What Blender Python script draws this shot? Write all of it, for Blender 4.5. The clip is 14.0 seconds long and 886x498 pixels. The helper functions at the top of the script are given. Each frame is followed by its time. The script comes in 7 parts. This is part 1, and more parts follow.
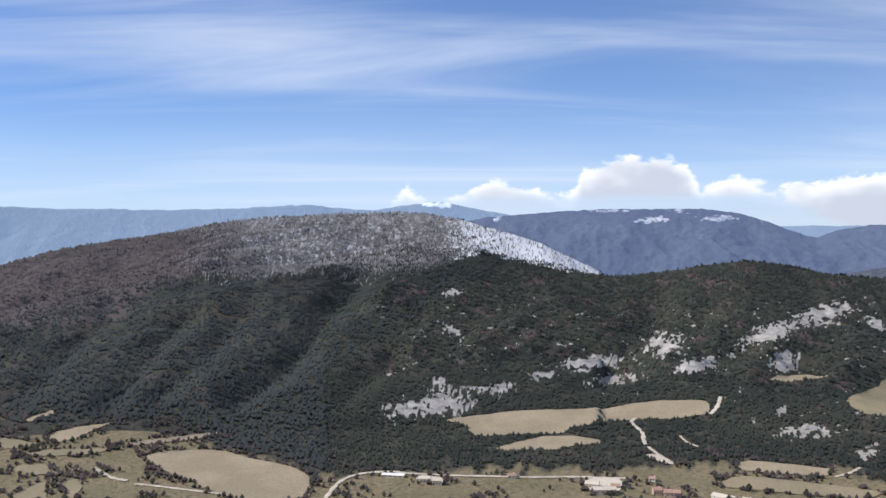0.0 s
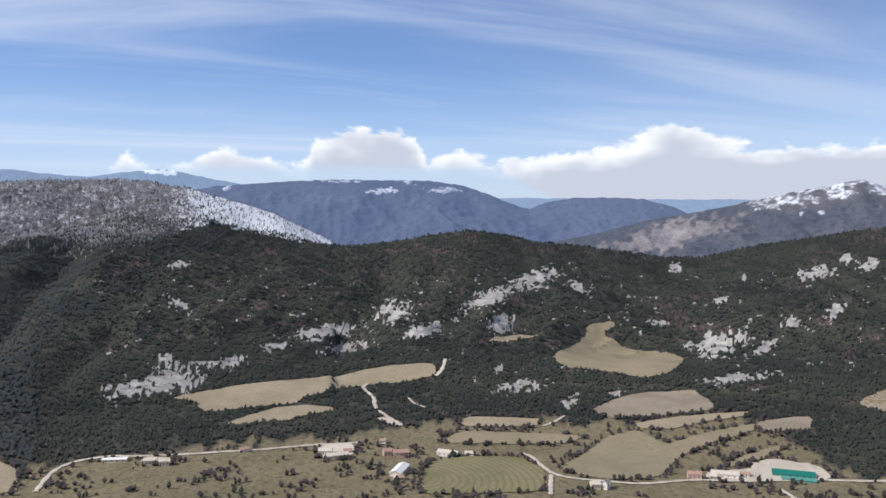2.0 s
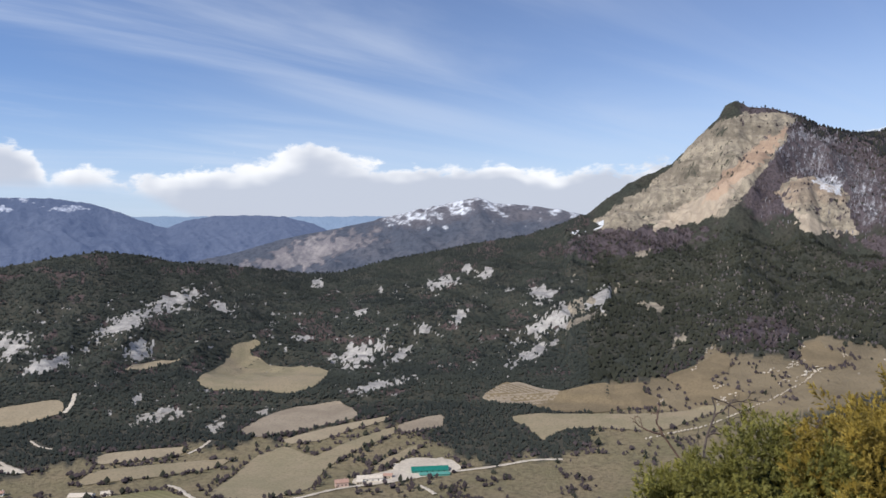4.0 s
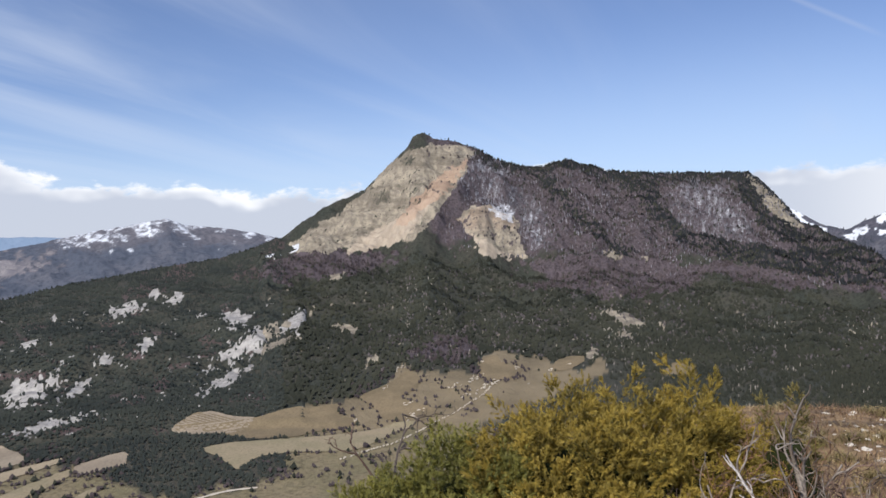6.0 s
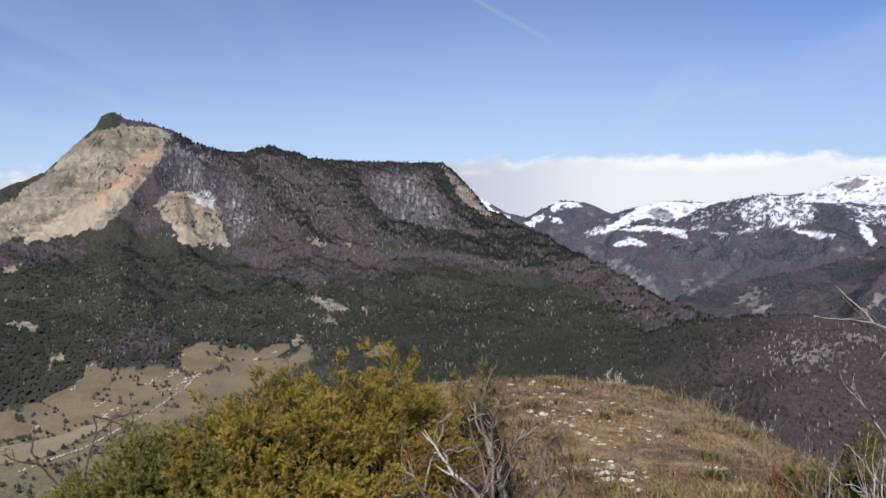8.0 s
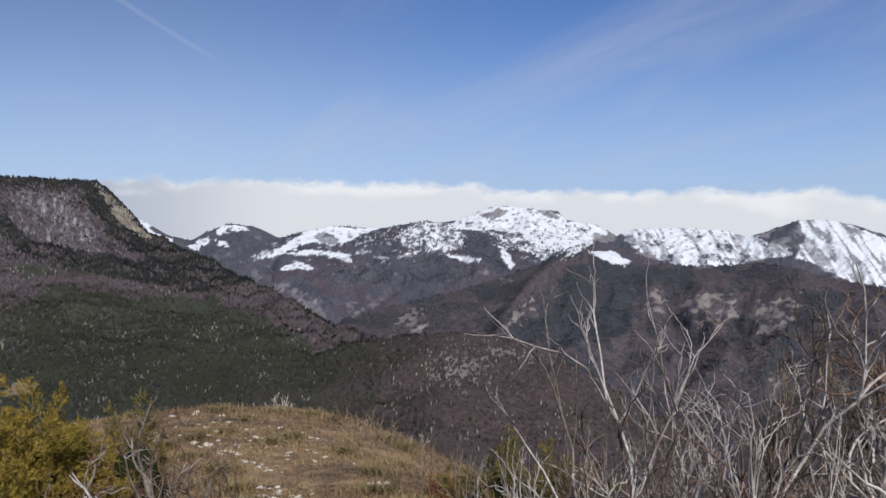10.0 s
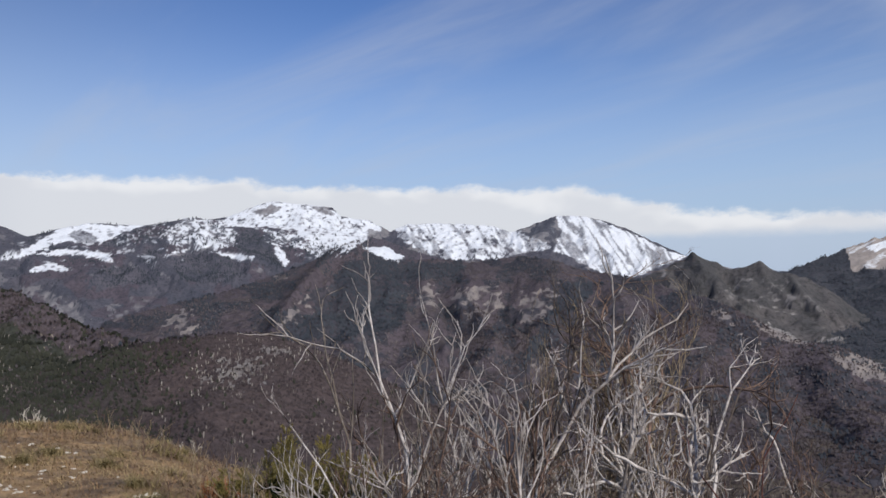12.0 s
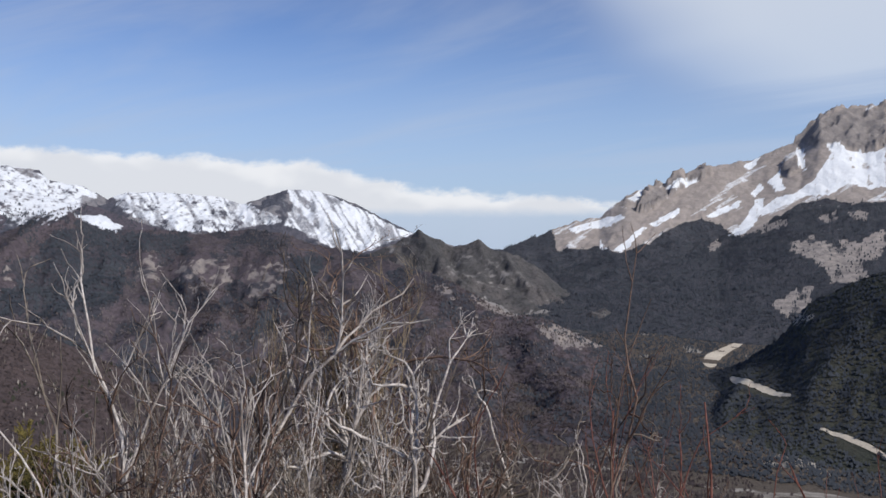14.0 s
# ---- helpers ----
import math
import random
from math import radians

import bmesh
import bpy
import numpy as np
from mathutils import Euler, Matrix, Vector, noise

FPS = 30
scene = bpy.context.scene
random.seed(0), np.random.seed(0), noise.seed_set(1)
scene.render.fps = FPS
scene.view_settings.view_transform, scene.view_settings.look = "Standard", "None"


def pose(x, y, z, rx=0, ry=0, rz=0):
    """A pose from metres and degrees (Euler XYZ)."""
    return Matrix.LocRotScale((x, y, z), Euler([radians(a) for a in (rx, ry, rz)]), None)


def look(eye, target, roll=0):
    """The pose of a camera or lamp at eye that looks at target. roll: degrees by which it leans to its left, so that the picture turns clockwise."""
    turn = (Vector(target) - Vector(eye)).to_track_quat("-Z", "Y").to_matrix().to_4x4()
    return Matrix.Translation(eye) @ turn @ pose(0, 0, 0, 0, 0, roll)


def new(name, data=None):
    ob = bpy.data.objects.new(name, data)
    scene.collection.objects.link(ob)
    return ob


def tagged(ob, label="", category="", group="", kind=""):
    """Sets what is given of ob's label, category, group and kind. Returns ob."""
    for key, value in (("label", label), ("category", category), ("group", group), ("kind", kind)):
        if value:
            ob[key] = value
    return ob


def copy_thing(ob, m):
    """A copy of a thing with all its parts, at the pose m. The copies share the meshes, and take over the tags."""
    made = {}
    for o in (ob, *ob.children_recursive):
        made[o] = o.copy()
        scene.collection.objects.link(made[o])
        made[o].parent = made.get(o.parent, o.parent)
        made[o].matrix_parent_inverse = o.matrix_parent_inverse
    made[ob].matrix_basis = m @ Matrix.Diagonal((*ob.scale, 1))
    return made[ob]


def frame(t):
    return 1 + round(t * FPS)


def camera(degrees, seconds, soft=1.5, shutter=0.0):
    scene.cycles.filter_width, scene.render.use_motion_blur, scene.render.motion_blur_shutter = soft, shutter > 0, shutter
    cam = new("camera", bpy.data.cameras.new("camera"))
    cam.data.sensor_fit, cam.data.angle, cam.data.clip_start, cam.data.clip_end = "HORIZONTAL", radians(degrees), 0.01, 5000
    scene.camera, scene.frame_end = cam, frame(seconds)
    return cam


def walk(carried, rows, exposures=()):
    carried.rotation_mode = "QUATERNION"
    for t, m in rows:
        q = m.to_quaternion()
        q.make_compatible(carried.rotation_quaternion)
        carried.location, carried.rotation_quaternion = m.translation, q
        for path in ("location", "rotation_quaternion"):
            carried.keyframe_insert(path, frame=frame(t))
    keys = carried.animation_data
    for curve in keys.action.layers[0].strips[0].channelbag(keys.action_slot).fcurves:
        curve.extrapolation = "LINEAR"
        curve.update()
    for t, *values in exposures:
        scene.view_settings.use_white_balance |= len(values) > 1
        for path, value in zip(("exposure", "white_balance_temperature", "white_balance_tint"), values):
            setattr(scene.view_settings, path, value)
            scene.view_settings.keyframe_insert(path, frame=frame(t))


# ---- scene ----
cam = camera(56.02, 14.0, soft=1.6)
EXPOSURES = [(0, 0.10), (1.5, 0.04), (3.5, -0.06), (6, 0.0), (6.5, -0.08), (8, -0.11), (9, -0.24), (11.5, -0.39), (12.5, -0.37), (14, -0.32)]
PATH = [
    (0, pose(0, 0, 0, 90.00, -0.00, 0.00)),
    (0.5, pose(0, 0, 0, 89.57, 0.34, -5.41)),
    (1, pose(0, 0, 0, 88.65, 0.03, -9.97)),
    (1.5, pose(0, 0, 0, 87.94, -0.15, -13.94)),
    (2, pose(0, 0, 0, 87.96, -0.09, -18.25)),
    (2.5, pose(0, 0, 0, 88.45, 0.15, -23.46)),
    (3, pose(0, 0, 0, 88.50, 0.53, -29.94)),
    (3.5, pose(0, 0, 0, 88.76, 0.83, -36.43)),
    (6, pose(0, 0, 0, 90.27, 0.82, -63.23)),
    (6.5, pose(0, 0, 0, 90.77, 1.10, -67.84)),
    (7, pose(0, 0, 0, 90.17, 1.55, -72.59)),
    (7.5, pose(0, 0, 0, 89.39, 1.65, -77.63)),
    (8, pose(0, 0, 0, 89.04, 1.21, -83.36)),
    (8.5, pose(0, 0, 0, 89.64, 0.71, -89.05)),
    (9, pose(0, 0, 0, 90.05, 0.63, -94.65)),
    (11.5, pose(0, 0, 0, 89.81, 1.67, -119.00)),
    (12, pose(0, 0, 0, 89.64, 1.68, -121.36)),
    (12.5, pose(0, 0, 0, 89.40, 1.37, -124.17)),
    (13, pose(0, 0, 0, 88.92, 0.94, -128.66)),
    (13.5, pose(0, 0, 0, 88.28, 0.42, -134.07)),
    (14, pose(0, 0, 0, 87.63, -0.11, -139.68)),
]
walk(cam, PATH, EXPOSURES)

# ---- light: late-winter sun, thin cirrus and a bank of cumulus along the horizon ----
SUN_BEARING, SUN_HEIGHT = -90.0, 38.0


class Tree:
    """Short names for building a node tree."""

    def __init__(self, tree):
        self.tree = tree
        self.links = tree.links

    def node(self, kind, **values):
        n = self.tree.nodes.new(kind)
        for key, value in values.items():
            setattr(n, key, value)
        return n

    def put(self, socket, value):
        if isinstance(value, bpy.types.NodeSocket):
            self.links.new(value, socket)
        elif value is not None:
            socket.default_value = value

    def math(self, op, a, b=None, c=None, clamp=False):
        n = self.node("ShaderNodeMath", operation=op, use_clamp=clamp)
        for s, v in zip(n.inputs, (a, b, c)):
            self.put(s, v)
        return n.outputs[0]

    def step(self, v, lo, hi, a=0.0, b=1.0):
        n = self.node("ShaderNodeMapRange", interpolation_type="SMOOTHSTEP")
        for s, x in zip(n.inputs, (v, lo, hi, a, b)):
            self.put(s, x)
        return n.outputs[0]

    def mix(self, f, a, b, blend="MIX"):
        n = self.node("ShaderNodeMix", data_type="RGBA", blend_type=blend)
        self.put(n.inputs[0], f)
        for i, v in ((6, a), (7, b)):
            self.put(n.inputs[i], (*v, 1) if isinstance(v, tuple) and len(v) == 3 else v)
        return n.outputs[2]

    def noise(self, vec, scale, detail=4.0, rough=0.55, warp=0.0, kind="FBM"):
        n = self.node("ShaderNodeTexNoise", noise_type=kind)
        self.put(n.inputs["Vector"], vec)
        self.put(n.inputs["Scale"], scale)
        n.inputs["Detail"].default_value, n.inputs["Roughness"].default_value = detail, rough
        n.inputs["Distortion"].default_value = warp
        return n.outputs["Fac"]

    def ramp(self, v, stops, mode="LINEAR"):
        n = self.node("ShaderNodeValToRGB")
        n.color_ramp.interpolation = mode
        el = n.color_ramp.elements
        while len(el) < len(stops):
            el.new(0.5)
        for e, (p, c) in zip(el, stops):
            e.position = p
            e.color = (*c, 1) if isinstance(c, tuple) else (c, c, c, 1)
        self.put(n.inputs[0], v)
        return n.outputs[0]

    def combine(self, x, y, z):
        n = self.node("ShaderNodeCombineXYZ")
        for s, v in zip(n.inputs, (x, y, z)):
            self.put(s, v)
        return n.outputs[0]

    def scale(self, vec, sx, sy, sz, turn=0.0):
        n = self.node("ShaderNodeMapping")
        self.put(n.inputs[0], vec)
        n.inputs["Rotation"].default_value = (0, 0, radians(turn))
        n.inputs["Scale"].default_value = (sx, sy, sz)
        return n.outputs[0]


def build_world():
    world = bpy.data.worlds.new("sky")
    world.use_nodes = True
    scene.world = world
    world.node_tree.nodes.clear()
    t = Tree(world.node_tree)
    sky = t.node("ShaderNodeTexSky", sky_type="NISHITA", sun_disc=False)
    sky.sun_elevation, sky.sun_rotation = radians(SUN_HEIGHT), radians(SUN_BEARING)
    sky.altitude, sky.air_density, sky.dust_density, sky.ozone_density = 1300, 1.0, 0.6, 2.2
    way = t.node("ShaderNodeTexCoord").outputs["Generated"]
    split = t.node("ShaderNodeSeparateXYZ")
    t.put(split.inputs[0], way)
    x, y, z = split.outputs
    up = t.math("MAXIMUM", z, 0.0)
    height = t.math("MULTIPLY", t.math("ARCSINE", z), 180 / math.pi)
    bearing = t.math("MULTIPLY", t.math("ARCTAN2", x, y), 180 / math.pi)
    # cirrus: drawn-out streaks on a high flat layer
    over = t.math("ADD", up, 0.10)
    flat = t.combine(t.math("DIVIDE", x, over), t.math("DIVIDE", y, over), 0.0)
    streak = t.noise(t.scale(flat, 0.32, 1.3, 1, 24), 1.0, 6, 0.56, 0.8)
    broad = t.noise(t.scale(flat, 0.20, 0.5, 1, 24), 0.9, 3, 0.5, 0.3)
    wisp = t.step(t.math("ADD", t.math("MULTIPLY", streak, 0.6), t.math("MULTIPLY", broad, 0.55)), 0.50, 0.80)
    # cumulus bank: its top follows the bearing, broken up by billows
    skin = t.combine(t.math("MULTIPLY", bearing, 0.14), t.math("MULTIPLY", height, 0.26), 0.0)
    billow = t.noise(skin, 3.2, 8, 0.62, 0.2)
    billow2 = t.noise(skin, 1.1, 3, 0.5)
    place = t.math("DIVIDE", t.math("ADD", bearing, 30.0), 220.0)
    tops = [(-30, 0), (-4.2, 2.7), (-2.4, 5), (-0.8, 3.4), (3.1, 5.1), (6.3, 5.2), (8.2, 3.6), (9.6, 6.2), (13.6, 6.4), (16.3, 6), (17.4, 4.5),
            (19.4, 5.4), (21.6, 4.1), (26.7, 5.2), (30.4, 5.9), (33.6, 6.8), (36.6, 5.7), (41.4, 4.8), (47.1, 5.3), (52.3, 4.6), (62.8, 4.9),
            (71.2, 6.4), (79.6, 4.6), (85.9, 5.55), (97.4, 5.35), (105, 5.25), (111, 4.45), (118.3, 4.25), (129.8, 3.95), (137.2, 2.25), (157, 0.8), (190, 0)]
    top = t.math("MULTIPLY", t.ramp(place, [((b + 30) / 220, h / 10) for b, h in tops]), 10.0)
    edge = t.math("ADD", top, t.math("MULTIPLY", t.math("ADD", t.math("SUBTRACT", billow, 0.62), t.math("MULTIPLY", t.math("SUBTRACT", billow2, 0.5), 0.6)), t.step(bearing, 80, 100, 3.4, 1.7)))
    body = t.step(t.math("SUBTRACT", edge, height), -0.12, 0.55)
    floor_at = t.step(bearing, 20, 30, 3.35, 0.0)
    body = t.math("MULTIPLY", body, t.math("ADD", t.math("MULTIPLY", t.step(t.math("SUBTRACT", t.math("ADD", height, t.math("MULTIPLY", billow, 0.6)), floor_at), 0.0, 0.9), 0.8), 0.2))
    lit = t.step(t.math("ADD", t.math("SUBTRACT", top, height), t.math("MULTIPLY", t.math("SUBTRACT", billow2, 0.5), 6.0)), 0.2, t.step(bearing, 34, 44, 2.4, 1.4))
    shade = t.math("MULTIPLY", lit, t.step(bearing, 84, 96, 0.85, 0.28))
    cloud = t.mix(shade, (10.3, 10.4, 10.7), (4.9, 5.4, 6.6))
    blue = t.mix(1.0, sky.outputs[0], t.mix(t.step(bearing, 85, 118), t.mix(t.step(bearing, 8, 45), t.mix(t.step(bearing, -30, -4), (0.70, 0.88, 1.20), (0.98, 1.08, 1.36)), (1.02, 0.99, 1.14)), (0.68, 0.86, 1.23)), "MULTIPLY")
    amount = t.math("MULTIPLY", wisp, t.math("SUBTRACT", t.step(bearing, 25, 95, 0.72, 0.58), t.math("MULTIPLY", t.step(bearing, 28, 48), t.step(bearing, 100, 80, 0.0, 0.38))))
    # one long thin trail, and a broad bright veil of cloud to the south-east
    trail_way = t.math("ABSOLUTE", t.math("SUBTRACT", height, t.math("ADD", 12.75, t.math("MULTIPLY", t.math("SUBTRACT", 91.1, bearing), 0.56))))
    trail = t.math("MULTIPLY", t.step(trail_way, 0.30, 0.0), t.math("MULTIPLY", t.step(bearing, 80, 84), t.step(bearing, 92, 89.5)))
    sheet_cloud = t.math("MULTIPLY", t.step(t.math("ADD", bearing, t.math("ADD", t.math("MULTIPLY", height, 0.9), t.math("MULTIPLY", broad, 14.0))), 163, 179),
                         t.step(t.math("ADD", height, t.math("MULTIPLY", streak, 8.0)), 8.0, 13.5))
    amount = t.math("MAXIMUM", amount, t.math("MAXIMUM", t.math("MULTIPLY", trail, 0.2), t.math("MULTIPLY", sheet_cloud, 0.95)))
    high = t.mix(amount, blue, t.mix(t.math("MULTIPLY", t.step(bearing, 40, 95), t.step(sheet_cloud, 0.6, 0.1)), (7.2, 7.9, 9.2), (5.4, 6.0, 7.5)))
    # thin veil of moist air low over the land
    veil = t.math("MULTIPLY", t.step(height, t.step(bearing, 40, 90, 11, 17), 0), t.step(bearing, 40, 90, 0.55, 0.72))
    hazy = t.mix(t.math("MULTIPLY", veil, t.step(bearing, 25, 0, 1.0, 1.25)), high, t.mix(t.step(bearing, 30, 0), (5.2, 6.7, 9.2), (5.9, 7.1, 9.2)))
    full = t.mix(t.math("MULTIPLY", body, 0.93), hazy, cloud)
    bg = t.node("ShaderNodeBackground")
    t.put(bg.inputs[0], full)
    bg.inputs[1].default_value = 0.105
    t.links.new(bg.outputs[0], t.node("ShaderNodeOutputWorld").inputs[0])


build_world()
sun = new("sun", bpy.data.lights.new("sun", "SUN"))
sun.data.energy, sun.data.angle, sun.data.color = 4.5, radians(0.55), (1.0, 0.95, 0.87)
sun.matrix_world = look((0, 0, 0), (-math.sin(radians(SUN_BEARING)) * math.cos(radians(SUN_HEIGHT)),
                                    -math.cos(radians(SUN_BEARING)) * math.cos(radians(SUN_HEIGHT)), -math.sin(radians(SUN_HEIGHT))))

# ---- land: shapes ----
def hashed(n):
    n = n & np.uint32(0x7FFFFFFF)
    n = ((n ^ (n >> np.uint32(13))) * np.uint32(1274126177)) & np.uint32(0x7FFFFFFF)
    return ((n ^ (n >> np.uint32(16))) & np.uint32(0xFFFF)) * (1 / 65535.0)


def value_noise(x, y, seed=0):
    """Smooth noise from 0 to 1, one lump a unit."""
    x, y = np.broadcast_arrays(np.asarray(x, float), np.asarray(y, float))
    i, j = np.floor(x), np.floor(y)
    u, v = x - i, y - j
    u, v = u * u * (3 - 2 * u), v * v * (3 - 2 * v)
    kx, ky = np.uint32(374761393), np.uint32(668265263)
    n = i.astype(np.int32).astype(np.uint32) * kx + j.astype(np.int32).astype(np.uint32) * ky + np.uint32(seed * 974711 & 0xFFFFFFFF)
    a, b, c, d = hashed(n), hashed(n + kx), hashed(n + ky), hashed(n + kx + ky)
    return (a + (b - a) * u) * (1 - v) + (c + (d - c) * u) * v


def fbm(x, y, octaves=4, seed=0, gain=0.5):
    total, amp, norm = 0.0, 1.0, 0.0
    for k in range(octaves):
        total = total + amp * value_noise(np.asarray(x) * 2.03 ** k, np.asarray(y) * 2.03 ** k, seed + k)
        norm += amp
        amp *= gain
    return total / norm - 0.5


def ridged(x, y, octaves=4, seed=0):
    total, amp, norm = 0.0, 1.0, 0.0
    for k in range(octaves):
        total = total + amp * (1 - np.abs(2 * value_noise(np.asarray(x) * 2.1 ** k, np.asarray(y) * 2.1 ** k, seed + k) - 1))
        norm += amp
        amp *= 0.5
    return total / norm


def smooth(v, lo, hi):
    s = np.clip((np.asarray(v, float) - lo) / (hi - lo), 0, 1)
    return s * s * (3 - 2 * s)


def line(points):
    """Columns of points over their first number, the bearing in degrees east of the y axis."""
    a = np.array(points, float)
    return lambda b: [np.interp(b, a[:, 0], a[:, k]) for k in range(1, a.shape[1])]


def flat_of(b, r):
    return r * np.sin(np.radians(b)), r * np.cos(np.radians(b))


def sheet(name, xyz, covers, material, keep=None):
    """A grid of points (rows, columns, 3) as one mesh, with its ground covers as attributes."""
    n, m, _ = xyz.shape
    k = np.arange(n * m).reshape(n, m)
    quads = np.stack([k[:-1, :-1], k[:-1, 1:], k[1:, 1:], k[1:, :-1]], -1).reshape(-1, 4)
    if keep is not None:
        quads = quads[keep.reshape(-1)]
    me = bpy.data.meshes.new(name)
    me.vertices.add(n * m)
    me.vertices.foreach_set("co", xyz.reshape(-1).astype(np.float32))
    me.loops.add(quads.size)
    me.loops.foreach_set("vertex_index", quads.reshape(-1).astype(np.int32))
    me.polygons.add(len(quads))
    me.polygons.foreach_set("loop_start", np.arange(0, quads.size, 4, dtype=np.int32))
    me.update(calc_edges=True)
    me.polygons.foreach_set("use_smooth", np.ones(len(quads), bool))
    for key, values in covers.items():
        at = me.attributes.new(key, "FLOAT", "POINT")
        at.data.foreach_set("value", np.asarray(values, np.float32).reshape(-1))
    me.materials.append(material)
    return new(name, me)


def blots(b, e, spots, wob=0.45, size=1.0, seed=5):
    """Cover from 0 to 1 of patches (bearing, rise, half width, half height, lean), all in degrees as sighted from the lookout, with ragged edges."""
    out = np.zeros(np.shape(b))
    ragged = fbm(b * 3.0 * size, e * 5.0 * size, 4, seed) * 2
    for pb, pe, wb, we, lean in spots:
        c, s = math.cos(radians(lean)), math.sin(radians(lean))
        u, v = ((b - pb) * c + (e - pe) * s) / wb, (-(b - pb) * s + (e - pe) * c) / we
        out = np.maximum(out, smooth(1 - np.sqrt(u * u + v * v) + ragged * wob * 2, -0.12, 0.22))
    return out


class Massif:
    """A mountain flank seen from the lookout: foot, middle and crest lines of (bearing, distance, height)."""

    def __init__(self, foot, mid, crest, spur=0.0, spur_scale=0.25, rough=0.0, power=1.0, jag=0.0, seed=1, back=0.7, fade=(3.0, 3.0), lean=None, crag=0.0, gully=0.0, calm=0.0, cuts=(), blocks=()):
        self.foot, self.mid, self.crest = line(foot), line(mid), line(crest)
        self.spur, self.spur_scale, self.rough, self.power, self.jag, self.seed, self.back, self.fade = spur, spur_scale, rough, power, jag, seed, back, fade
        self.b0, self.b1 = crest[0][0], crest[-1][0]
        self.crag, self.gully, self.calm, self.cuts, self.blocks = crag, gully, calm, cuts, blocks
        self.lean = (self.b0 + self.b1) / 2 if lean is None else lean

    def part(self, b, r):
        rf, hf = self.foot(b)
        rm, hm = self.mid(b)
        rc, hc = self.crest(b)
        s = np.where(r <= rm, (r - rf) / (rm - rf), 1 + (r - rm) / (rc - rm))
        return s, rf, hf, rm, hm, rc, hc

    def height(self, b, r):
        s, rf, hf, rm, hm, rc, hc = self.part(b, r)
        teeth = self.jag * fbm(b * 2.2, 0 * b, 5, self.seed + 40, 0.6)
        up = np.clip(s - 1, 0, 1)
        h = np.where(s <= 1, hf + (hm - hf) * s, hm + (hc - hm) * up ** self.power + teeth * up ** 7)
        h = np.where(s > 2, hc + teeth - (r - rc) * self.back, h)
        x, y = flat_of(b, r)
        win = np.clip((s - 0.12) / 0.55, 0, 1) * np.clip((2.0 - s) / 0.5, 0, 1)
        wx, wy = fbm(x / 520, y / 520, 2, self.seed) * 420, fbm(x / 520, y / 520, 2, self.seed + 5) * 420
        lean = radians(self.lean)
        across = (x + wx) * math.cos(lean) - (y + wy) * math.sin(lean)
        down = (x + wx) * math.sin(lean) + (y + wy) * math.cos(lean)
        spurs = ridged(across * self.spur_scale / 52, down * self.spur_scale / 150, 5, self.seed) - 0.85
        h = h - 260 * (1 - smooth(b - self.b0, 0, self.fade[0])) * (self.fade[0] > 0) - 260 * (1 - smooth(self.b1 - b, 0, self.fade[1])) * (self.fade[1] > 0)
        h = h - 160 * np.clip(-s, 0, 1)
        steep = np.clip((s - 0.98) / 0.15, 0, 1) * np.clip((2.0 - s) / 0.08, 0, 1)
        h = h + self.crag * steep * (ridged(x / 95 + 0.004 * h, y / 95, 4, self.seed + 60) - 0.6)
        gullies = ridged((x + wx * 0.4) / 210, (y + wy * 0.4) / 210, 4, self.seed + 80) - 0.8
        still = 1 - self.calm * smooth(s, 0.55, 0.95)
        h = h + win * (still * (self.gully * gullies + self.spur * spurs) + self.rough * fbm(x / 90, y / 90, 5, self.seed + 9))
        for depth, wide, course in self.cuts:     # ravines
            e = np.degrees(np.arctan2(h, r))
            d = np.full(np.shape(h), 99.0)
            for (b0, e0), (b1, e1) in zip(course, course[1:]):
                k = np.clip(((b - b0) * (b1 - b0) + (e - e0) * (e1 - e0)) / ((b1 - b0) ** 2 + (e1 - e0) ** 2), 0, 1)
                d = np.minimum(d, np.hypot(b - b0 - k * (b1 - b0), (e - e0 - k * (e1 - e0)) * 1.3))
            h = h - depth * np.clip(1 - d / wide, 0, 1) ** 1.3
        if self.blocks:     # crags of broken rock
            mask = paint(b, np.degrees(np.arctan2(h, r)), self.blocks, 0.25)
            h = h + mask * (70 * (ridged(x / 75 + h * 0.006, y / 75, 4, self.seed + 66) - 0.62) + 26)
        return h

    def grid(self, db, low, high, rear=6, start=-0.2):
        b = np.arange(self.b0, self.b1 + db, db)
        u = np.concatenate([np.linspace(start, 1, low, endpoint=False), np.linspace(1, 2, high)])
        rf, _ = self.foot(b)
        rm, _ = self.mid(b)
        rc, _ = self.crest(b)
        rows = [np.where(v <= 1, rf + (rm - rf) * v, rm + (rc - rm) * (v - 1)) for v in u]
        rows += [np.minimum(rc + 320 * (k / rear) ** 1.5, 4960) for k in range(1, rear + 1)]
        r = np.array(rows)
        return np.broadcast_to(b, r.shape), r

    def mesh(self, name, db, low, high, cover, material, start=-0.2, rear=6):
        b, r = self.grid(db, low, high, rear, start)
        h = self.height(b, r)
        x, y = flat_of(b, r)
        covers = cover(b, np.degrees(np.arctan2(h, r)), r, h, self.part(b, r)[0])
        return sheet(name, np.stack([x, y, h], -1), covers, material)

# ---- materials of the land ----
SOIL, SOIL2 = (0.042, 0.046, 0.036), (0.060, 0.056, 0.044)


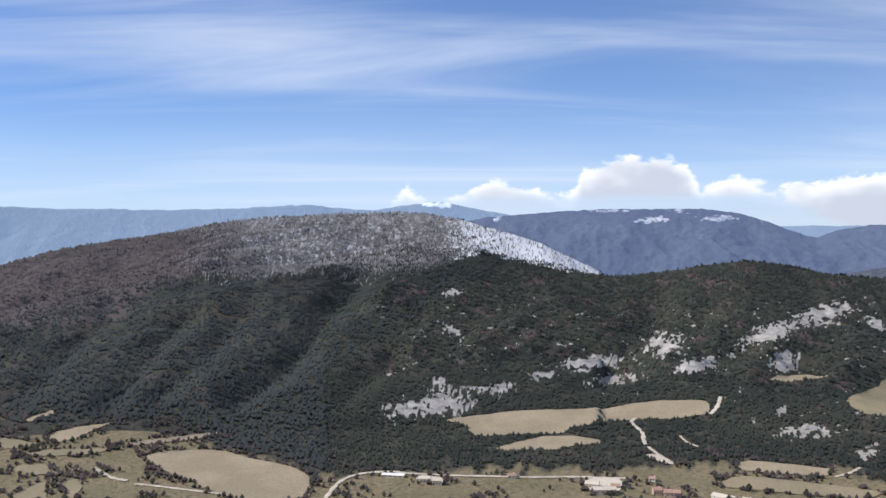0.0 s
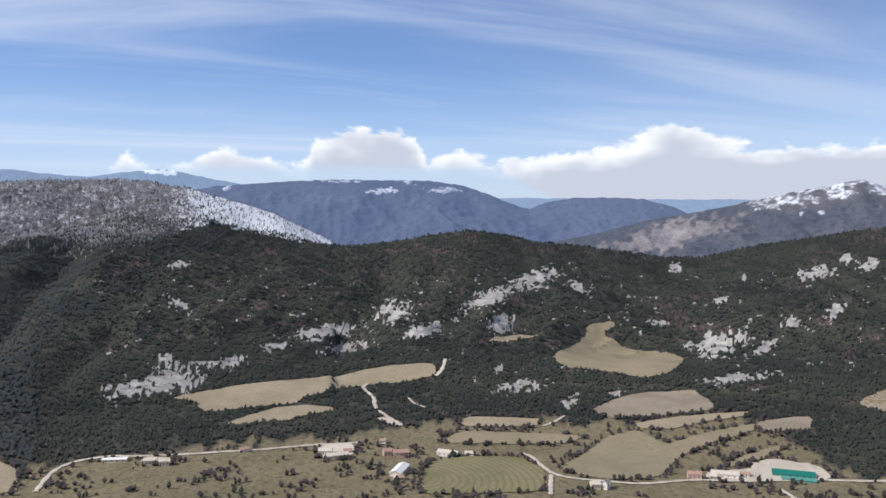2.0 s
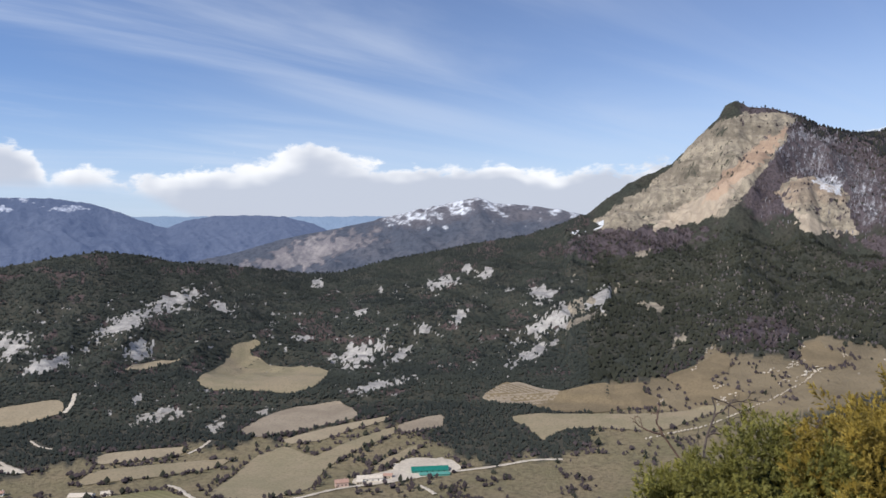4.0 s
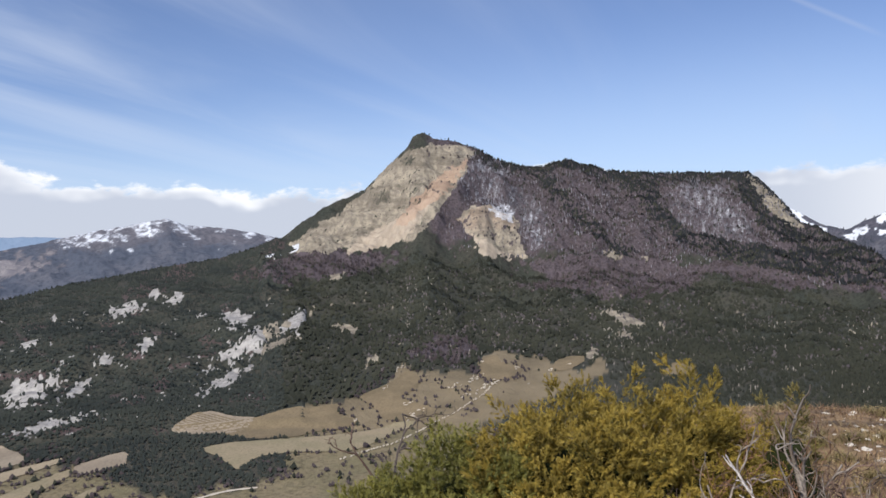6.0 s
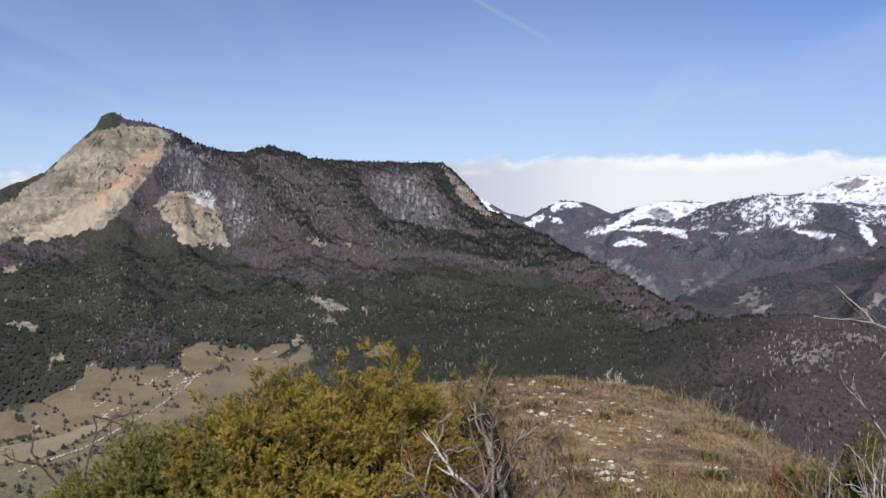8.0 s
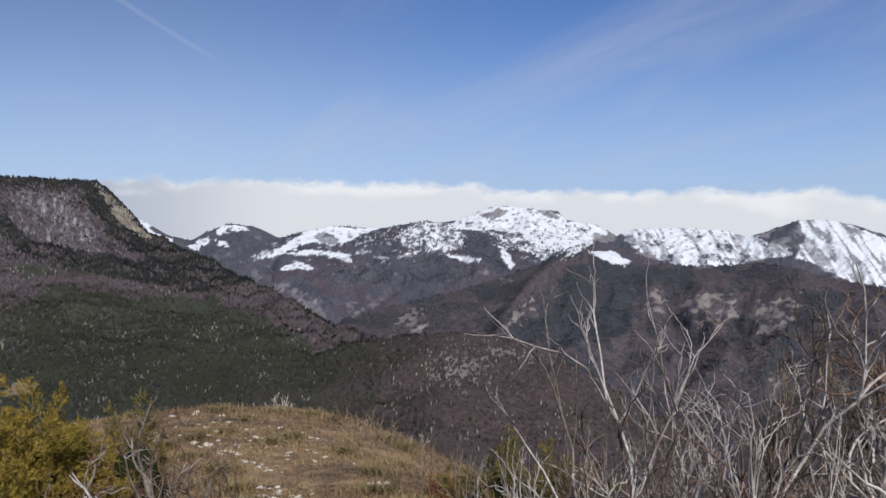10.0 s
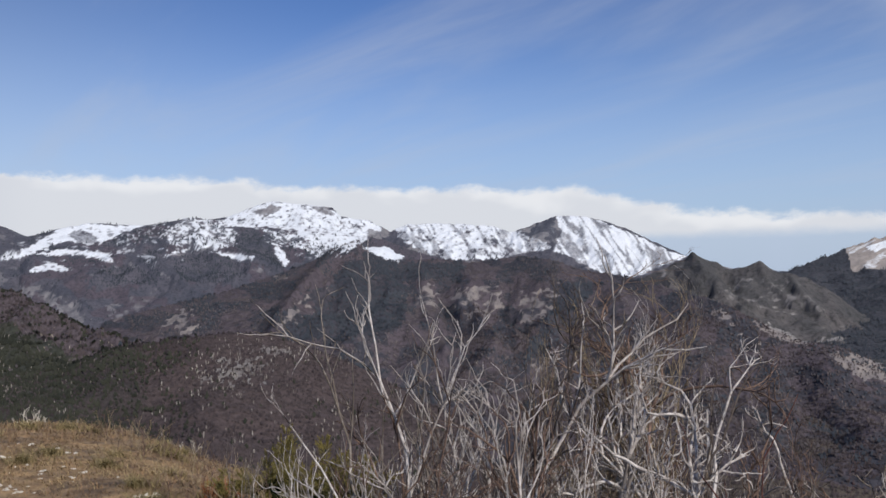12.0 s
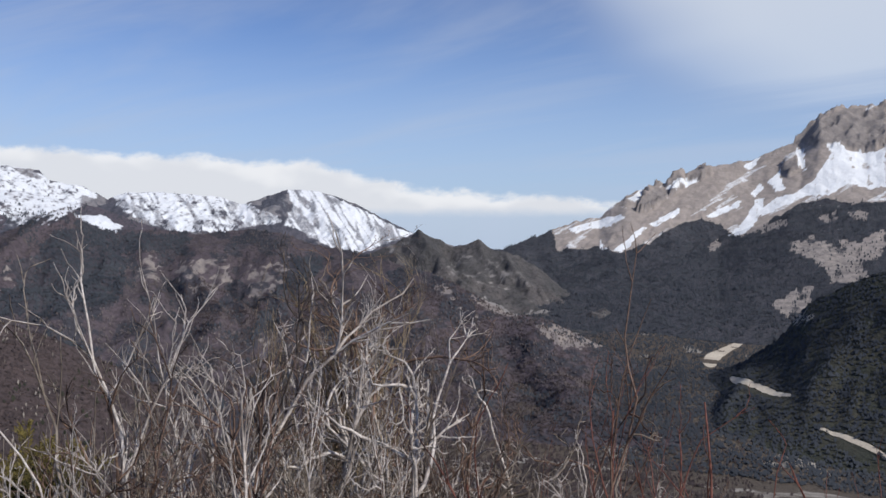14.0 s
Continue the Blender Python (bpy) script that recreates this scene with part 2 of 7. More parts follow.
def material(name):
    mat = bpy.data.materials.new(name)
    mat.use_nodes = True
    mat.node_tree.nodes.clear()
    t = Tree(mat.node_tree)
    shader = t.node("ShaderNodeBsdfPrincipled")
    shader.inputs["Specular IOR Level"].default_value = 0.25
    out = t.node("ShaderNodeOutputMaterial")
    t.links.new(shader.outputs[0], out.inputs[0])
    return mat, t, shader


def relief(t, shader, height, distance, strength=1.0):
    n = t.node("ShaderNodeBump")
    n.inputs["Strength"].default_value, n.inputs["Distance"].default_value = strength, distance
    t.put(n.inputs["Height"], height)
    t.put(shader.inputs["Normal"], n.outputs[0])


def cover_of(t, key):
    return t.node("ShaderNodeAttribute", attribute_name=key).outputs["Fac"]


def land(name, soil, soil2, rock, rock2, bare=(0.105, 0.075, 0.072), grain=0.03, air=None, strata=0.0, snow=(0.70, 0.72, 0.77), turf=None, scree=None, rust=None, drawn=0.18, mottle=0.45, grass=None, edge=(0.34, 0.74)):
    """Ground of a flank: soil under the trees, bare brown brush, rock and snow where the covers say, each with ragged
    edges and grain.
    air: the haze of the distance, put in as emission, for the far backdrop only."""
    mat, t, sh = material(name)
    pos = t.node("ShaderNodeNewGeometry").outputs["Position"]
    fine = t.noise(pos, grain * 4, 5, 0.65)
    coarse = t.noise(pos, grain * 0.35, 5, 0.6)
    streaks = t.noise(t.scale(pos, 1, 1, drawn), grain * 1.6, 5, 0.65)
    base = t.mix(t.step(coarse, 0.35, 0.66), soil, soil2)
    base = t.mix(t.step(fine, 0.40, 0.75), base, tuple(c * mottle for c in soil))
    if turf:
        base = t.mix(cover_of(t, "wood"), base, SOIL2)

    def ragged(key, wide=0.5):
        v = t.math("ADD", cover_of(t, key), t.math("MULTIPLY", t.math("SUBTRACT", t.math("ADD", t.math("MULTIPLY", fine, 0.5), t.math("MULTIPLY", coarse, 0.5)), 0.5), wide * 2))
        return t.step(v, 0.38, 0.62)

    brown = t.mix(t.step(fine, 0.35, 0.68), bare, tuple(c * 0.5 for c in bare))
    col = t.mix(ragged("bare", 0.45), base, brown)
    if grass:
        col = t.mix(cover_of(t, "grass"), col, t.mix(t.step(coarse, 0.35, 0.65), grass, tuple(c * 0.72 for c in grass)))
    stone = t.mix(t.step(streaks, 0.36, 0.64), rock, rock2)
    if strata:
        bands = t.noise(t.scale(pos, 0.2, 0.2, 1.0), strata, 4, 0.6)
        stone = t.mix(t.math("MULTIPLY", t.step(bands, 0.45, 0.62), 0.6), stone, tuple(c * 0.55 for c in rock2))
    stone = t.mix(t.math("MULTIPLY", t.step(fine, 0.52, 0.72), 0.7), stone, tuple(c * 0.42 for c in rock2))
    if scree:
        fan = t.mix(t.step(streaks, 0.4, 0.6), scree, tuple(c * 0.82 for c in scree))
        stone = t.mix(t.math("MULTIPLY", cover_of(t, "scree"), 0.85), stone, fan)
    if rust:
        stone = t.mix(t.math("MULTIPLY", t.step(t.math("ADD", cover_of(t, "rust"), t.math("MULTIPLY", coarse, 0.5)), 0.50, 1.05), 0.5), stone, rust)
    col = t.mix(ragged("rock", 0.42), col, stone)
    crumb = t.noise(pos, grain * 13, 4, 0.7)
    drift = t.math("ADD", cover_of(t, "snow"), t.math("MULTIPLY", t.math("SUBTRACT", t.math("ADD", t.math("MULTIPLY", fine, 0.3), t.math("ADD", t.math("MULTIPLY", streaks, 0.3), t.math("MULTIPLY", crumb, 0.4))), 0.5), 1.9))
    white = t.math("MULTIPLY", t.step(drift, edge[0], edge[1]), t.step(cover_of(t, "snow"), 0.02, 0.15))
    col = t.mix(white, col, t.mix(t.step(crumb, 0.4, 0.65), snow, tuple(c * 0.8 for c in snow)))
    if turf:
        blades = t.noise(pos, 9.0, 4, 0.7)
        tufts = t.noise(pos, 1.4, 4, 0.6)
        near = t.mix(t.step(tufts, 0.38, 0.62), turf[0], turf[1])
        near = t.mix(t.math("MULTIPLY", t.step(blades, 0.42, 0.66), 0.7), near, turf[2])
        col = t.mix(cover_of(t, "turf"), col, near)
    t.put(sh.inputs["Base Color"], col)
    sh.inputs["Roughness"].default_value = 0.92
    relief(t, sh, t.math("ADD", fine, t.math("MULTIPLY", streaks, 1.2)), 0.25 / grain * 0.35, 0.9)
    # haze painted as a surface glow, no lamp behind it
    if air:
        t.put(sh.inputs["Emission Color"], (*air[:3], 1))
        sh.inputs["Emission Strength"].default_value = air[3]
    return mat


land_snow_hill = land("wooded_hill_ground", SOIL, (0.06, 0.052, 0.043), (0.42, 0.40, 0.38), (0.25, 0.235, 0.225), bare=(0.105, 0.088, 0.090))
land_forest = land("forest_hill_ground", SOIL, SOIL2, (0.44, 0.415, 0.385), (0.27, 0.255, 0.245))
land_cliff = land("cliff_peak_ground", SOIL, SOIL2, (0.36, 0.31, 0.235), (0.21, 0.178, 0.14), bare=(0.100, 0.080, 0.088), grain=0.035, strata=0.03, scree=(0.45, 0.37, 0.285), rust=(0.42, 0.27, 0.185), grass=(0.215, 0.17, 0.108))
land_brown = land("brown_hill_ground", (0.062, 0.050, 0.048), (0.045, 0.039, 0.039), (0.28, 0.26, 0.245), (0.17, 0.155, 0.15), bare=(0.085, 0.063, 0.062))
# the purple of the haze is mixed into these base colours
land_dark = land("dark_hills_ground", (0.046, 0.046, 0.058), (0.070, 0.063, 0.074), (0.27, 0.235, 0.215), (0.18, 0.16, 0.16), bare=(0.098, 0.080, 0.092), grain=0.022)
land_grey = land("grey_hills_ground", (0.07, 0.068, 0.07), (0.11, 0.10, 0.10), (0.28, 0.26, 0.25), (0.16, 0.15, 0.15), grain=0.02)
# snow mountains: haze put in as bluish soil and a faint blue emission
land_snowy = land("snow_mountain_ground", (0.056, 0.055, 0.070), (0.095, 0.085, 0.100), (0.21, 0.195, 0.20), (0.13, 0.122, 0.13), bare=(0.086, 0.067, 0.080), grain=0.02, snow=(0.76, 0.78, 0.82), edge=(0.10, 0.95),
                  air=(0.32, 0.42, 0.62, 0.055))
# the bluish soil carries the haze, without emission here
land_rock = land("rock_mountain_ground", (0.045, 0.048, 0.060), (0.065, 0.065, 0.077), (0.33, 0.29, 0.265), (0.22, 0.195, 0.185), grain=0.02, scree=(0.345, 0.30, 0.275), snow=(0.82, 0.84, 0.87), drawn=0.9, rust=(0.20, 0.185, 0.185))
# haze in soil and emission again: plateau, farthest range and grey peak
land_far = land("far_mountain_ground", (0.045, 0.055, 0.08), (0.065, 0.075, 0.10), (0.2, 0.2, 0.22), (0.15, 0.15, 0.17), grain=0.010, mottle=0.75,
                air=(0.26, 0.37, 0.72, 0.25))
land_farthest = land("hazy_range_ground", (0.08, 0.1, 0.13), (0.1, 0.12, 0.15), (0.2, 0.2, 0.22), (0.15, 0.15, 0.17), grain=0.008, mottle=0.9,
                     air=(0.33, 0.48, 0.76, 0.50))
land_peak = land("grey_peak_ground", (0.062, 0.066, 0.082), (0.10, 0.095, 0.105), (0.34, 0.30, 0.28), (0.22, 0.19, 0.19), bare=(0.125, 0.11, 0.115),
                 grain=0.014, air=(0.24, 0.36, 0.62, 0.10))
land_valley = land("valley_meadow", (0.235, 0.188, 0.115), (0.185, 0.160, 0.090), (0.42, 0.39, 0.35), (0.30, 0.27, 0.24), bare=(0.115, 0.092, 0.074), grain=0.05, turf=((0.31, 0.21, 0.118), (0.215, 0.138, 0.080), (0.115, 0.074, 0.044)))

# ---- land: lines of the flanks (bearing, distance, height) ----
SNOW_HILL = [(-62.8, 2300, -147.3), (-41.9, 2482, -99.8), (-28, 2602, -45.2), (-24.9, 2620, -3.2), (-22, 2638, 21.6), (-18.2, 2660, 49.7),
    (-14.6, 2682, 84.5), (-11.7, 2699, 98.7), (-7.9, 2722, 111.6), (-3.3, 2749, 121.1), (-0.9, 2682, 111), (1.4, 2611, 90.3), (4.5, 2515, 47.6),
    (6.8, 2445, 14.8), (9.1, 2374, -30.2), (11.2, 2311, -72.3), (13.6, 2300, -134.6)]
FOREST_HILL = [(-12.6, 1500, -179), (-4.2, 1571, -74.7), (2.7, 1800, -9.4), (5.3, 1816, -30), (8.4, 1833, -50), (11.5, 1851, -59.3),
    (14.6, 1869, -50.7), (17.7, 1887, -34.2), (20, 1901, -25.2), (22.3, 1924, -34.2), (24.6, 1948, -51.1), (27.9, 1982, -62.8), (33.3, 2037, -89.6),
    (35.6, 2062, -89), (38.3, 2092, -65.4), (42, 2134, -43.2), (45.7, 2175, -19.1), (47.8, 2199, -9.9), (50.3, 2227, 17.5), (51.9, 2245, 45),
    (56.5, 2300, 42)]
PLATEAU = [(-4.2, 4350, 63.6), (3.1, 4350, 165.3), (7.6, 4350, 191.6), (10.7, 4350, 204.8), (14.6, 4350, 203), (17.3, 4350, 200.3),
    (19.6, 4350, 176.7), (21.5, 4350, 126.8), (23.4, 4350, 68.5), (24.2, 4350, 54), (25.3, 4350, 88.7), (27.1, 4350, 111.4), (29.7, 4350, 113.5),
    (31.8, 4350, 104.2), (33.6, 4350, 67.5), (34.6, 4350, 31.4), (37.7, 4350, -119.3)]
FAR_RANGE = [(-62.8, 4800, 201.9), (-41.9, 4800, 228.2), (-28, 4800, 218.5), (-24.9, 4800, 209.7), (-22, 4800, 214.5), (-18.9, 4800, 212.6),
    (-14.6, 4800, 223.8), (-9, 4800, 254.1), (-7.5, 4800, 235.7), (-4.8, 4800, 223.9), (-1.9, 4800, 257.2), (-0.5, 4800, 273.6), (1.4, 4800, 247.4),
    (3.3, 4800, 214.6), (4.1, 4800, 204.7), (6, 4800, 171.7), (6.8, 4800, 164.9), (12.6, 4800, 131.6), (41.9, 4800, 105.3), (62.8, 4800, 87.7)]
GREY_PEAK = [(22, 3313, -157.5), (26.3, 3366, -83.7), (29, 3400, -51.5), (31.7, 3434, -7), (34.4, 3468, 21.9), (36.8, 3497, 48.9), (39, 3526, 83.1),
    (41.7, 3558, 117), (43.5, 3581, 139.4), (44.9, 3599, 157.2), (46.1, 3606, 130.1), (48.5, 3620, 118.1), (50.6, 3631, 97.3), (51.9, 3639, 72.9),
    (56.5, 3665, 60.3), (62.8, 3700, 40.6)]
CLIFF_PEAK = [(48.2, 2250, -49.3), (51.4, 2253, 20.5), (53.6, 2295, 87.3), (55.1, 2323, 126.2), (57.9, 2377, 180.7), (58.5, 2388, 208.6),
    (60.9, 2432, 310.4), (61.3, 2441, 344.5), (62, 2455, 354.6), (62.8, 2471, 339.9), (64.3, 2502, 333.4), (65.5, 2526, 317.1), (67, 2558, 283.4),
    (69, 2597, 259.6), (70.1, 2628, 263.3), (71.7, 2671, 289.3), (72.8, 2702, 274.7), (74.8, 2754, 255), (77.8, 2837, 250.1), (80.1, 2899, 253.3),
    (83.4, 2989, 252.1), (84.1, 2976, 228), (85.1, 2893, 163), (86.5, 2784, 73.7), (88.9, 2563, 16), (91.2, 2343, -38.7), (93.7, 2100, -80.8),
    (97.9, 1746, -140.2), (101.4, 1463, -157.3), (105.7, 1300, -178)]
BROWN_HILL = [(92.1, 1350, -211.4), (99.1, 1327, -142.6), (102.9, 1308, -131.8), (106.7, 1290, -123.4), (109.6, 1276, -128.8), (112.1, 1265, -149.6),
    (114.6, 1253, -170.7), (119.4, 1250, -231), (125.6, 1250, -302.7)]
SNOW_BACK = [(81.7, 4300, 157.2), (86, 4300, 187.1), (87.6, 4300, 114.1), (89.1, 4300, 84.1), (91.4, 4300, 164), (93, 4300, 154.2),
    (94.9, 4300, 88.5), (96.5, 4300, 122.1), (98.4, 4300, 146.5), (101.5, 4300, 131.6), (104.9, 4300, 162), (107.1, 4300, 124.7)]
SNOW_FRONT = [(92.1, 3900, -71.3), (95.3, 3900, 14.3), (99.9, 3900, 63.8), (102.6, 3900, 121.9), (104.6, 3900, 149.8), (107.1, 3900, 130.1),
    (109.4, 3900, 114.1), (113.1, 3900, 92.7), (117.3, 3900, 28.5), (120.4, 3900, -57), (125.6, 3900, -135.5)]
SNOW_RANGE = [(100.5, 4500, 82.2), (107.1, 4500, 179.2), (109.6, 4500, 250.4), (111.5, 4500, 233.9), (113.9, 4500, 210.2), (114.4, 4500, 161.4),
    (116.3, 4500, 137.5), (117.8, 4500, 74.4), (119, 4500, 108.8), (121.7, 4500, 107.1), (124.8, 4500, 89.2), (126, 4500, 50.4), (127.5, 4500, 87),
    (129.1, 4500, 129.5), (131, 4500, 125.5), (132.5, 4500, 92), (134.4, 4500, 27.8), (136.3, 4500, -50.5), (137.7, 4500, -103.5),
    (139.3, 4500, -156.3), (144.5, 4500, -197.5), (152.9, 4500, -164.5)]
DARK_HILLS = [(96.3, 2700, -227.5), (101.6, 2700, -177.9), (106.8, 2700, -128.4), (109.9, 2700, -83.9), (113.2, 2700, -31.7), (115.5, 2700, -7.3),
    (117.4, 2700, -45.9), (120.9, 2700, -50.1), (123.2, 2700, -61.9), (126.7, 2655, -46.7), (128.6, 2575, -56), (130.9, 2479, -89.5),
    (134.3, 2336, -110.4), (136.9, 2228, -136.2), (139.7, 2110, -160.1), (142.4, 2060, -210.3), (144.3, 2030, -240.7), (146.5, 2010, -246.4),
    (148.4, 2000, -276.9), (150.4, 2000, -309), (153, 2000, -349.2), (156.8, 2000, -412.5)]
GREY_HILLS = [(130.9, 3000, -197.6), (134.7, 3000, -142), (136.6, 3000, -93.7), (138.1, 3000, -71.3), (139.5, 3000, -90.4), (140.4, 3000, -116.6),
    (141.7, 3000, -101.9), (143.4, 3000, -128.5), (144.8, 3000, -144.5), (146.2, 3000, -190.2), (148, 3000, -264.9), (149.8, 3000, -326.4),
    (152.7, 3000, -409.9)]
ROCK_MOUNTAIN = [(139.3, 3500, -230.6), (143.4, 3612, -158.2), (146.1, 3743, -99.8), (148.8, 3875, -29.6), (150.3, 3950, -11.5), (152.1, 4042, 95.5),
    (153.2, 4097, 123.4), (154.7, 4173, 160.5), (156.8, 4280, 223.9), (157.9, 4336, 247.9), (159.9, 4442, 270.7), (161.3, 4514, 329.3),
    (162.9, 4599, 388.7), (163.9, 4652, 490.3), (165.1, 4717, 535.1), (166.4, 4786, 523.1), (167.5, 4826, 556.5), (170.7, 4826, 558.0),
    (178, 4826, 486.7), (188.5, 4826, 371.1), (204.2, 4826, 264.8)]
DARK_FLANK = [(154, 1900, -378), (157, 1900, -362), (159.5, 1900, -322), (161.8, 1900, -262), (163.4, 1900, -187.7), (165.7, 1900, -143.4), (167.7, 1900, -112.1), (172.8, 1900, -69.5),
    (183.2, 1900, -17.4), (198.9, 1900, 34.7)]
# patches on the flanks, as sighted from the lookout (bearing, rise, half width, half height, lean) and outlines (bearing, rise)
FACE_OUTLINE = [(60.77, 6.97), (62.39, 7.38), (64.33, 7.44), (65.56, 7.04), (64.67, 5.13), (63.88, 4.29), (62.69, 2.37), (61.2, 0.93), (59.2, 0.38),
    (56.93, -0.07), (56.57, 0.43), (54.7, 0.09), (52.34, 0.39), (54.36, 1.79), (56.23, 2.91), (57.75, 4.04), (58.52, 4.92), (59.68, 6.21)]
LOW_FACE = [(64.16, 2.5), (65.8, 3.25), (67.35, 2.83), (68.2, 2.27), (68.48, 0.79), (69.23, -0.47), (66.9, -0.34), (65.74, -0.01), (65.07, 1.24)]
SHOULDER_SNOW = [(85.81, 2.8), (86.25, 2.63), (86.67, 1.9), (87.31, 1.39), (87.96, 1.22), (87.84, 0.92), (87.11, 0.83), (86.5, 1.34), (86.15, 1.92)]
DOME_FOOT_SNOW = [(88.92, 0.7), (89.53, 1.12), (90.25, 1.36), (90.17, 0.92), (89.63, 0.56), (89.26, 0.39)]
DOME_TOP_SNOW = [(90.64, 1.57), (91.08, 2.1), (91.95, 2.1), (92.8, 1.92), (92.97, 1.62), (92.28, 1.72), (91.59, 1.68), (91.06, 1.37)]
DOME_SPOT_SNOW = [(90.7, 1.16), (91.15, 1.07), (91.63, 0.76), (91.45, 0.54), (90.87, 0.78)]
BACK_SLOPE_SNOW = [(93.91, -0.14), (95.28, 0.78), (96.45, 1.55), (97.43, 2), (98.4, 1.99), (99.36, 1.78), (101.67, 1.82), (100.32, 1.26), (98.96,
    0.66), (98, 0.67), (97.22, 0.91), (96.06, 0.54), (94.88, 0.01)]
BACK_SLOPE_GREY = [(97.15, 1.3), (97.93, 1.6), (98.85, 1.05), (98.69, 0.63), (97.61, 0.76)]
PLATEAU_SNOW = [(95.27, 0.08), (96.44, 0.34), (98.38, 0.24), (99.58, 0.03), (99.69, -0.51), (99.34, -0.51), (98.88, -0.23), (97.6, -0.02), (95.85,
    -0)]
TERRACE_SNOW = [(94.8, -0.85), (95.85, -0.51), (97.05, -0.68), (97.09, -1.03), (95.84, -0.93), (95.07, -1.08)]
SADDLE_SPECKS = [(92.63, -0.16), (93.53, 0.26), (95.28, 0.7), (95.35, 0.08), (93.13, -0.4)]
FRONT_DOME_SPECKS = [(103, 1.46), (104.53, 2.16), (105.66, 2.14), (106.77, 1.63), (107.58, 1.08), (107.2, 0.25), (106.01, 0.08), (104.89, 0.36),
    (103.37, 0.49), (102.62, 1.08)]
FRONT_DOME_SHADE = [(99.16, 0.43), (100.32, 1.19), (102.24, 1.78), (103.39, 2.03), (103, 0.77), (101.08, 0.48)]
SPUR_SNOW = [(106.01, 0), (106.75, -0.24), (108.59, -0.48), (108.55, -0.74), (107.12, -0.54), (106.19, -0.31)]
SPUR_CREST_SNOW = [(102.41, -0.31), (103.18, -0.16), (103.75, 0.14), (105.34, 0.31), (105.33, 0.09), (103.94, -0.09), (103.36, -0.35)]
SUMMIT_SNOW = [(106.21, 1.64), (107.15, 2.49), (108.63, 2.95), (110.09, 3.29), (111.52, 3.1), (113.11, 2.87), (114.25, 2.33), (114.42, 1.92), (115.68,
    1.89), (116.75, 1.54), (117.28, 1.1), (116.17, 0.5), (115.15, -0.21), (113.94, -0.16), (112.55, 0.26), (111.14, 1.14), (109.71, 1.46), (107.88,
    1.49)]
SUMMIT_ROCK_A = [(108.55, 2.5), (109.9, 2.99), (110.51, 2.72), (109.42, 2.14)]
SUMMIT_ROCK_B = [(112.3, 2.82), (113.49, 2.75), (114.07, 2.22), (113.69, 2.12), (112.93, 2.47)]
SUMMIT_ROCK_C = [(116.18, 1.23), (116.95, 0.99), (117.27, 0.27), (116.83, -0.16), (116.17, 0.43)]
STREAKED_SNOW = [(108.98, 1.4), (112.21, 0.86), (113.95, 0.24), (115.04, -0.32), (113.59, -0.41), (112.72, -0.7), (111.84, -0.1), (110.42, 0.36)]
GULLY_WHITE = [(109.7, 0.49), (110.27, 0.29), (110.59, -0.46), (110.83, -1.14), (110.51, -1.28), (110.05, -0.53)]
SHELF_SNOW = [(115.83, -0.07), (117.33, -0.13), (118.7, -0.74), (118.21, -1.2), (117.49, -0.91), (116.66, -0.59)]
CIRQUE_SNOW = [(117.94, 1.25), (120.08, 1.58), (123.97, 1.39), (125.78, 1.18), (127.03, 0.37), (128.17, 0.06), (128.73, -0.61), (127.38, -0.73),
    (125.83, -1.07), (123.89, -1.21), (121.56, -1.07), (119.83, -0.51), (118.57, 0.34)]
PEAK_SNOW = [(129.18, 1.65), (130.13, 1.85), (131.45, 1.49), (133.11, 0.79), (134.94, -0.03), (136.74, -1.02), (137.74, -1.3), (135.62, -2.08),
    (134.13, -2.66), (131.91, -2.23), (130.42, -1.47), (129.67, -0.95), (128.84, -0.77), (129.41, 0.41)]
PEAK_SHADED_ROCK = [(125.59, -0.13), (127.43, 1.05), (129.14, 1.65), (129.5, 0.91), (129.16, -0.16), (128.46, -0.53), (127.6, -0.04)]
PEAK_FOOT_SNOW = [(126.44, -0.08), (127.33, 0.12), (128.25, -0.13), (127.96, -0.78), (127.19, -0.72)]
WOOD_WEDGE = [(107.43, 1.08), (108.61, 1.44), (109.15, 0.68), (109.87, -0.08), (110.4, -1.28), (111.04, -2.03), (109.31, -1.58), (108.59, -0.71),
    (107.42, -0.05)]
BLUFFS = [(93.39, -1.76), (95.25, -1.63), (96.6, -2.46), (97.88, -3.24), (98.02, -4.67), (96.7, -4.01), (95.71, -3.03), (94.28, -2.24)]
BLUFF_FOOT = [(95.04, -3.8), (96.01, -3.42), (97.16, -4.59), (99.28, -5.56), (99.01, -5.83), (97.15, -5.36), (95.42, -4.57)]
SPUR_A_PINES = [(98.05, -1.73), (98.94, -1.12), (100.3, -0.86), (102.02, -1.07), (103.04, -1.77), (102.39, -2.31), (100.28, -2.06), (98.74, -2.36)]
SPUR_A_LIGHT = [(97.89, -1.69), (98.75, -1.04), (100.3, -0.59), (101.83, -0.88), (102.97, -1.46), (104.1, -2.43), (105.41, -3.46), (104.47, -3.08),
    (103.16, -2), (102.02, -1.15), (100.3, -0.9), (98.94, -1.28)]
SPUR_B_PINES = [(103.29, -0.62), (105.26, -0.18), (107.04, -0.66), (108.14, -1.5), (107.77, -2.1), (106.17, -2.32), (103.73, -1.93)]
SPUR_B_LIGHT = [(102.99, -0.23), (104.32, 0.25), (105.71, 0.27), (106.94, -0.12), (108.59, -1.01), (109.75, -1.54), (110.93, -2.03), (110.03, -2.33),
    (108.58, -1.73), (107.12, -0.5), (105.44, -0.07), (103.74, -0.4)]
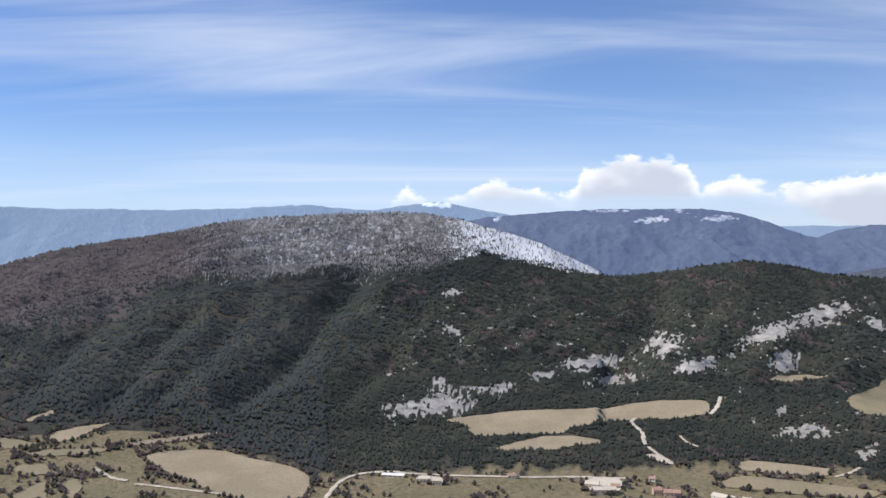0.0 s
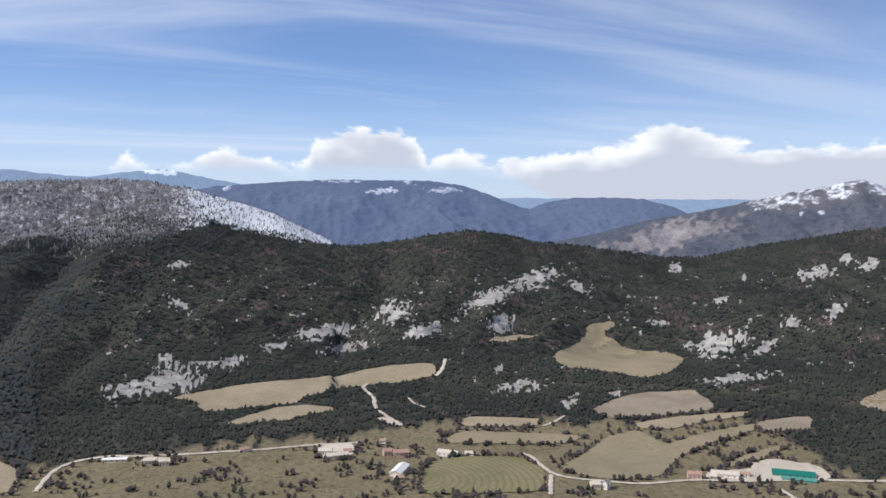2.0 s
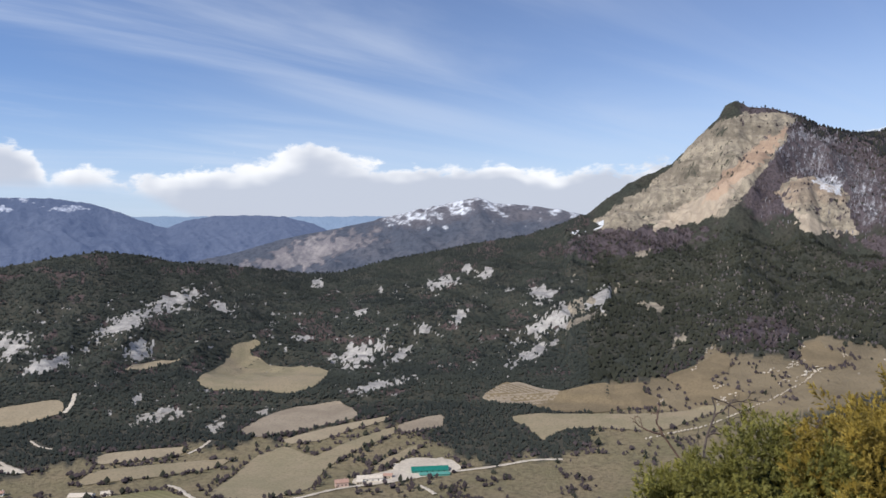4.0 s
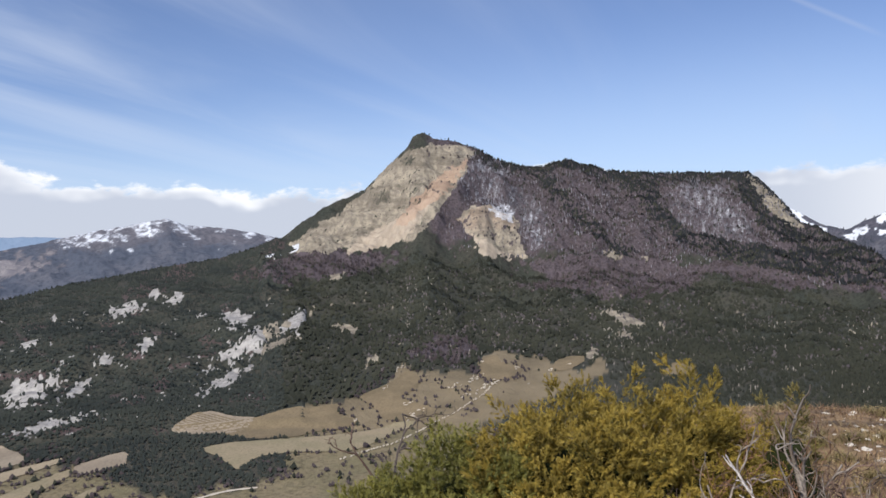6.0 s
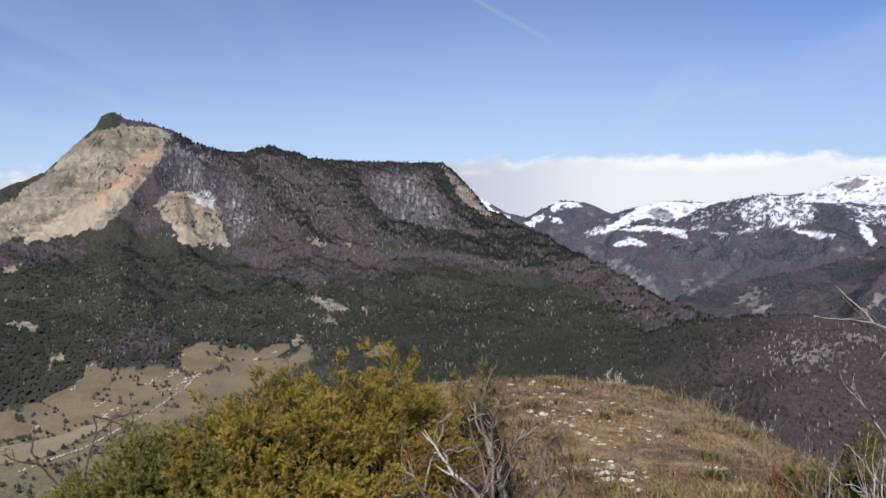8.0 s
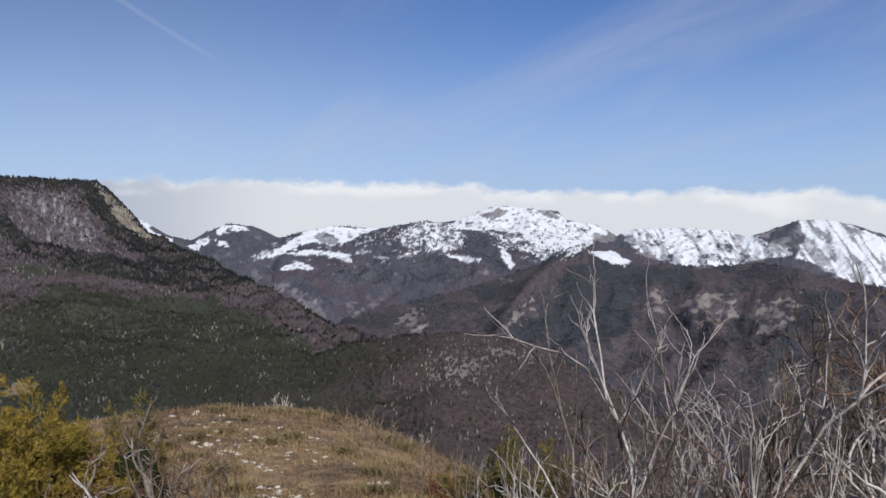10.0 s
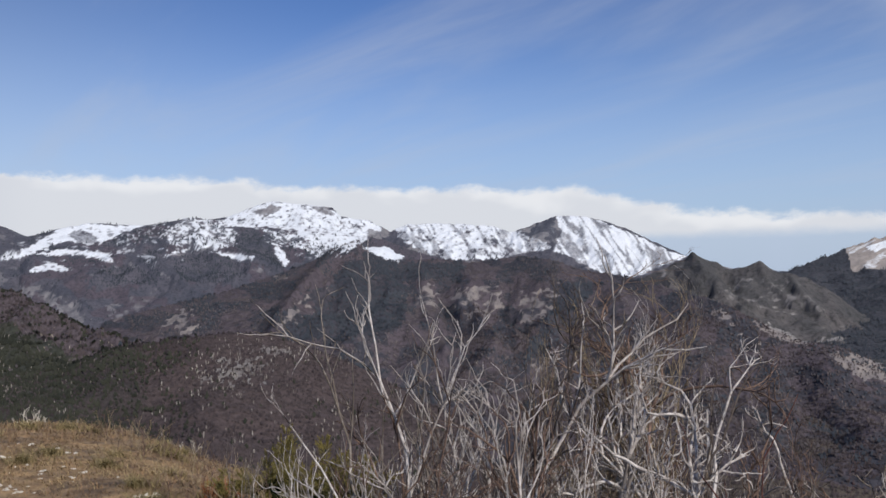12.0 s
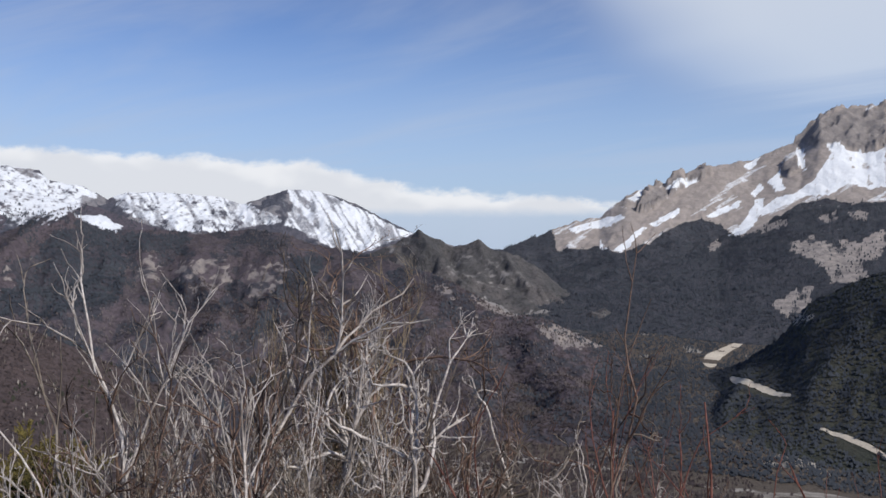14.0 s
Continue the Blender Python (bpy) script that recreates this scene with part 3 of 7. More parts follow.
GREY_SCREE = [(102.25, -4.3), (103.32, -4.07), (104.01, -3.62), (104.68, -4.45), (104.9, -5.14), (104.37, -5.41), (102.93, -5.07)]
BROWN_MOTTLE = [(99.31, -3.06), (101.43, -2.49), (102.39, -2.23), (102.58, -2.88), (101.03, -3.84), (99.68, -4.41), (99.11, -3.83)]
RIDGE_TAN = [(109.74, -5.47), (110.36, -4.57), (111.81, -3.44), (113.05, -2.69), (113.57, -3.06), (112.22, -4.06), (110.89, -5.23)]
RIDGE_MAUVE = [(109.82, -4.57), (110.74, -3.07), (111.82, -1.77), (113.94, -0.56), (115.14, -0.5), (114.27, -1.59), (112.7, -2.62), (110.91, -4)]
RIDGE_PINES = [(114.69, -0.94), (117.32, -0.95), (118.69, -1.67), (118.66, -4.43), (118.26, -6.03), (111.78, -6.21), (112.57, -4.83), (113.73, -3.61),
    (113.92, -2.32)]
UNDER_RIDGE_PINES = [(109.63, -5.77), (110.89, -5.37), (112.33, -4.25), (113.56, -3.24), (112.84, -5.27), (111.77, -6.39), (110.34, -6.24)]
CREST_PINES = [(114.97, -0.35), (118.31, -1.24), (120.55, -1.24), (122.65, -1.32), (122.64, -2.52), (118.94, -2.41), (117.32, -1.6)]
VALLEY_PINES = [(86.02, 1.03), (88.31, 0.47), (91.38, -1.04), (93.12, -1.45), (93.69, -2.23), (91.37, -2.01), (88.29, -1), (86, -0.39)]
PATCH_ROSE = [(118.98, -2.97), (120.43, -2.63), (120.99, -3.42), (120.69, -4.42), (119.52, -4.38)]
PATCH_TAN = [(121.41, -3.43), (123.84, -2.8), (125.07, -3.14), (125.43, -4.31), (124.62, -5.53), (122.61, -5.09)]
PATCH_OLIVE = [(126.53, -3.57), (129.04, -2.97), (129.71, -3.64), (128.49, -4.84), (127.23, -5.97), (126.4, -5.49)]
# shade beside a spur, drawn as a dark stripe of cover
SPUR_SHADE_STRIPE = [(129.05, -2.78), (131.97, -2.84), (130.01, -5.25), (128.13, -8.19), (126.59, -8.17), (128.01, -5.6)]
LOW_SCREE = [(126.98, -8.18), (128.91, -7.63), (129.84, -8.59), (127.89, -9.7)]
EDGE_TAN = [(139.34, -4.66), (140.31, -5.05), (141.88, -6.4), (142.47, -7.55), (141.88, -7.17), (140.32, -5.82), (139.14, -5.13)]
FAR_BANK = [(141.48, -5.43), (143.43, -6.19), (144.99, -6.95), (146.53, -6.46), (147.87, -6.13), (147.68, -6.6), (145.76, -6.78), (144.6, -7.03),
    (142.66, -6.59)]
WHITE_BLUFF = [(145.96, -7.51), (147.5, -7.48), (149.6, -8.19), (150.66, -8.81), (149.42, -8.99), (147.7, -8.96), (146.62, -8.15)]
GREY_PEAK_SLOPE = [(134.87, -2.59), (137.63, -1.45), (138.16, -1.54), (136.7, -2.44), (135.23, -3.17)]
GREY_RIBS = [(139.52, -3.78), (141.28, -2.7), (142.32, -2.35), (143.97, -3.09), (145.27, -3.81), (145.89, -4.87), (143.92, -5.24), (141.58, -4.52)]
VALLEY_SNOW = [(146.31, -3.27), (148.04, -3.44), (149.18, -3.51), (148.42, -3.75), (147.09, -3.84)]
HEAD_SNOW = [(164.49, 3.69), (165.11, 4.16), (166.43, 3.78), (167.59, 4.01), (167.63, 1.76), (166.78, 1.6), (165.53, 1.97), (164.6, 1.28), (163.31,
    1.22), (162, 0.69), (160.67, -0.07), (160.4, 0.26), (161.33, 1.05), (162.65, 1.47), (163.61, 2.24), (164.18, 3.14)]
MID_SNOW = [(157.14, -0.04), (158.6, 0.73), (159.39, 0.99), (159.26, 0.55), (158.26, 0.07), (157.57, -0.22)]
CHUTE_SNOW = [(160.25, 1.06), (160.79, 1.05), (160.57, 0.18), (160.07, -0.76), (159.33, -1.32), (158.57, -1.4), (159.25, -0.77), (159.82, 0.18)]
FOOT_SNOW = [(148.21, -0.91), (149.53, -0.55), (151.77, 0.06), (152.03, -0.17), (151.03, -0.78), (149.53, -1.01), (148.7, -1.29)]
STREAK_SNOW_A = [(153.55, -0.65), (154.53, -0.05), (155.53, 0.44), (155.61, 0.14), (154.06, -0.76)]
STREAK_SNOW_B = [(151.24, -2.38), (153.18, -0.73), (153.44, -0.88), (151.8, -2.56)]
STREAK_SNOW_C = [(150.29, -1.58), (150.67, -2.19), (151.24, -2.34), (150.49, -2.38)]
CREST_SNOW_A = [(154.54, 1.75), (155.5, 2.49), (156.83, 2.18), (155.84, 1.82)]
CREST_SNOW_B = [(152.2, 1.08), (153.23, 1.83), (153.16, 1.34), (152.58, 0.86)]
CREST_SNOW_C = [(159.46, 3.17), (160.41, 3.73), (160.21, 3.23), (159.81, 2.87)]
SPOT_SNOW_A = [(159.9, 1.42), (160.43, 2.07), (160.71, 1.7), (160.18, 1.13)]
SPOT_SNOW_B = [(160.91, 2.13), (161.63, 2.84), (161.92, 1.62), (161.45, 1.48)]
SPOT_SNOW_C = [(162.53, 4.31), (163.06, 4.01), (163.21, 2.81), (162.72, 3)]
SPOT_SNOW_D = [(164.06, 4.47), (164.98, 4.58), (165.3, 4.16), (164.67, 3.9)]
SUMMIT_CRAG = [(162.43, 4.56), (163.87, 5.91), (165.44, 6.62), (166.68, 6.35), (167.53, 6.64), (167.58, 4.28), (166.43, 3.78), (165.17, 4.3), (163.9,
    4.2), (163.25, 4.5)]
CRAG_A = [(152.8, 0.33), (153.23, 1.34), (154.14, 1.83), (154.87, 1.23), (153.97, 0.48), (153.25, 0.1)]
CRAG_B = [(154.54, 1.53), (155.21, 2.71), (155.83, 2.41), (155.69, 1.71), (155.05, 1.15)]
CRAG_C = [(155.83, 2.34), (156.99, 3.13), (157.39, 2.61), (156.76, 2.18)]
CRAG_D = [(161.63, 2.91), (162.61, 3.6), (162.79, 2.89), (162.14, 2.37)]
CLEARING_A = [(160.35, -0.83), (162.02, -0.21), (162.09, -0.57), (160.69, -1.19)]
CLEARING_B = [(157.17, -2.12), (157.87, -1.59), (158.23, -2.1), (157.46, -2.48)]
CLEARING_C = [(163.92, -0.03), (165, 0.26), (165.07, -0.3), (164.18, -0.59)]
CLEARING_D = [(165.57, 0.19), (166.75, 0.4), (166.58, -0.3), (165.77, -0.3)]
TAN_BLUFF = [(165.12, -1.36), (166.23, -1.69), (167.14, -0.98), (167.69, -0.77), (167.72, -2.52), (166.57, -2.97), (165.3, -2.27)]
GREY_BLUFF = [(162.21, -1.82), (163.68, -1.3), (165.3, -2.05), (166.42, -3.07), (167.05, -4.09), (165.02, -4.34), (163.71, -2.87), (162.38, -2.18)]
LOW_BLUFF = [(161.11, -5.67), (162.43, -4.97), (163.74, -4.29), (163.51, -6), (162.06, -6.49)]
TIMBERLINE = [(143.41, -1.35), (145.72, -0.76), (146.95, -0.29), (147.46, -2.49), (150.3, -2.19), (150.53, -2.35), (151.8, -2.52), (153.64, -1.86), (155.44, -0.64), (157.22, -0.26), (158.1, -0.7), (158.98, -1.39), (160.35, -1.09), (161.35, -0.18), (162.99, 0.72), (164.28, 1.03), (165.56, 0.71), (167.65, 0.87)]
FACE_SHRUBS_A = [(60.01, 4.63), (61.07, 5.19), (62.07, 4.91), (61.49, 4.08), (60.29, 4.02)]
FACE_SHRUBS_B = [(58.27, 4.05), (59.75, 4.56), (59.61, 3.5), (58.36, 3.44)]
FACE_SHRUBS_C = [(60.64, 3.11), (61.59, 3.86), (62.24, 4.38), (61.77, 3.4), (61.01, 2.95)]
FACE_SHRUBS_D = [(60.28, 6.51), (61.18, 6.85), (61.24, 5.98), (60.56, 5.91)]
SCREE_FAN = [(56.35, -0.22), (57.21, 0.91), (58.76, 1.71), (60.82, 2.73), (62.34, 3.84), (63.11, 4.1), (61.93, 2.59), (60.58, 0.91), (59.45, -0.09),
    (57.97, -0.31)]
RUST_STRIP = [(61.21, 3.63), (62.95, 5.24), (64.1, 5.88), (65.19, 6.55), (64.66, 5.6), (63.48, 4.09), (62.14, 3.08), (60.61, 1.97), (59.68, 1.76)]
CORNER_WHITE = [(51.07, -0.07), (52.16, 0.45), (53.55, 0.78), (53.3, 0.27), (52.05, -0.24)]
LOW_FACE_SCREE = [(64.36, 1.2), (64.94, 1.57), (65.5, 0.98), (66.45, 0.76), (67.58, -0.24), (69.13, -0.16), (67.96, -0.64), (66.23, -0.32), (65.08,
    -0.28)]
FLANK_SNOW_A = [(66.24, 2.89), (67.49, 3.44), (68.16, 2.85), (68.22, 1.95), (67.45, 2.09)]
RIB_ONE = [(69.09, 5.72), (70.06, 5.7), (71.76, 3.92), (73.27, 2.21), (74.79, 0.73), (76.31, -0.28), (75.14, -0.44), (73.24, 1.16), (71.35, 2.96),
    (70.03, 4.54)]
RIB_TWO = [(72.97, 5.51), (75.3, 5.33), (77.41, 4.64), (77.87, 3.16), (79.06, 1.58), (81.11, -0.22), (79.03, 0.42), (77.15, 2.22), (75.96, 3.8),
    (74.51, 4.81)]
CREST_TREES = [(69.48, 5.79), (71.83, 6.27), (75.3, 5.44), (79.55, 5.26), (82.77, 4.97), (83.13, 4.43), (81.06, 4.74), (78.37, 4.61), (75.28, 4.71),
    (72.58, 5.44)]
RIM_SLOPE_PINES = [(82.57, 4.6), (83.4, 4.41), (84.76, 2.23), (86.57, 1.15), (90.14, 0.03), (92.21, -1.13), (91.84, -1.78), (88.34, -0.59), (85.81,
    0.15), (84, 1.73), (82.92, 3.37)]
SLOPE_PINES = [(79.33, 1.08), (83, 0.37), (86.01, -0.2), (89.06, -1.32), (91.36, -2.2), (89.04, -2.36), (85.23, -1.5), (81.51, -0.6)]
FROST_WOOD_A = [(78.36, 4.22), (81.05, 4.51), (82.53, 3.19), (83.99, 1.35), (83.2, -0.16), (80.93, 0.06), (79.08, 2.16)]
FROST_WOOD_B = [(64.28, 5.42), (65.64, 6.35), (67.17, 5.95), (69.05, 3.99), (71.1, 1.03), (70.68, -0.13), (68.95, 0.31), (67.45, 2.09), (65.19, 3.68)]
RIM_ROCK = [(83.18, 4.8), (84.38, 4.68), (85.24, 3.54), (86.3, 1.99), (86.72, 1.18), (85.84, 1.32), (84.58, 2.47), (83.75, 3.64)]
MAUVE_BELT = [(69.3, -0.87), (73.21, -0.2), (77.06, -1.08), (80.9, -1.17), (80.1, -2.31), (77.01, -3.01), (73.13, -2.91), (70.82, -2.07)]
VILLAGE_SCREE = [(74.34, -4.34), (75.04, -4.2), (76.77, -4.78), (76.57, -5.12), (75.4, -5.1), (74.83, -4.7)]

SCREES_LOW = [(-2.1, -10.79, 2.15, 0.54, 11), (0.11, -10.45, 1.79, 0.78, 10), (3.62, -9.54, 1.23, 0.39, 5), (6.65, -8.54, 0.73, 0.39, 8),
    (9.98, -7.67, 2.25, 0.39, 8), (11.46, -8.77, 1.71, 0.31, 8), (14.89, -6.29, 1.15, 0.62, 4), (16.9, -7.66, 1.29, 0.43, 12),
    (21.47, -5.39, 1.7, 0.43, 23), (0.69, -2.99, 0.59, 0.19, 7), (-0.14, -9.12, 0.84, 0.35, 8), (0.49, -5.6, 0.78, 0.27, -16)]
SCREES_MID = [(24.39, -4.17, 1.83, 0.54, 17), (22.25, -7.13, 0.76, 0.62, 39), (27.59, -4.61, 0.91, 0.27, -18), (36.57, -8.15, 1.7, 0.66, 15),
    (35.94, -7.52, 0.29, 0.31, -17), (42.42, -3.28, 1.07, 0.35, 16), (44.11, -2.44, 0.35, 0.23, 19), (45.36, -2.74, 0.62, 0.31, 21),
    (49.3, -4.26, 0.95, 0.43, 13), (41.14, -6.55, 0.63, 0.27, 15), (43.55, -5.67, 0.48, 0.31, 29), (39.12, -8.43, 1.07, 0.31, 33),
    (36.57, -5.35, 0.58, 0.23, 20), (37.95, -10.22, 1.94, 0.27, 11), (23.41, -11.42, 1.57, 0.35, 7), (27.12, -12.24, 0.65, 0.35, 26),
    (30.01, -11.62, 0.78, 0.31, 8), (33.87, -3.18, 0.31, 0.31, 26), (38.2, -3.67, 0.2, 0.23, 23), (22.14, -10.19, 0.31, 0.31, 18),
    (32.85, -6.86, 0.57, 0.23, 9)]
SCREES_RIGHT = [(49.92, -5.91, 2.42, 0.51, 31), (52.86, -4.59, 1.35, 0.43, 38), (48.49, -8.2, 1.76, 0.31, 26), (51.8, -5.99, 1.61, 0.27, 19),
    (49, -4.01, 0.76, 0.35, 13), (56.59, -5.07, 0.78, 0.31, -8), (75.33, -4.49, 1.14, 0.27, -17), (75.5, -5.69, 0.55, 0.23, -3),
    (77.88, -5.01, 0.22, 0.23, 15), (73.36, -6.89, 0.4, 0.31, 45), (55.96, -1.52, 0.51, 0.27, 17), (58.2, -7.21, 0.56, 0.31, 30),
    (76.93, -0.61, 0.27, 0.19, -1), (74.84, -0.2, 0.58, 0.27, -20)]
BROWN_BRUSH = [(55.15, -0.69, 5.02, 1.01, 6), (74.88, -1.52, 5.48, 1.56, 0), (63.16, -6.61, 2.34, 0.86, 4), (67.37, -8.9, 1.99, 0.78, -16),
    (108.45, -8.83, 3.74, 2.33, -13), (84.59, -1.74, 4.26, 0.86, -7)]
MEADOW = [(53.06, -10.01), (55.69, -10.01), (59.16, -9.25), (60.27, -7.45), (61.5, -8.08), (63.87, -8.24), (65.35, -8.14), (65.94, -7.05), (66.7, -6.64), (68.58, -7.0), (70.67, -7.48), (72.58, -8.13), (73.77, -7.03), (74.32, -8.2), (71.77, -9.16), (70.21, -9.91), (67.89, -10.91), (65.61, -11.68), (63.35, -12.96), (60.05, -14.32), (56.88, -15.2), (53.87, -15.2), (52.3, -13.65)]

# lower edge of the woods (bearing, rise)
TREELINE = [(-28.2, -10.3), (-23.3, -11.0), (-17.1, -11.4), (-14.6, -13.1), (-10.9, -14.2), (-8.6, -15.1), (-3.3, -14.9), (2.2, -14.8),
    (4.8, -14.5), (8.7, -14.6), (14.7, -14.0), (18.2, -13.6), (25.2, -13.4), (28.0, -13.6), (31.8, -13.1), (36.7, -12.4), (38.9, -12.7),
    (40.8, -13.8), (42.5, -14.6), (46.3, -15.6), (48.4, -14.6), (49.2, -15.3), (52.9, -14.2), (53.3, -13.3), (54.4, -10.3), (57.5, -9.6),
    (59.9, -8.1), (65.3, -7.8), (66.1, -7.1), (69.2, -8.0), (75.2, -7.4)]
WOOD_EDGE = line(TREELINE)


def below_trees(b):
    return WOOD_EDGE(b)[0] + fbm(b * 2.5, 0 * b, 3, 77) * 1.2


def none(b):
    return np.zeros(np.shape(b))


RAVINE_A = [(-5.58, -2.28), (-7.5, -4.0), (-9.21, -6.27), (-10.91, -8.11), (-13.51, -9.7)]
RAVINE_B = [(-13.14, -3.74), (-14.97, -6.14), (-16.59, -7.56), (-18.53, -9.1)]
RAVINE_C = [(-17.12, -4.41), (-19.23, -6.54), (-20.26, -8.11), (-21.62, -9.63)]
RAVINE_D = [(-0.16, -3.84), (-1.9, -5.77), (-4.04, -8.05), (-6.35, -9.91)]
RAVINE_E = [(-21.95, -4.28), (-23.93, -6.33), (-25.85, -8.3), (-27.4, -9.54)]
snow_hill = Massif([(-62.8, 1000, -225), (13.6, 1050, -215)], [(-62.8, 1800, -204), (-28.3, 1900, -126), (-15.7, 2000, -37), (0, 2000, -47), (13.6, 1800, -157)],
                   SNOW_HILL, spur=80, spur_scale=0.15, rough=14, jag=6, seed=3, lean=30, gully=22,
                   cuts=[(17, 2.0, RAVINE_A), (14, 1.7, RAVINE_B), (12, 1.5, RAVINE_C), (9, 1.7, RAVINE_D), (9, 1.4, RAVINE_E)])
forest_hill = Massif([(-12.6, 1120, -215), (0, 1120, -213), (56.5, 1080, -209)], [(-12.6, 1350, -199), (0, 1480, -124), (19.9, 1500, -128), (35.6, 1500, -153), (56.5, 1600, -92)],
                     FOREST_HILL, spur=110, spur_scale=0.22, rough=18, jag=5, seed=11, fade=(8, 3), gully=40, calm=0.7)
cliff_peak = Massif([(48.2, 1080, -216), (64.9, 1060, -214), (83.8, 1080, -199), (105.7, 900, -209)],
                    [(48.2, 1950, -42), (51.3, 1980, 2), (56.5, 2020, -5), (61.2, 2040, 15), (64.9, 2050, 4), (69.1, 2080, -25), (76.4, 2120, -50), (83.8, 2150, -52),
                     (90, 1950, -96), (94.2, 1700, -110), (100.5, 1300, -173), (105.7, 1150, -194)],
                    CLIFF_PEAK, spur=60, spur_scale=0.30, rough=34, jag=9, power=0.92, seed=21, fade=(3, 2), crag=58, gully=45)
brown_hill = Massif([(92.1, 640, -236), (125.6, 620, -251)], [(92.1, 950, -225), (105.7, 950, -180), (115.2, 950, -225), (125.6, 950, -283)], BROWN_HILL,
                    spur=26, spur_scale=0.25, rough=12, jag=2, seed=31, gully=20)
RIDGE_LINE = [(115.32, -0.36), (113.94, -0.93), (112.7, -2.14), (111.27, -3.63), (109.99, -5.31)]
dark_hills = Massif([(96.3, 1500, -314), (144.5, 1300, -346)], [(96.3, 2100, -262), (115.2, 2050, -168), (127.7, 1900, -194), (144.5, 1650, -337)], DARK_HILLS,
                    spur=105, spur_scale=0.20, rough=36, jag=8, seed=41, fade=(3, 1), gully=50, cuts=[(-34, 1.2, RIDGE_LINE)])
GREY_LINE_A = [(137.99, -1.46), (138.84, -2.66), (140.22, -3.79), (141.58, -4.6)]
GREY_LINE_B = [(142.15, -2.06), (142.46, -3.26), (143.94, -4.53)]
GREY_LINE_C = [(139.9, -2.39), (140.74, -3.79), (142.25, -4.96)]
GREY_LINE_D = [(143.97, -3.09), (144.61, -4.17), (145.56, -5.05)]
GREY_LINE_E = [(136.71, -2.07), (137.23, -3.01), (138.81, -3.77)]
grey_hills = Massif([(130.9, 2450, -335), (150.8, 2450, -346)], [(130.9, 2700, -274), (139.3, 2700, -225), (150.8, 2700, -314)], GREY_HILLS,
                    spur=70, spur_scale=0.55, rough=40, jag=14, seed=51, fade=(3, 1), gully=80, crag=14,
                    cuts=[(-24, 0.7, GREY_LINE_A), (-22, 0.6, GREY_LINE_B), (24, 0.6, GREY_LINE_C), (-20, 0.6, GREY_LINE_D), (20, 0.6, GREY_LINE_E)])
dark_flank = Massif([(157, 1300, -361), (198.9, 1300, -346)], [(157, 1600, -353), (172.8, 1600, -209), (198.9, 1600, -157)], DARK_FLANK,
                    spur=40, spur_scale=0.3, rough=20, jag=6, seed=61, fade=(0, 3))
rock_mountain = Massif([(139.3, 2500, -346), (167.5, 2400, -346), (204.2, 2400, -335)],
                       [(139.3, 3150, -272), (147.6, 3419, -207), (155, 3722, -113), (158.1, 3862, -97), (162.3, 4030, 20), (167.5, 4216, 80), (178, 4191, 80), (204.2, 4191, 53)],
                       ROCK_MOUNTAIN, spur=34, spur_scale=0.22, rough=22, jag=26, seed=71, crag=14, gully=8, blocks=[SUMMIT_CRAG, CRAG_A, CRAG_B, CRAG_C, CRAG_D])
SPUR_A_LINE = [(97.19, -2.07), (98.75, -1.04), (100.3, -0.59), (101.83, -0.88), (103.16, -1.62), (104.29, -2.58), (105.59, -3.65)]
SPUR_B_LINE = [(102.41, -0.46), (104.13, 0.21), (105.64, 0.27), (106.94, -0.12), (108.59, -1.01), (109.85, -1.58), (111.11, -2.11)]
SPUR_C_LINE = [(93.31, -1.68), (95.25, -1.59), (96.61, -2.38), (97.88, -3.24)]
snow_front = Massif([(92.1, 3000, -262), (125.6, 3000, -262)], [(92.1, 3450, -157), (108.9, 3450, -42), (125.6, 3450, -199)], SNOW_FRONT, spur=80, spur_scale=0.24, rough=45, jag=14, seed=81, gully=50,
                    cuts=[(-30, 0.9, SPUR_A_LINE), (-30, 0.9, SPUR_B_LINE), (-26, 0.7, SPUR_C_LINE)])
snow_back = Massif([(81.7, 3700, -126), (106.8, 3700, -126)], [(81.7, 4000, 42), (106.8, 4000, 21)], SNOW_BACK, spur=70, spur_scale=0.3, rough=40, jag=14, seed=91, gully=45)
snow_range = Massif([(100.5, 3900, -209), (152.9, 3900, -241)], [(100.5, 4200, -63), (108.9, 4200, 42), (117.3, 4200, -42), (128.8, 4200, -31), (137.2, 4200, -178), (152.9, 4200, -220)],
                    SNOW_RANGE, spur=95, spur_scale=0.36, rough=50, jag=18, seed=101, crag=26, gully=40)
grey_peak = Massif([(22, 2700, -241), (62.8, 2700, -168)], [(22, 3000, -209), (45, 3150, -63), (62.8, 3150, -63)], GREY_PEAK, spur=70, spur_scale=0.2, rough=34, jag=9, seed=111, gully=70)
plateau = Massif([(-4.2, 3300, -241), (37.7, 3300, -241)], [(-4.2, 3900, -115), (10.5, 3900, 21), (24.1, 3900, -63), (37.7, 3900, -178)], PLATEAU, spur=90, spur_scale=0.2, rough=40, jag=10, seed=121, gully=50)
far_range = Massif([(-62.8, 4250, -209), (62.8, 4250, -209)], [(-62.8, 4500, 0), (62.8, 4500, -21)], FAR_RANGE, spur=60, spur_scale=0.15, rough=30, jag=12, seed=131)
NEAR_FLANKS = [snow_hill, forest_hill, cliff_peak, brown_hill, dark_hills, dark_flank]

WEST = np.array([(0, -3.6), (10, -7), (60, -38), (200, -103), (400, -176), (560, -216), (680, -232), (820, -232), (950, -224), (1150, -213), (1500, -204),
                 (2500, -225), (4990, -283)], float)
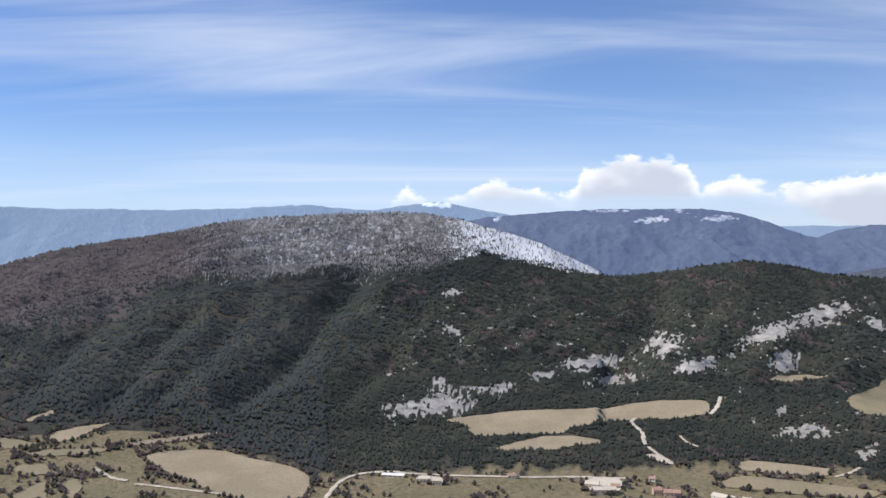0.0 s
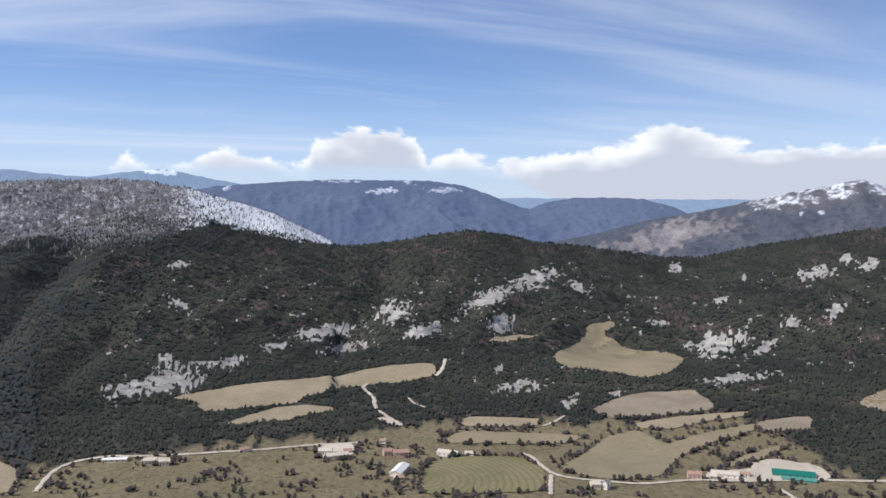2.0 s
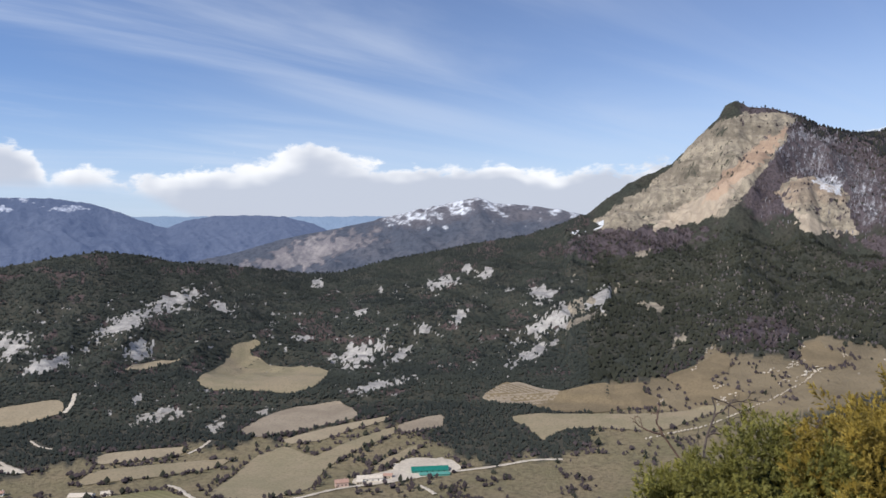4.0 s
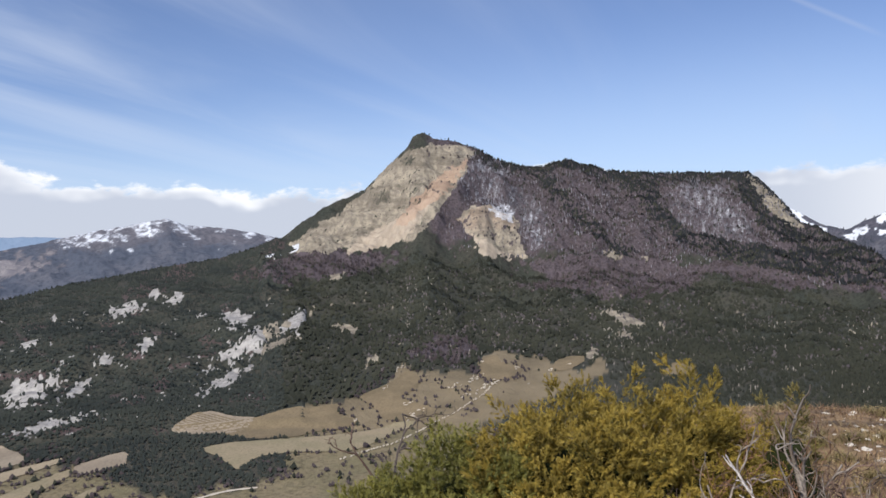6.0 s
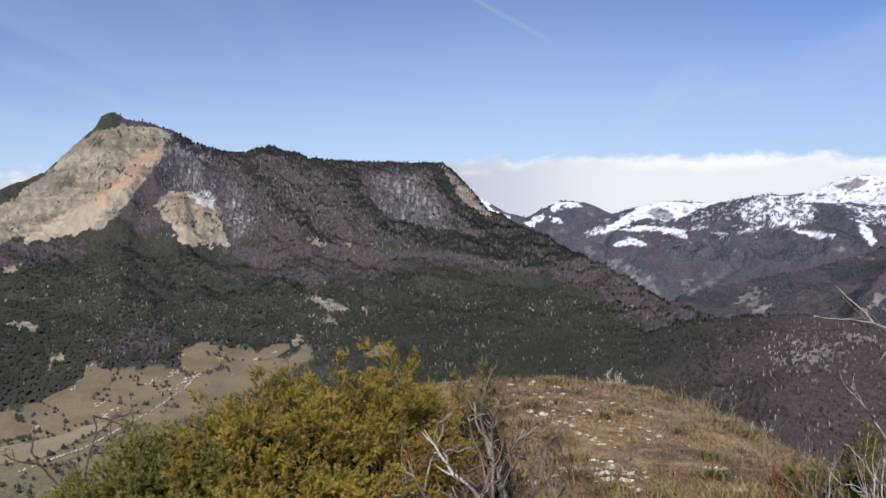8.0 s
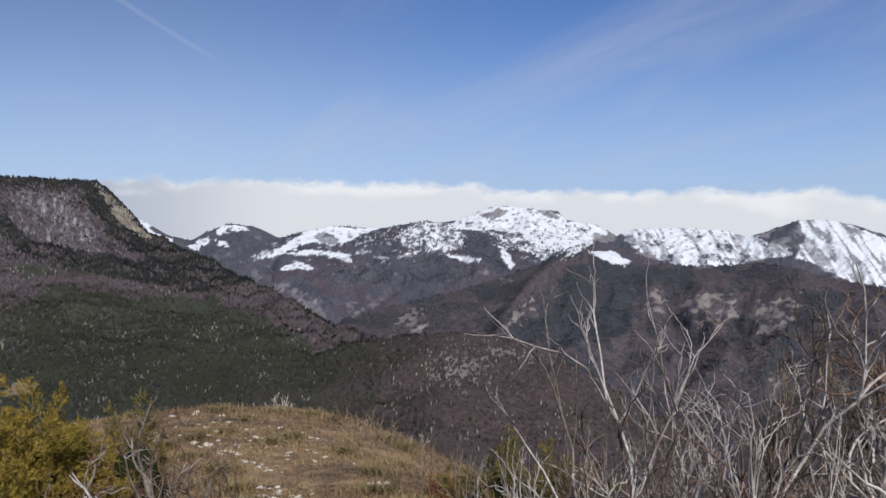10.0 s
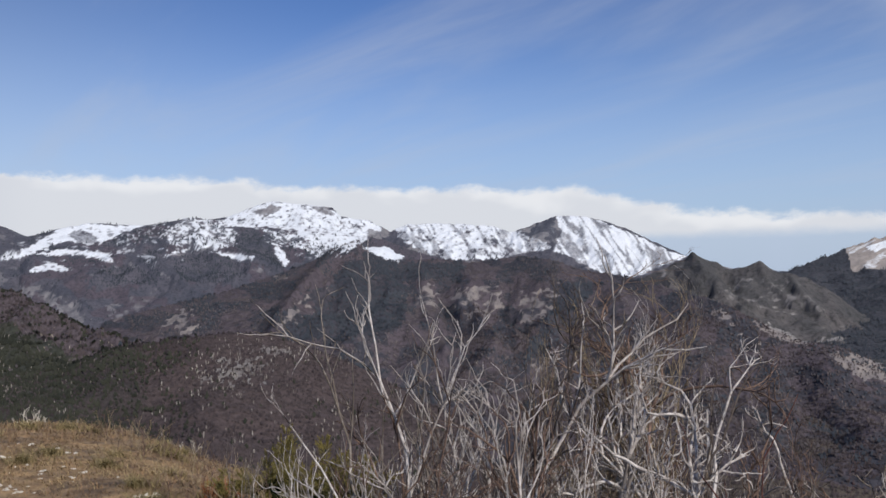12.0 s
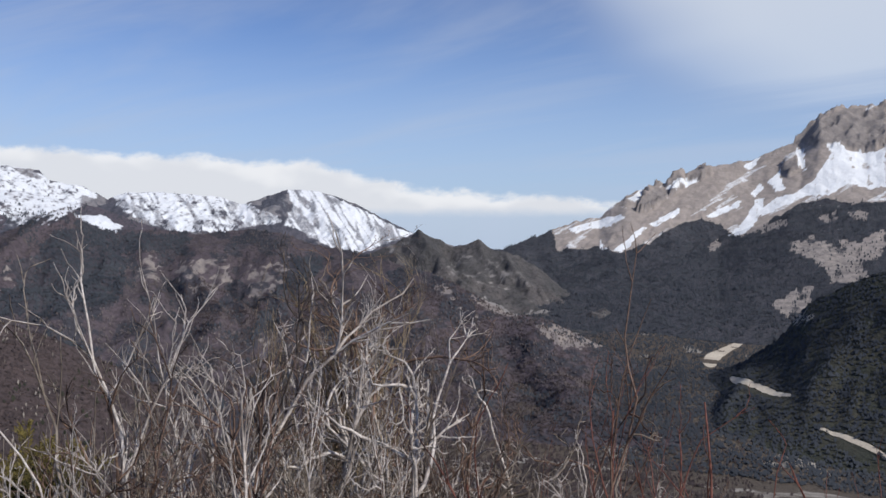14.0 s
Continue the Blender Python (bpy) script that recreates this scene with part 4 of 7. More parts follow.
EAST = np.array([(0, -3.6), (10, -9), (60, -36), (200, -96), (400, -178), (560, -228), (700, -268), (950, -314), (1200, -354), (1600, -362), (2400, -351),
                 (3400, -314), (4990, -304)], float)
SPINE = 88.0     # the grassy crest runs off along this bearing


def ground_height(b, r):
    x, y = flat_of(b, r)
    sb, cb = math.sin(radians(SPINE)), math.cos(radians(SPINE))
    along, side = x * sb + y * cb, x * cb - y * sb
    lump = fbm(x / 1.3, y / 1.3, 4, 7) * 0.16 * smooth(r, 0.5, 3)
    crest = -1.62 - 0.012 * np.clip(along, -60, 60) + lump
    crest = crest - 0.42 * np.logaddexp(0, (along - 10.9) * 1.6) / 1.6 - 0.03 * np.abs(np.minimum(along + 15, 0))
    crest = crest - 0.62 * np.logaddexp(0, (side - 1.9) * 2.2) / 2.2 - 0.50 * np.logaddexp(0, (-side - 1.7) * 2.0) / 2.0
    w = smooth(b, 88, 117) * (1 - smooth(b, 172, 180))
    valley = np.interp(r, WEST[:, 0], WEST[:, 1]) * (1 - w) + np.interp(r, EAST[:, 0], EAST[:, 1]) * w
    calm = smooth(np.abs(b + 100), 40, 90)   # the hills behind the lookout close the horizon
    valley = valley + (1 - calm) * smooth(r, 900, 3500) * 330
    valley = valley + fbm(x / 260, y / 260, 4, 17) * 26 * smooth(r, 60, 500) * (1 - 0.55 * smooth(r, 550, 800) * (1 - smooth(r, 1100, 1300)))
    return np.maximum(crest, valley)


def land_height(b, r):
    b, r = np.broadcast_arrays(np.asarray(b, float), np.asarray(r, float))
    h = np.array(ground_height(b, r))
    for m in NEAR_FLANKS:
        near = (b >= m.b0) & (b <= m.b1) & (r > 450)
        if near.any():
            h[near] = np.maximum(h[near], m.height(b[near], r[near]))
    return h


# patches of bare rock and snow on the flanks


def area(b, e, outline, wob=0.35, size=1.0, seed=15):
    """Cover of an outlined patch, its border broken up."""
    db, de = fbm(b * 1.6 * size, e * 1.6 * size, 4, seed) * 2 * wob, fbm(b * 1.6 * size, e * 1.6 * size, 4, seed + 9) * 2 * wob
    x, y = b + db, e + de
    hit = np.zeros(np.shape(x), bool)
    for (x0, y0), (x1, y1) in zip(outline, outline[1:] + outline[:1]):
        hit ^= ((y0 > y) != (y1 > y)) & (x < (x1 - x0) * (y - y0) / (y1 - y0 if y1 != y0 else 1e-9) + x0)
    return hit.astype(float)


def paint(b, e, outlines, wob=0.16, size=2.2, seed=15):
    """Cover of several outlined patches together, their borders broken up."""
    x, y = b + fbm(b * 1.6 * size, e * 2.4 * size, 4, seed) * 2 * wob, e + fbm(b * 1.6 * size, e * 2.4 * size, 4, seed + 9) * 1.4 * wob
    out = np.zeros(np.shape(x), bool)
    for outline in outlines:
        a = np.array(outline)
        near = (x >= a[:, 0].min()) & (x <= a[:, 0].max()) & (y >= a[:, 1].min()) & (y <= a[:, 1].max())
        if not near.any():
            continue
        px, py = x[near], y[near]
        hit = np.zeros(np.shape(px), bool)
        for (x0, y0), (x1, y1) in zip(outline, outline[1:] + outline[:1]):
            hit ^= ((y0 > py) != (y1 > py)) & (px < (x1 - x0) * (py - y0) / (y1 - y0 if y1 != y0 else 1e-9) + x0)
        out[near] |= hit
    return out.astype(float)


FULL_SNOW = [SHOULDER_SNOW, DOME_FOOT_SNOW, DOME_TOP_SNOW, DOME_SPOT_SNOW, BACK_SLOPE_SNOW, PLATEAU_SNOW, TERRACE_SNOW, SPUR_SNOW, GULLY_WHITE, SHELF_SNOW, CIRQUE_SNOW, PEAK_FOOT_SNOW]
THIN_SNOW = [SADDLE_SPECKS, FRONT_DOME_SPECKS, SPUR_CREST_SNOW, STREAKED_SNOW]
SNOW_ROCKS = [BACK_SLOPE_GREY, SUMMIT_ROCK_A, SUMMIT_ROCK_B, SUMMIT_ROCK_C]
# the last outline is a spur's shade, planted with pines to darken it
HILL_PINES_AND_SHADE = [WOOD_WEDGE, SPUR_A_PINES, SPUR_B_PINES, RIDGE_PINES, UNDER_RIDGE_PINES, CREST_PINES, VALLEY_PINES, SPUR_SHADE_STRIPE]
HILL_PALE = [BLUFFS, BLUFF_FOOT, GREY_SCREE, RIDGE_TAN, PATCH_ROSE, PATCH_TAN, PATCH_OLIVE, LOW_SCREE, EDGE_TAN, FAR_BANK, WHITE_BLUFF]
HILL_LIGHT = [SPUR_A_LIGHT, SPUR_B_LIGHT, BROWN_MOTTLE, GREY_PEAK_SLOPE, GREY_RIBS]


def painted_snow(b, e):
    """Snow of the eastern mountains: closed fields, thin cover between trees, and streaks between ribs of rock."""
    ribs = ridged(b * 2.6 + e * 1.5, e * 0.7, 4, 283)
    snow = np.maximum(paint(b, e, FULL_SNOW, 0.26) * np.clip(0.95 - 0.55 * smooth(fbm(b * 4, e * 7, 4, 290), 0.08, 0.22), 0, 1), paint(b, e, THIN_SNOW, 0.3) * (0.25 + 0.6 * smooth(fbm(b * 6, e * 9, 4, 287), -0.08, 0.10)))
    snow = np.maximum(snow, paint(b, e, [FRONT_DOME_SHADE], 0.3) * 0.6 * smooth(fbm(b * 6, e * 9, 4, 288), 0.04, 0.2))
    dust = smooth(fbm(b * 2.2, e * 6, 5, 289, 0.65), 0.06, 0.22) * smooth(e, -1.5, -0.4) * smooth(b, 93, 95) * (1 - smooth(b, 114, 117)) * (1 - paint(b, e, HILL_PINES_AND_SHADE, 0.3))
    snow = np.maximum(snow, dust * 0.6)
    snow = np.maximum(snow, paint(b, e, [SUMMIT_SNOW]) * np.clip(0.88 - 0.9 * smooth(fbm(b * 5, e * 8, 5, 286, 0.65), -0.02, 0.30), 0, 1))
    snow = np.maximum(snow, paint(b, e, [PEAK_SNOW]) * (0.95 - 0.55 * smooth(ribs, 0.60, 0.78)))
    # little snow on this face: dark rock, and its shaded side put in as cover
    snow = np.maximum(snow, paint(b, e, [PEAK_SHADED_ROCK]) * 0.14)
    snow = snow - 0.5 * paint(b, e, [CIRQUE_SNOW]) * smooth(ribs, 0.60, 0.78)
    return np.clip(snow - 0.55 * paint(b, e, SNOW_ROCKS, 0.12), 0, 1)


def all_screes(b, e):
    low = blots(b, e, SCREES_LOW + SCREES_MID, 0.75, 1.6)
    return np.maximum(low, blots(b, e, SCREES_RIGHT, 0.7, 1.6))


def cover_snow_hill(b, e, r, h, s):
    dots = fbm(b * 12, e * 5, 4, 201)
    frost = smooth(s, 0.92, 1.16) * smooth(b, -17, -12.5) * 0.45
    full = smooth(b, -0.5, 2.6) * smooth(s, 1.0, 1.25) * 0.30
    return {"snow": np.clip(frost + full + dots * 0.55 * smooth(s, 0.9, 1.2), 0, 1), "rock": all_screes(b, e),
            "bare": np.maximum(smooth(s, 0.85, 1.1) * 0.8, smooth(-b, 12.6, 23) * smooth(s, 0.5, 1.0) * 0.8)}


def cover_forest_hill(b, e, r, h, s):
    crumbs = smooth(fbm(b * 2.4, e * 5, 4, 211), 0.15, 0.28) * smooth(e, -13, -10) * (1 - smooth(e, -4.0, -2.0)) * 0.8
    bare = smooth(fbm(b * 0.7, e * 1.4, 3, 214), 0.0, 0.2) * 0.6
    return {"snow": none(b), "rock": np.maximum(all_screes(b, e), crumbs), "bare": bare}


def cliff_face(b, e):
    return np.maximum(area(b, e, FACE_OUTLINE, 0.30, 1.5), area(b, e, LOW_FACE, 0.5, 1.8) * 0.9)


def cover_cliff_peak(b, e, r, h, s):
    face = cliff_face(b, e)
    scree = paint(b, e, [SCREE_FAN, LOW_FACE_SCREE], 0.3)
    shrubs = paint(b, e, [FACE_SHRUBS_A, FACE_SHRUBS_B, FACE_SHRUBS_C, FACE_SHRUBS_D], 0.4) * 0.46
    dots = smooth(fbm(b * 5, e * 6, 3, 227), 0.17, 0.25) * 0.7
    tufts = smooth(fbm(b * 1.8 - e * 0.8, e * 2.6, 5, 226, 0.7) - 0.04 * smooth(e - (b - 57) * 0.55, -1.2, 0.6), 0.10, 0.22) * 0.6
    rock = np.maximum(face * (1 - np.maximum(np.maximum(dots, tufts) * (1 - 0.8 * scree), shrubs)), all_screes(b, e))
    rock = np.maximum(rock, paint(b, e, [RIM_ROCK, CORNER_WHITE], 0.12) * 0.95)
    crumbs = smooth(fbm(b * 3.4, e * 6, 4, 221), 0.20, 0.3) * smooth(e, -10.5, -8.5) * (1 - smooth(e, -2.5, -1)) * 0.75
    rock = np.maximum(rock, np.maximum(crumbs, paint(b, e, [VILLAGE_SCREE], 0.3)))
    frost = smooth(b, 63, 64.5) * (1 - smooth(b, 84.5, 88)) * smooth(s, 1.02, 1.25) * (1 - smooth(s, 1.80, 1.97)) * (0.12 + 0.5 * fbm(b * 7, e * 2.5, 3, 225))
    frost = np.maximum(frost, paint(b, e, [FROST_WOOD_A, FROST_WOOD_B], 1.3, 1.0) * (0.33 + 0.6 * fbm(b * 6, e * 2.2, 3, 228)))
    frost = frost * (1 - face) * (1 - ribs_of(b, e))
    brown = np.maximum(np.maximum(blots(b, e, BROWN_BRUSH, 0.4, 0.5), paint(b, e, [MAUVE_BELT], 0.6)), smooth(b, 60, 64) * smooth(s, 1.02, 1.2) * 0.85)
    white = np.maximum(paint(b, e, [FLANK_SNOW_A], 0.4) * 0.55, paint(b, e, [CORNER_WHITE], 0.12) * 0.75)
    return {"snow": np.clip(np.maximum(frost, white), 0, 1), "rock": rock, "bare": brown, "scree": scree, "grass": area(b, e, MEADOW, 0.4),
            "rust": np.maximum(paint(b, e, [RUST_STRIP], 0.4), area(b, e, LOW_FACE, 0.6) * smooth(e, 0.8, 1.8) * 0.5)}


def ribs_of(b, e):
    """Pines standing along the ribs and the crest of the peak."""
    return paint(b, e, [RIB_ONE, RIB_TWO, CREST_TREES, RIM_SLOPE_PINES, SLOPE_PINES, VALLEY_PINES], 0.4, 1.4)


def cover_brown(b, e, r, h, s):
    pale = blots(b, e, [(107.3, -7.96, 2.0, 1.0, 10), (109.9, -6.91, 1.6, 0.35, -14)], 0.9, 1.8) * 0.55
    return {"snow": none(b), "rock": pale, "bare": smooth(b, 98.4, 103.7)}


def hill_cover(b, e):
    """Bare rock and brown brush of the eastern hills, outside the pines and the painted spur shade."""
    lumps, fine = fbm(b * 0.9, e * 1.6, 4, 241), fbm(b * 2.6, e * 4.5, 4, 243)
    pines = paint(b, e, HILL_PINES_AND_SHADE, 0.6)
    pale = np.maximum(paint(b, e, HILL_PALE, 0.75) * (0.50 + 1.3 * fine), paint(b, e, HILL_LIGHT, 0.25) * (0.40 + 0.9 * fine))
    pale = np.maximum(pale, paint(b, e, [WHITE_BLUFF, FAR_BANK], 0.2) * 0.9)
    brown = np.maximum(smooth(lumps, -0.14, 0.1) * 0.85, paint(b, e, [RIDGE_MAUVE], 0.3)) * (1 - pines)
    return np.clip(pale, 0, 1), brown, pines


def cover_dark(b, e, r, h, s):
    pale, brown, pines = hill_cover(b, e)
    return {"snow": painted_snow(b, e), "rock": pale, "bare": brown}


def cover_grey(b, e, r, h, s):
    pale, brown, pines = hill_cover(b, e)
    lumps = fbm(b * 1.6, e * 2.2, 4, 251)
    return {"snow": paint(b, e, [VALLEY_SNOW], 0.2) * 0.6, "rock": np.maximum(pale, smooth(lumps, -0.05, 0.25) * 0.46), "bare": none(b)}


def cover_flank(b, e, r, h, s):
    return {"snow": none(b), "rock": blots(b, e, [(163, -6.4, 0.8, 0.5, -10)], 0.8, 1.5) * 0.6, "bare": none(b)}


TIMBER = line(TIMBERLINE)
GULLY_SNOWS = [HEAD_SNOW, MID_SNOW, CHUTE_SNOW, FOOT_SNOW, STREAK_SNOW_A, STREAK_SNOW_B, STREAK_SNOW_C, CREST_SNOW_A, CREST_SNOW_B, CREST_SNOW_C, SPOT_SNOW_A, SPOT_SNOW_B, SPOT_SNOW_C, SPOT_SNOW_D]
FOOT_BLUFFS = [CLEARING_A, CLEARING_B, CLEARING_C, CLEARING_D, TAN_BLUFF, GREY_BLUFF, LOW_BLUFF]


def open_ground(b, e):
    """Above the timberline of the rocky mountain, or on a bluff in its forest."""
    edge = TIMBER(b)[0] + fbm(b * 2.2, e * 0.5, 4, 262) * 0.5
    fine = fbm(b * 2.4 + e, e * 3.0, 4, 263)
    return smooth(e - edge, -0.05, 0.10), paint(b, e, FOOT_BLUFFS, 0.25) * np.clip(0.72 + 1.2 * fine, 0, 1)


def cover_rock_mountain(b, e, r, h, s):
    high, low = open_ground(b, e)
    crag = paint(b, e, [SUMMIT_CRAG, CRAG_A, CRAG_B, CRAG_C, CRAG_D], 0.2)
    streak = smooth(fbm(b * 1.4 - e * 2.2, e * 0.4 + b * 0.2, 4, 264), 0.13, 0.2) * high * (1 - crag) * 0.55
    snow = paint(b, e, GULLY_SNOWS, 0.14) * (0.92 - 0.5 * smooth(fbm(b * 3, e * 2, 4, 268), 0.1, 0.25))
    thin = smooth(fbm(b * 2.2, e * 5, 4, 266), 0.12, 0.25) * (1 - high) * smooth(e, -2.6, -1.0) * 0.35
    return {"snow": np.maximum(np.maximum(snow, streak), thin), "rock": np.maximum(high, low), "bare": none(b), "scree": np.maximum(high * (1 - crag), paint(b, e, [TAN_BLUFF], 0.2)), "rust": crag}


def cover_front(b, e, r, h, s):
    pale, brown, pines = hill_cover(b, e)
    return {"snow": painted_snow(b, e), "rock": pale, "bare": brown}


def cover_back(b, e, r, h, s):
    lumps = fbm(b * 1.2, e * 2.4, 5, 276)
    return {"snow": painted_snow(b, e), "rock": smooth(lumps, 0.05, 0.2) * 0.5, "bare": none(b)}


def cover_snow_range(b, e, r, h, s):
    lumps = fbm(b * 1.2, e * 2.6, 5, 281)
    return {"snow": painted_snow(b, e), "rock": np.maximum(smooth(lumps, 0.0, 0.2) * 0.7, paint(b, e, SNOW_ROCKS, 0.2)), "bare": none(b)}


def cover_far(b, e, r, h, s):
    caps = blots(b, e, [(15.7, 2.50, 0.8, 0.16, -4), (11.0, 2.58, 1.5, 0.12, 0), (14.1, 1.95, 1.3, 0.2, 0), (18.3, 2.0, 1.3, 0.18, 0), (3.8, 2.15, 0.5, 0.22, 30)], 0.6, 1.2)
    return {"snow": caps * 0.52, "rock": smooth(fbm(b * 2, e * 6, 4, 285), 0.1, 0.25) * 0.4, "bare": none(b)}


def cover_farthest(b, e, r, h, s):
    return {"snow": blots(b, e, [(-0.3, 3.05, 1.3, 0.20, -4)], 0.3, 1.2) * 0.8, "rock": none(b), "bare": none(b)}


def cover_peak(b, e, r, h, s):
    lumps, fine = fbm(b * 1.2, e * 2.4, 5, 291), fbm(b * 6, e * 9, 4, 292)
    tip = smooth(s + lumps * 0.9, 1.60, 1.95) * smooth(b, 36.4, 40) * (0.56 + 0.8 * fine)
    tan = blots(b, e, [(34.0, -0.95, 4.4, 0.9, 14), (31.9, -1.7, 3.1, 0.5, 5)], 0.5, 0.8)
    return {"snow": tip, "rock": tan * 0.5, "bare": np.maximum(tan, smooth(b, 31, 42) * smooth(s, 1.3, 1.9) * 0.7)}


def flank(m, name, label, category, step, low, high, cover, mat, kind="structure", start=-0.2):
    return tagged(m.mesh(name, step, low, high, cover, mat, start), label, category, kind=kind)


flank(snow_hill, "mountain_1", "long wooded hill with frosted trees and a snowy shoulder", "mountain", 0.14, 60, 60, cover_snow_hill, land_snow_hill)
flank(forest_hill, "mountain_2", "dark pine-covered hill with pale eroded rock outcrops", "mountain", 0.12, 70, 60, cover_forest_hill, land_forest)
flank(cliff_peak, "mountain_3", "steep peak with a tan limestone cliff above pine forest", "mountain", 0.10, 70, 110, cover_cliff_peak, land_cliff)
flank(brown_hill, "hill_1", "rounded hill of bare brown winter woodland", "hill", 0.16, 30, 40, cover_brown, land_brown)
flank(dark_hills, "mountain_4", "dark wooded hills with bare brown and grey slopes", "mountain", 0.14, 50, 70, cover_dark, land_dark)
flank(grey_hills, "mountain_5", "grey eroded foothills with sharp little ridges", "mountain", 0.13, 30, 50, cover_grey, land_grey)
flank(dark_flank, "hill_2", "dark forested flank in shade above the river", "hill", 0.2, 30, 40, cover_flank, land_forest)
flank(rock_mountain, "mountain_6", "high rocky mountain with snow gullies and a dark forested foot", "mountain", 0.11, 50, 100, cover_rock_mountain, land_rock)
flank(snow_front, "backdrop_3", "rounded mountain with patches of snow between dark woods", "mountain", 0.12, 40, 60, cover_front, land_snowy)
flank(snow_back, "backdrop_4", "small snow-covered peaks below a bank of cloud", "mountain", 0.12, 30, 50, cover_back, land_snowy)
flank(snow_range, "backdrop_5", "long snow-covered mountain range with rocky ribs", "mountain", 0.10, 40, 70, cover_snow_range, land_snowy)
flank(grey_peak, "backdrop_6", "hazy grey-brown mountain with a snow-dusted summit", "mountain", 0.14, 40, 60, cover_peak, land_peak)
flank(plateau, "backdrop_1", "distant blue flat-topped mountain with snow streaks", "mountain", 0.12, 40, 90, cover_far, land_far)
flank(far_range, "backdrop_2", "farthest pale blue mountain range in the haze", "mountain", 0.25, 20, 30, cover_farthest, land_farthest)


def build_ground():
    b = np.concatenate([np.arange(-180, -40, 2.0), np.arange(-40, 175, 0.3), np.arange(175, 180.01, 1.0)])
    b[-1] = 180
    r = np.concatenate([[0.0, 0.3], np.geomspace(0.6, 30, 110), np.geomspace(31, 540, 50), np.arange(548, 1330, 8.0), np.geomspace(1340, 4985, 40)])
    bb, rr = np.meshgrid(b, r)
    h = ground_height(bb, rr)
    x, y = flat_of(bb, rr)
    e = np.degrees(np.arctan2(h, rr))
    lumps = fbm(x / 70, y / 70, 4, 301)
    rock = all_screes(bb, e) * smooth(rr, 600, 900)
    rock = np.maximum(rock, smooth(fbm(x / 75, y / 75, 4, 303), 0.10, 0.24) * smooth(bb, 122, 132) * smooth(rr, 250, 450) * 0.55)
    bare = np.maximum(smooth(lumps, 0.04, 0.2) * (0.36 + 0.44 * smooth(bb, 70, 90)), smooth(bb, 88, 100) * smooth(rr, 25, 60)) * smooth(rr, 14, 40)
    return tagged(sheet("ground", np.stack([x, y, h], -1), {"snow": none(bb), "rock": rock, "bare": bare, "turf": 1 - smooth(rr, 14, 26), "wood": smooth(e - below_trees(bb), -0.3, 0.1) * smooth(rr, 450, 600) * (1 - area(bb, e, MEADOW, 0.4))}, land_valley),
                  "dry grassy valley floor and hillside running to the mountains", "ground", kind="structure")


build_ground()


# ---- valley: fields, roads, hedges and the village ----
from mathutils import geometry

OUTLINES = []


def bearing_of(x, y):
    return np.degrees(np.arctan2(x, y)), np.hypot(x, y)


def height_at(x, y):
    return land_height(*bearing_of(np.asarray(x, float), np.asarray(y, float)))


def inside(poly, x, y):
    """Which of the points x, y lie in the outline."""
    hit = np.zeros(np.shape(x), bool)
    for (x0, y0), (x1, y1) in zip(poly, poly[1:] + poly[:1]):
        cross = (y0 > y) != (y1 > y)
        hit ^= cross & (x < (x1 - x0) * (y - y0) / (y1 - y0 if y1 != y0 else 1e-9) + x0)
    return hit


def border(poly, step=5.0, wobble=2.2, seed=0):
    """The outline rounded and roughened, a point every few metres."""
    pts = poly
    for cut in (0.14, 0.25):
        pts = [(a[0] * w + b[0] * (1 - w), a[1] * w + b[1] * (1 - w)) for a, b in zip(pts, pts[1:] + pts[:1]) for w in (1 - cut, cut)]
    out = []
    for a, b in zip(pts, pts[1:] + pts[:1]):
        n = max(1, int(math.dist(a, b) / step))
        out += [(a[0] + (b[0] - a[0]) * k / n, a[1] + (b[1] - a[1]) * k / n) for k in range(n)]
    a = np.array(out)
    shift = np.stack([fbm(a[:, 0] / 14, a[:, 1] / 14, 3, seed), fbm(a[:, 0] / 14, a[:, 1] / 14, 3, seed + 50)], 1) * wobble * 2
    return [tuple(p) for p in a + shift]


def grassland(name, pale, deep, rows=0.0):
    mat, t, sh = material(name)
    pos = t.node("ShaderNodeNewGeometry").outputs["Position"]
    wide, fine = t.noise(pos, 0.018, 4, 0.6, 0.4), t.noise(pos, 0.35, 4, 0.65)
    col = t.mix(t.step(wide, 0.36, 0.64), pale, deep)
    col = t.mix(t.math("MULTIPLY", t.step(fine, 0.40, 0.72), 0.55), col, tuple(c * 0.62 for c in deep))
    if rows:
        bent = t.node("ShaderNodeTexWave", wave_type="RINGS", rings_direction="Z", wave_profile="SIN")
        t.put(bent.inputs["Vector"], t.node("ShaderNodeMapping").outputs[0])
        m = bent.inputs["Vector"].links[0].from_node
        t.put(m.inputs[0], pos)
        m.inputs["Location"].default_value = (-210, -560, 0)
        m.inputs["Scale"].default_value = (1.0, 0.8, 0.0)
        bent.inputs["Scale"].default_value, bent.inputs["Distortion"].default_value = rows, 9.0
        bent.inputs["Detail Scale"].default_value = 0.04
        col = t.mix(t.math("MULTIPLY", t.step(bent.outputs["Fac"], 0.4, 0.9), 0.4), col, tuple(c * 0.55 for c in deep))
    t.put(sh.inputs["Base Color"], col)
    sh.inputs["Roughness"].default_value = 0.95
    relief(t, sh, fine, 0.4, 0.6)
    return mat


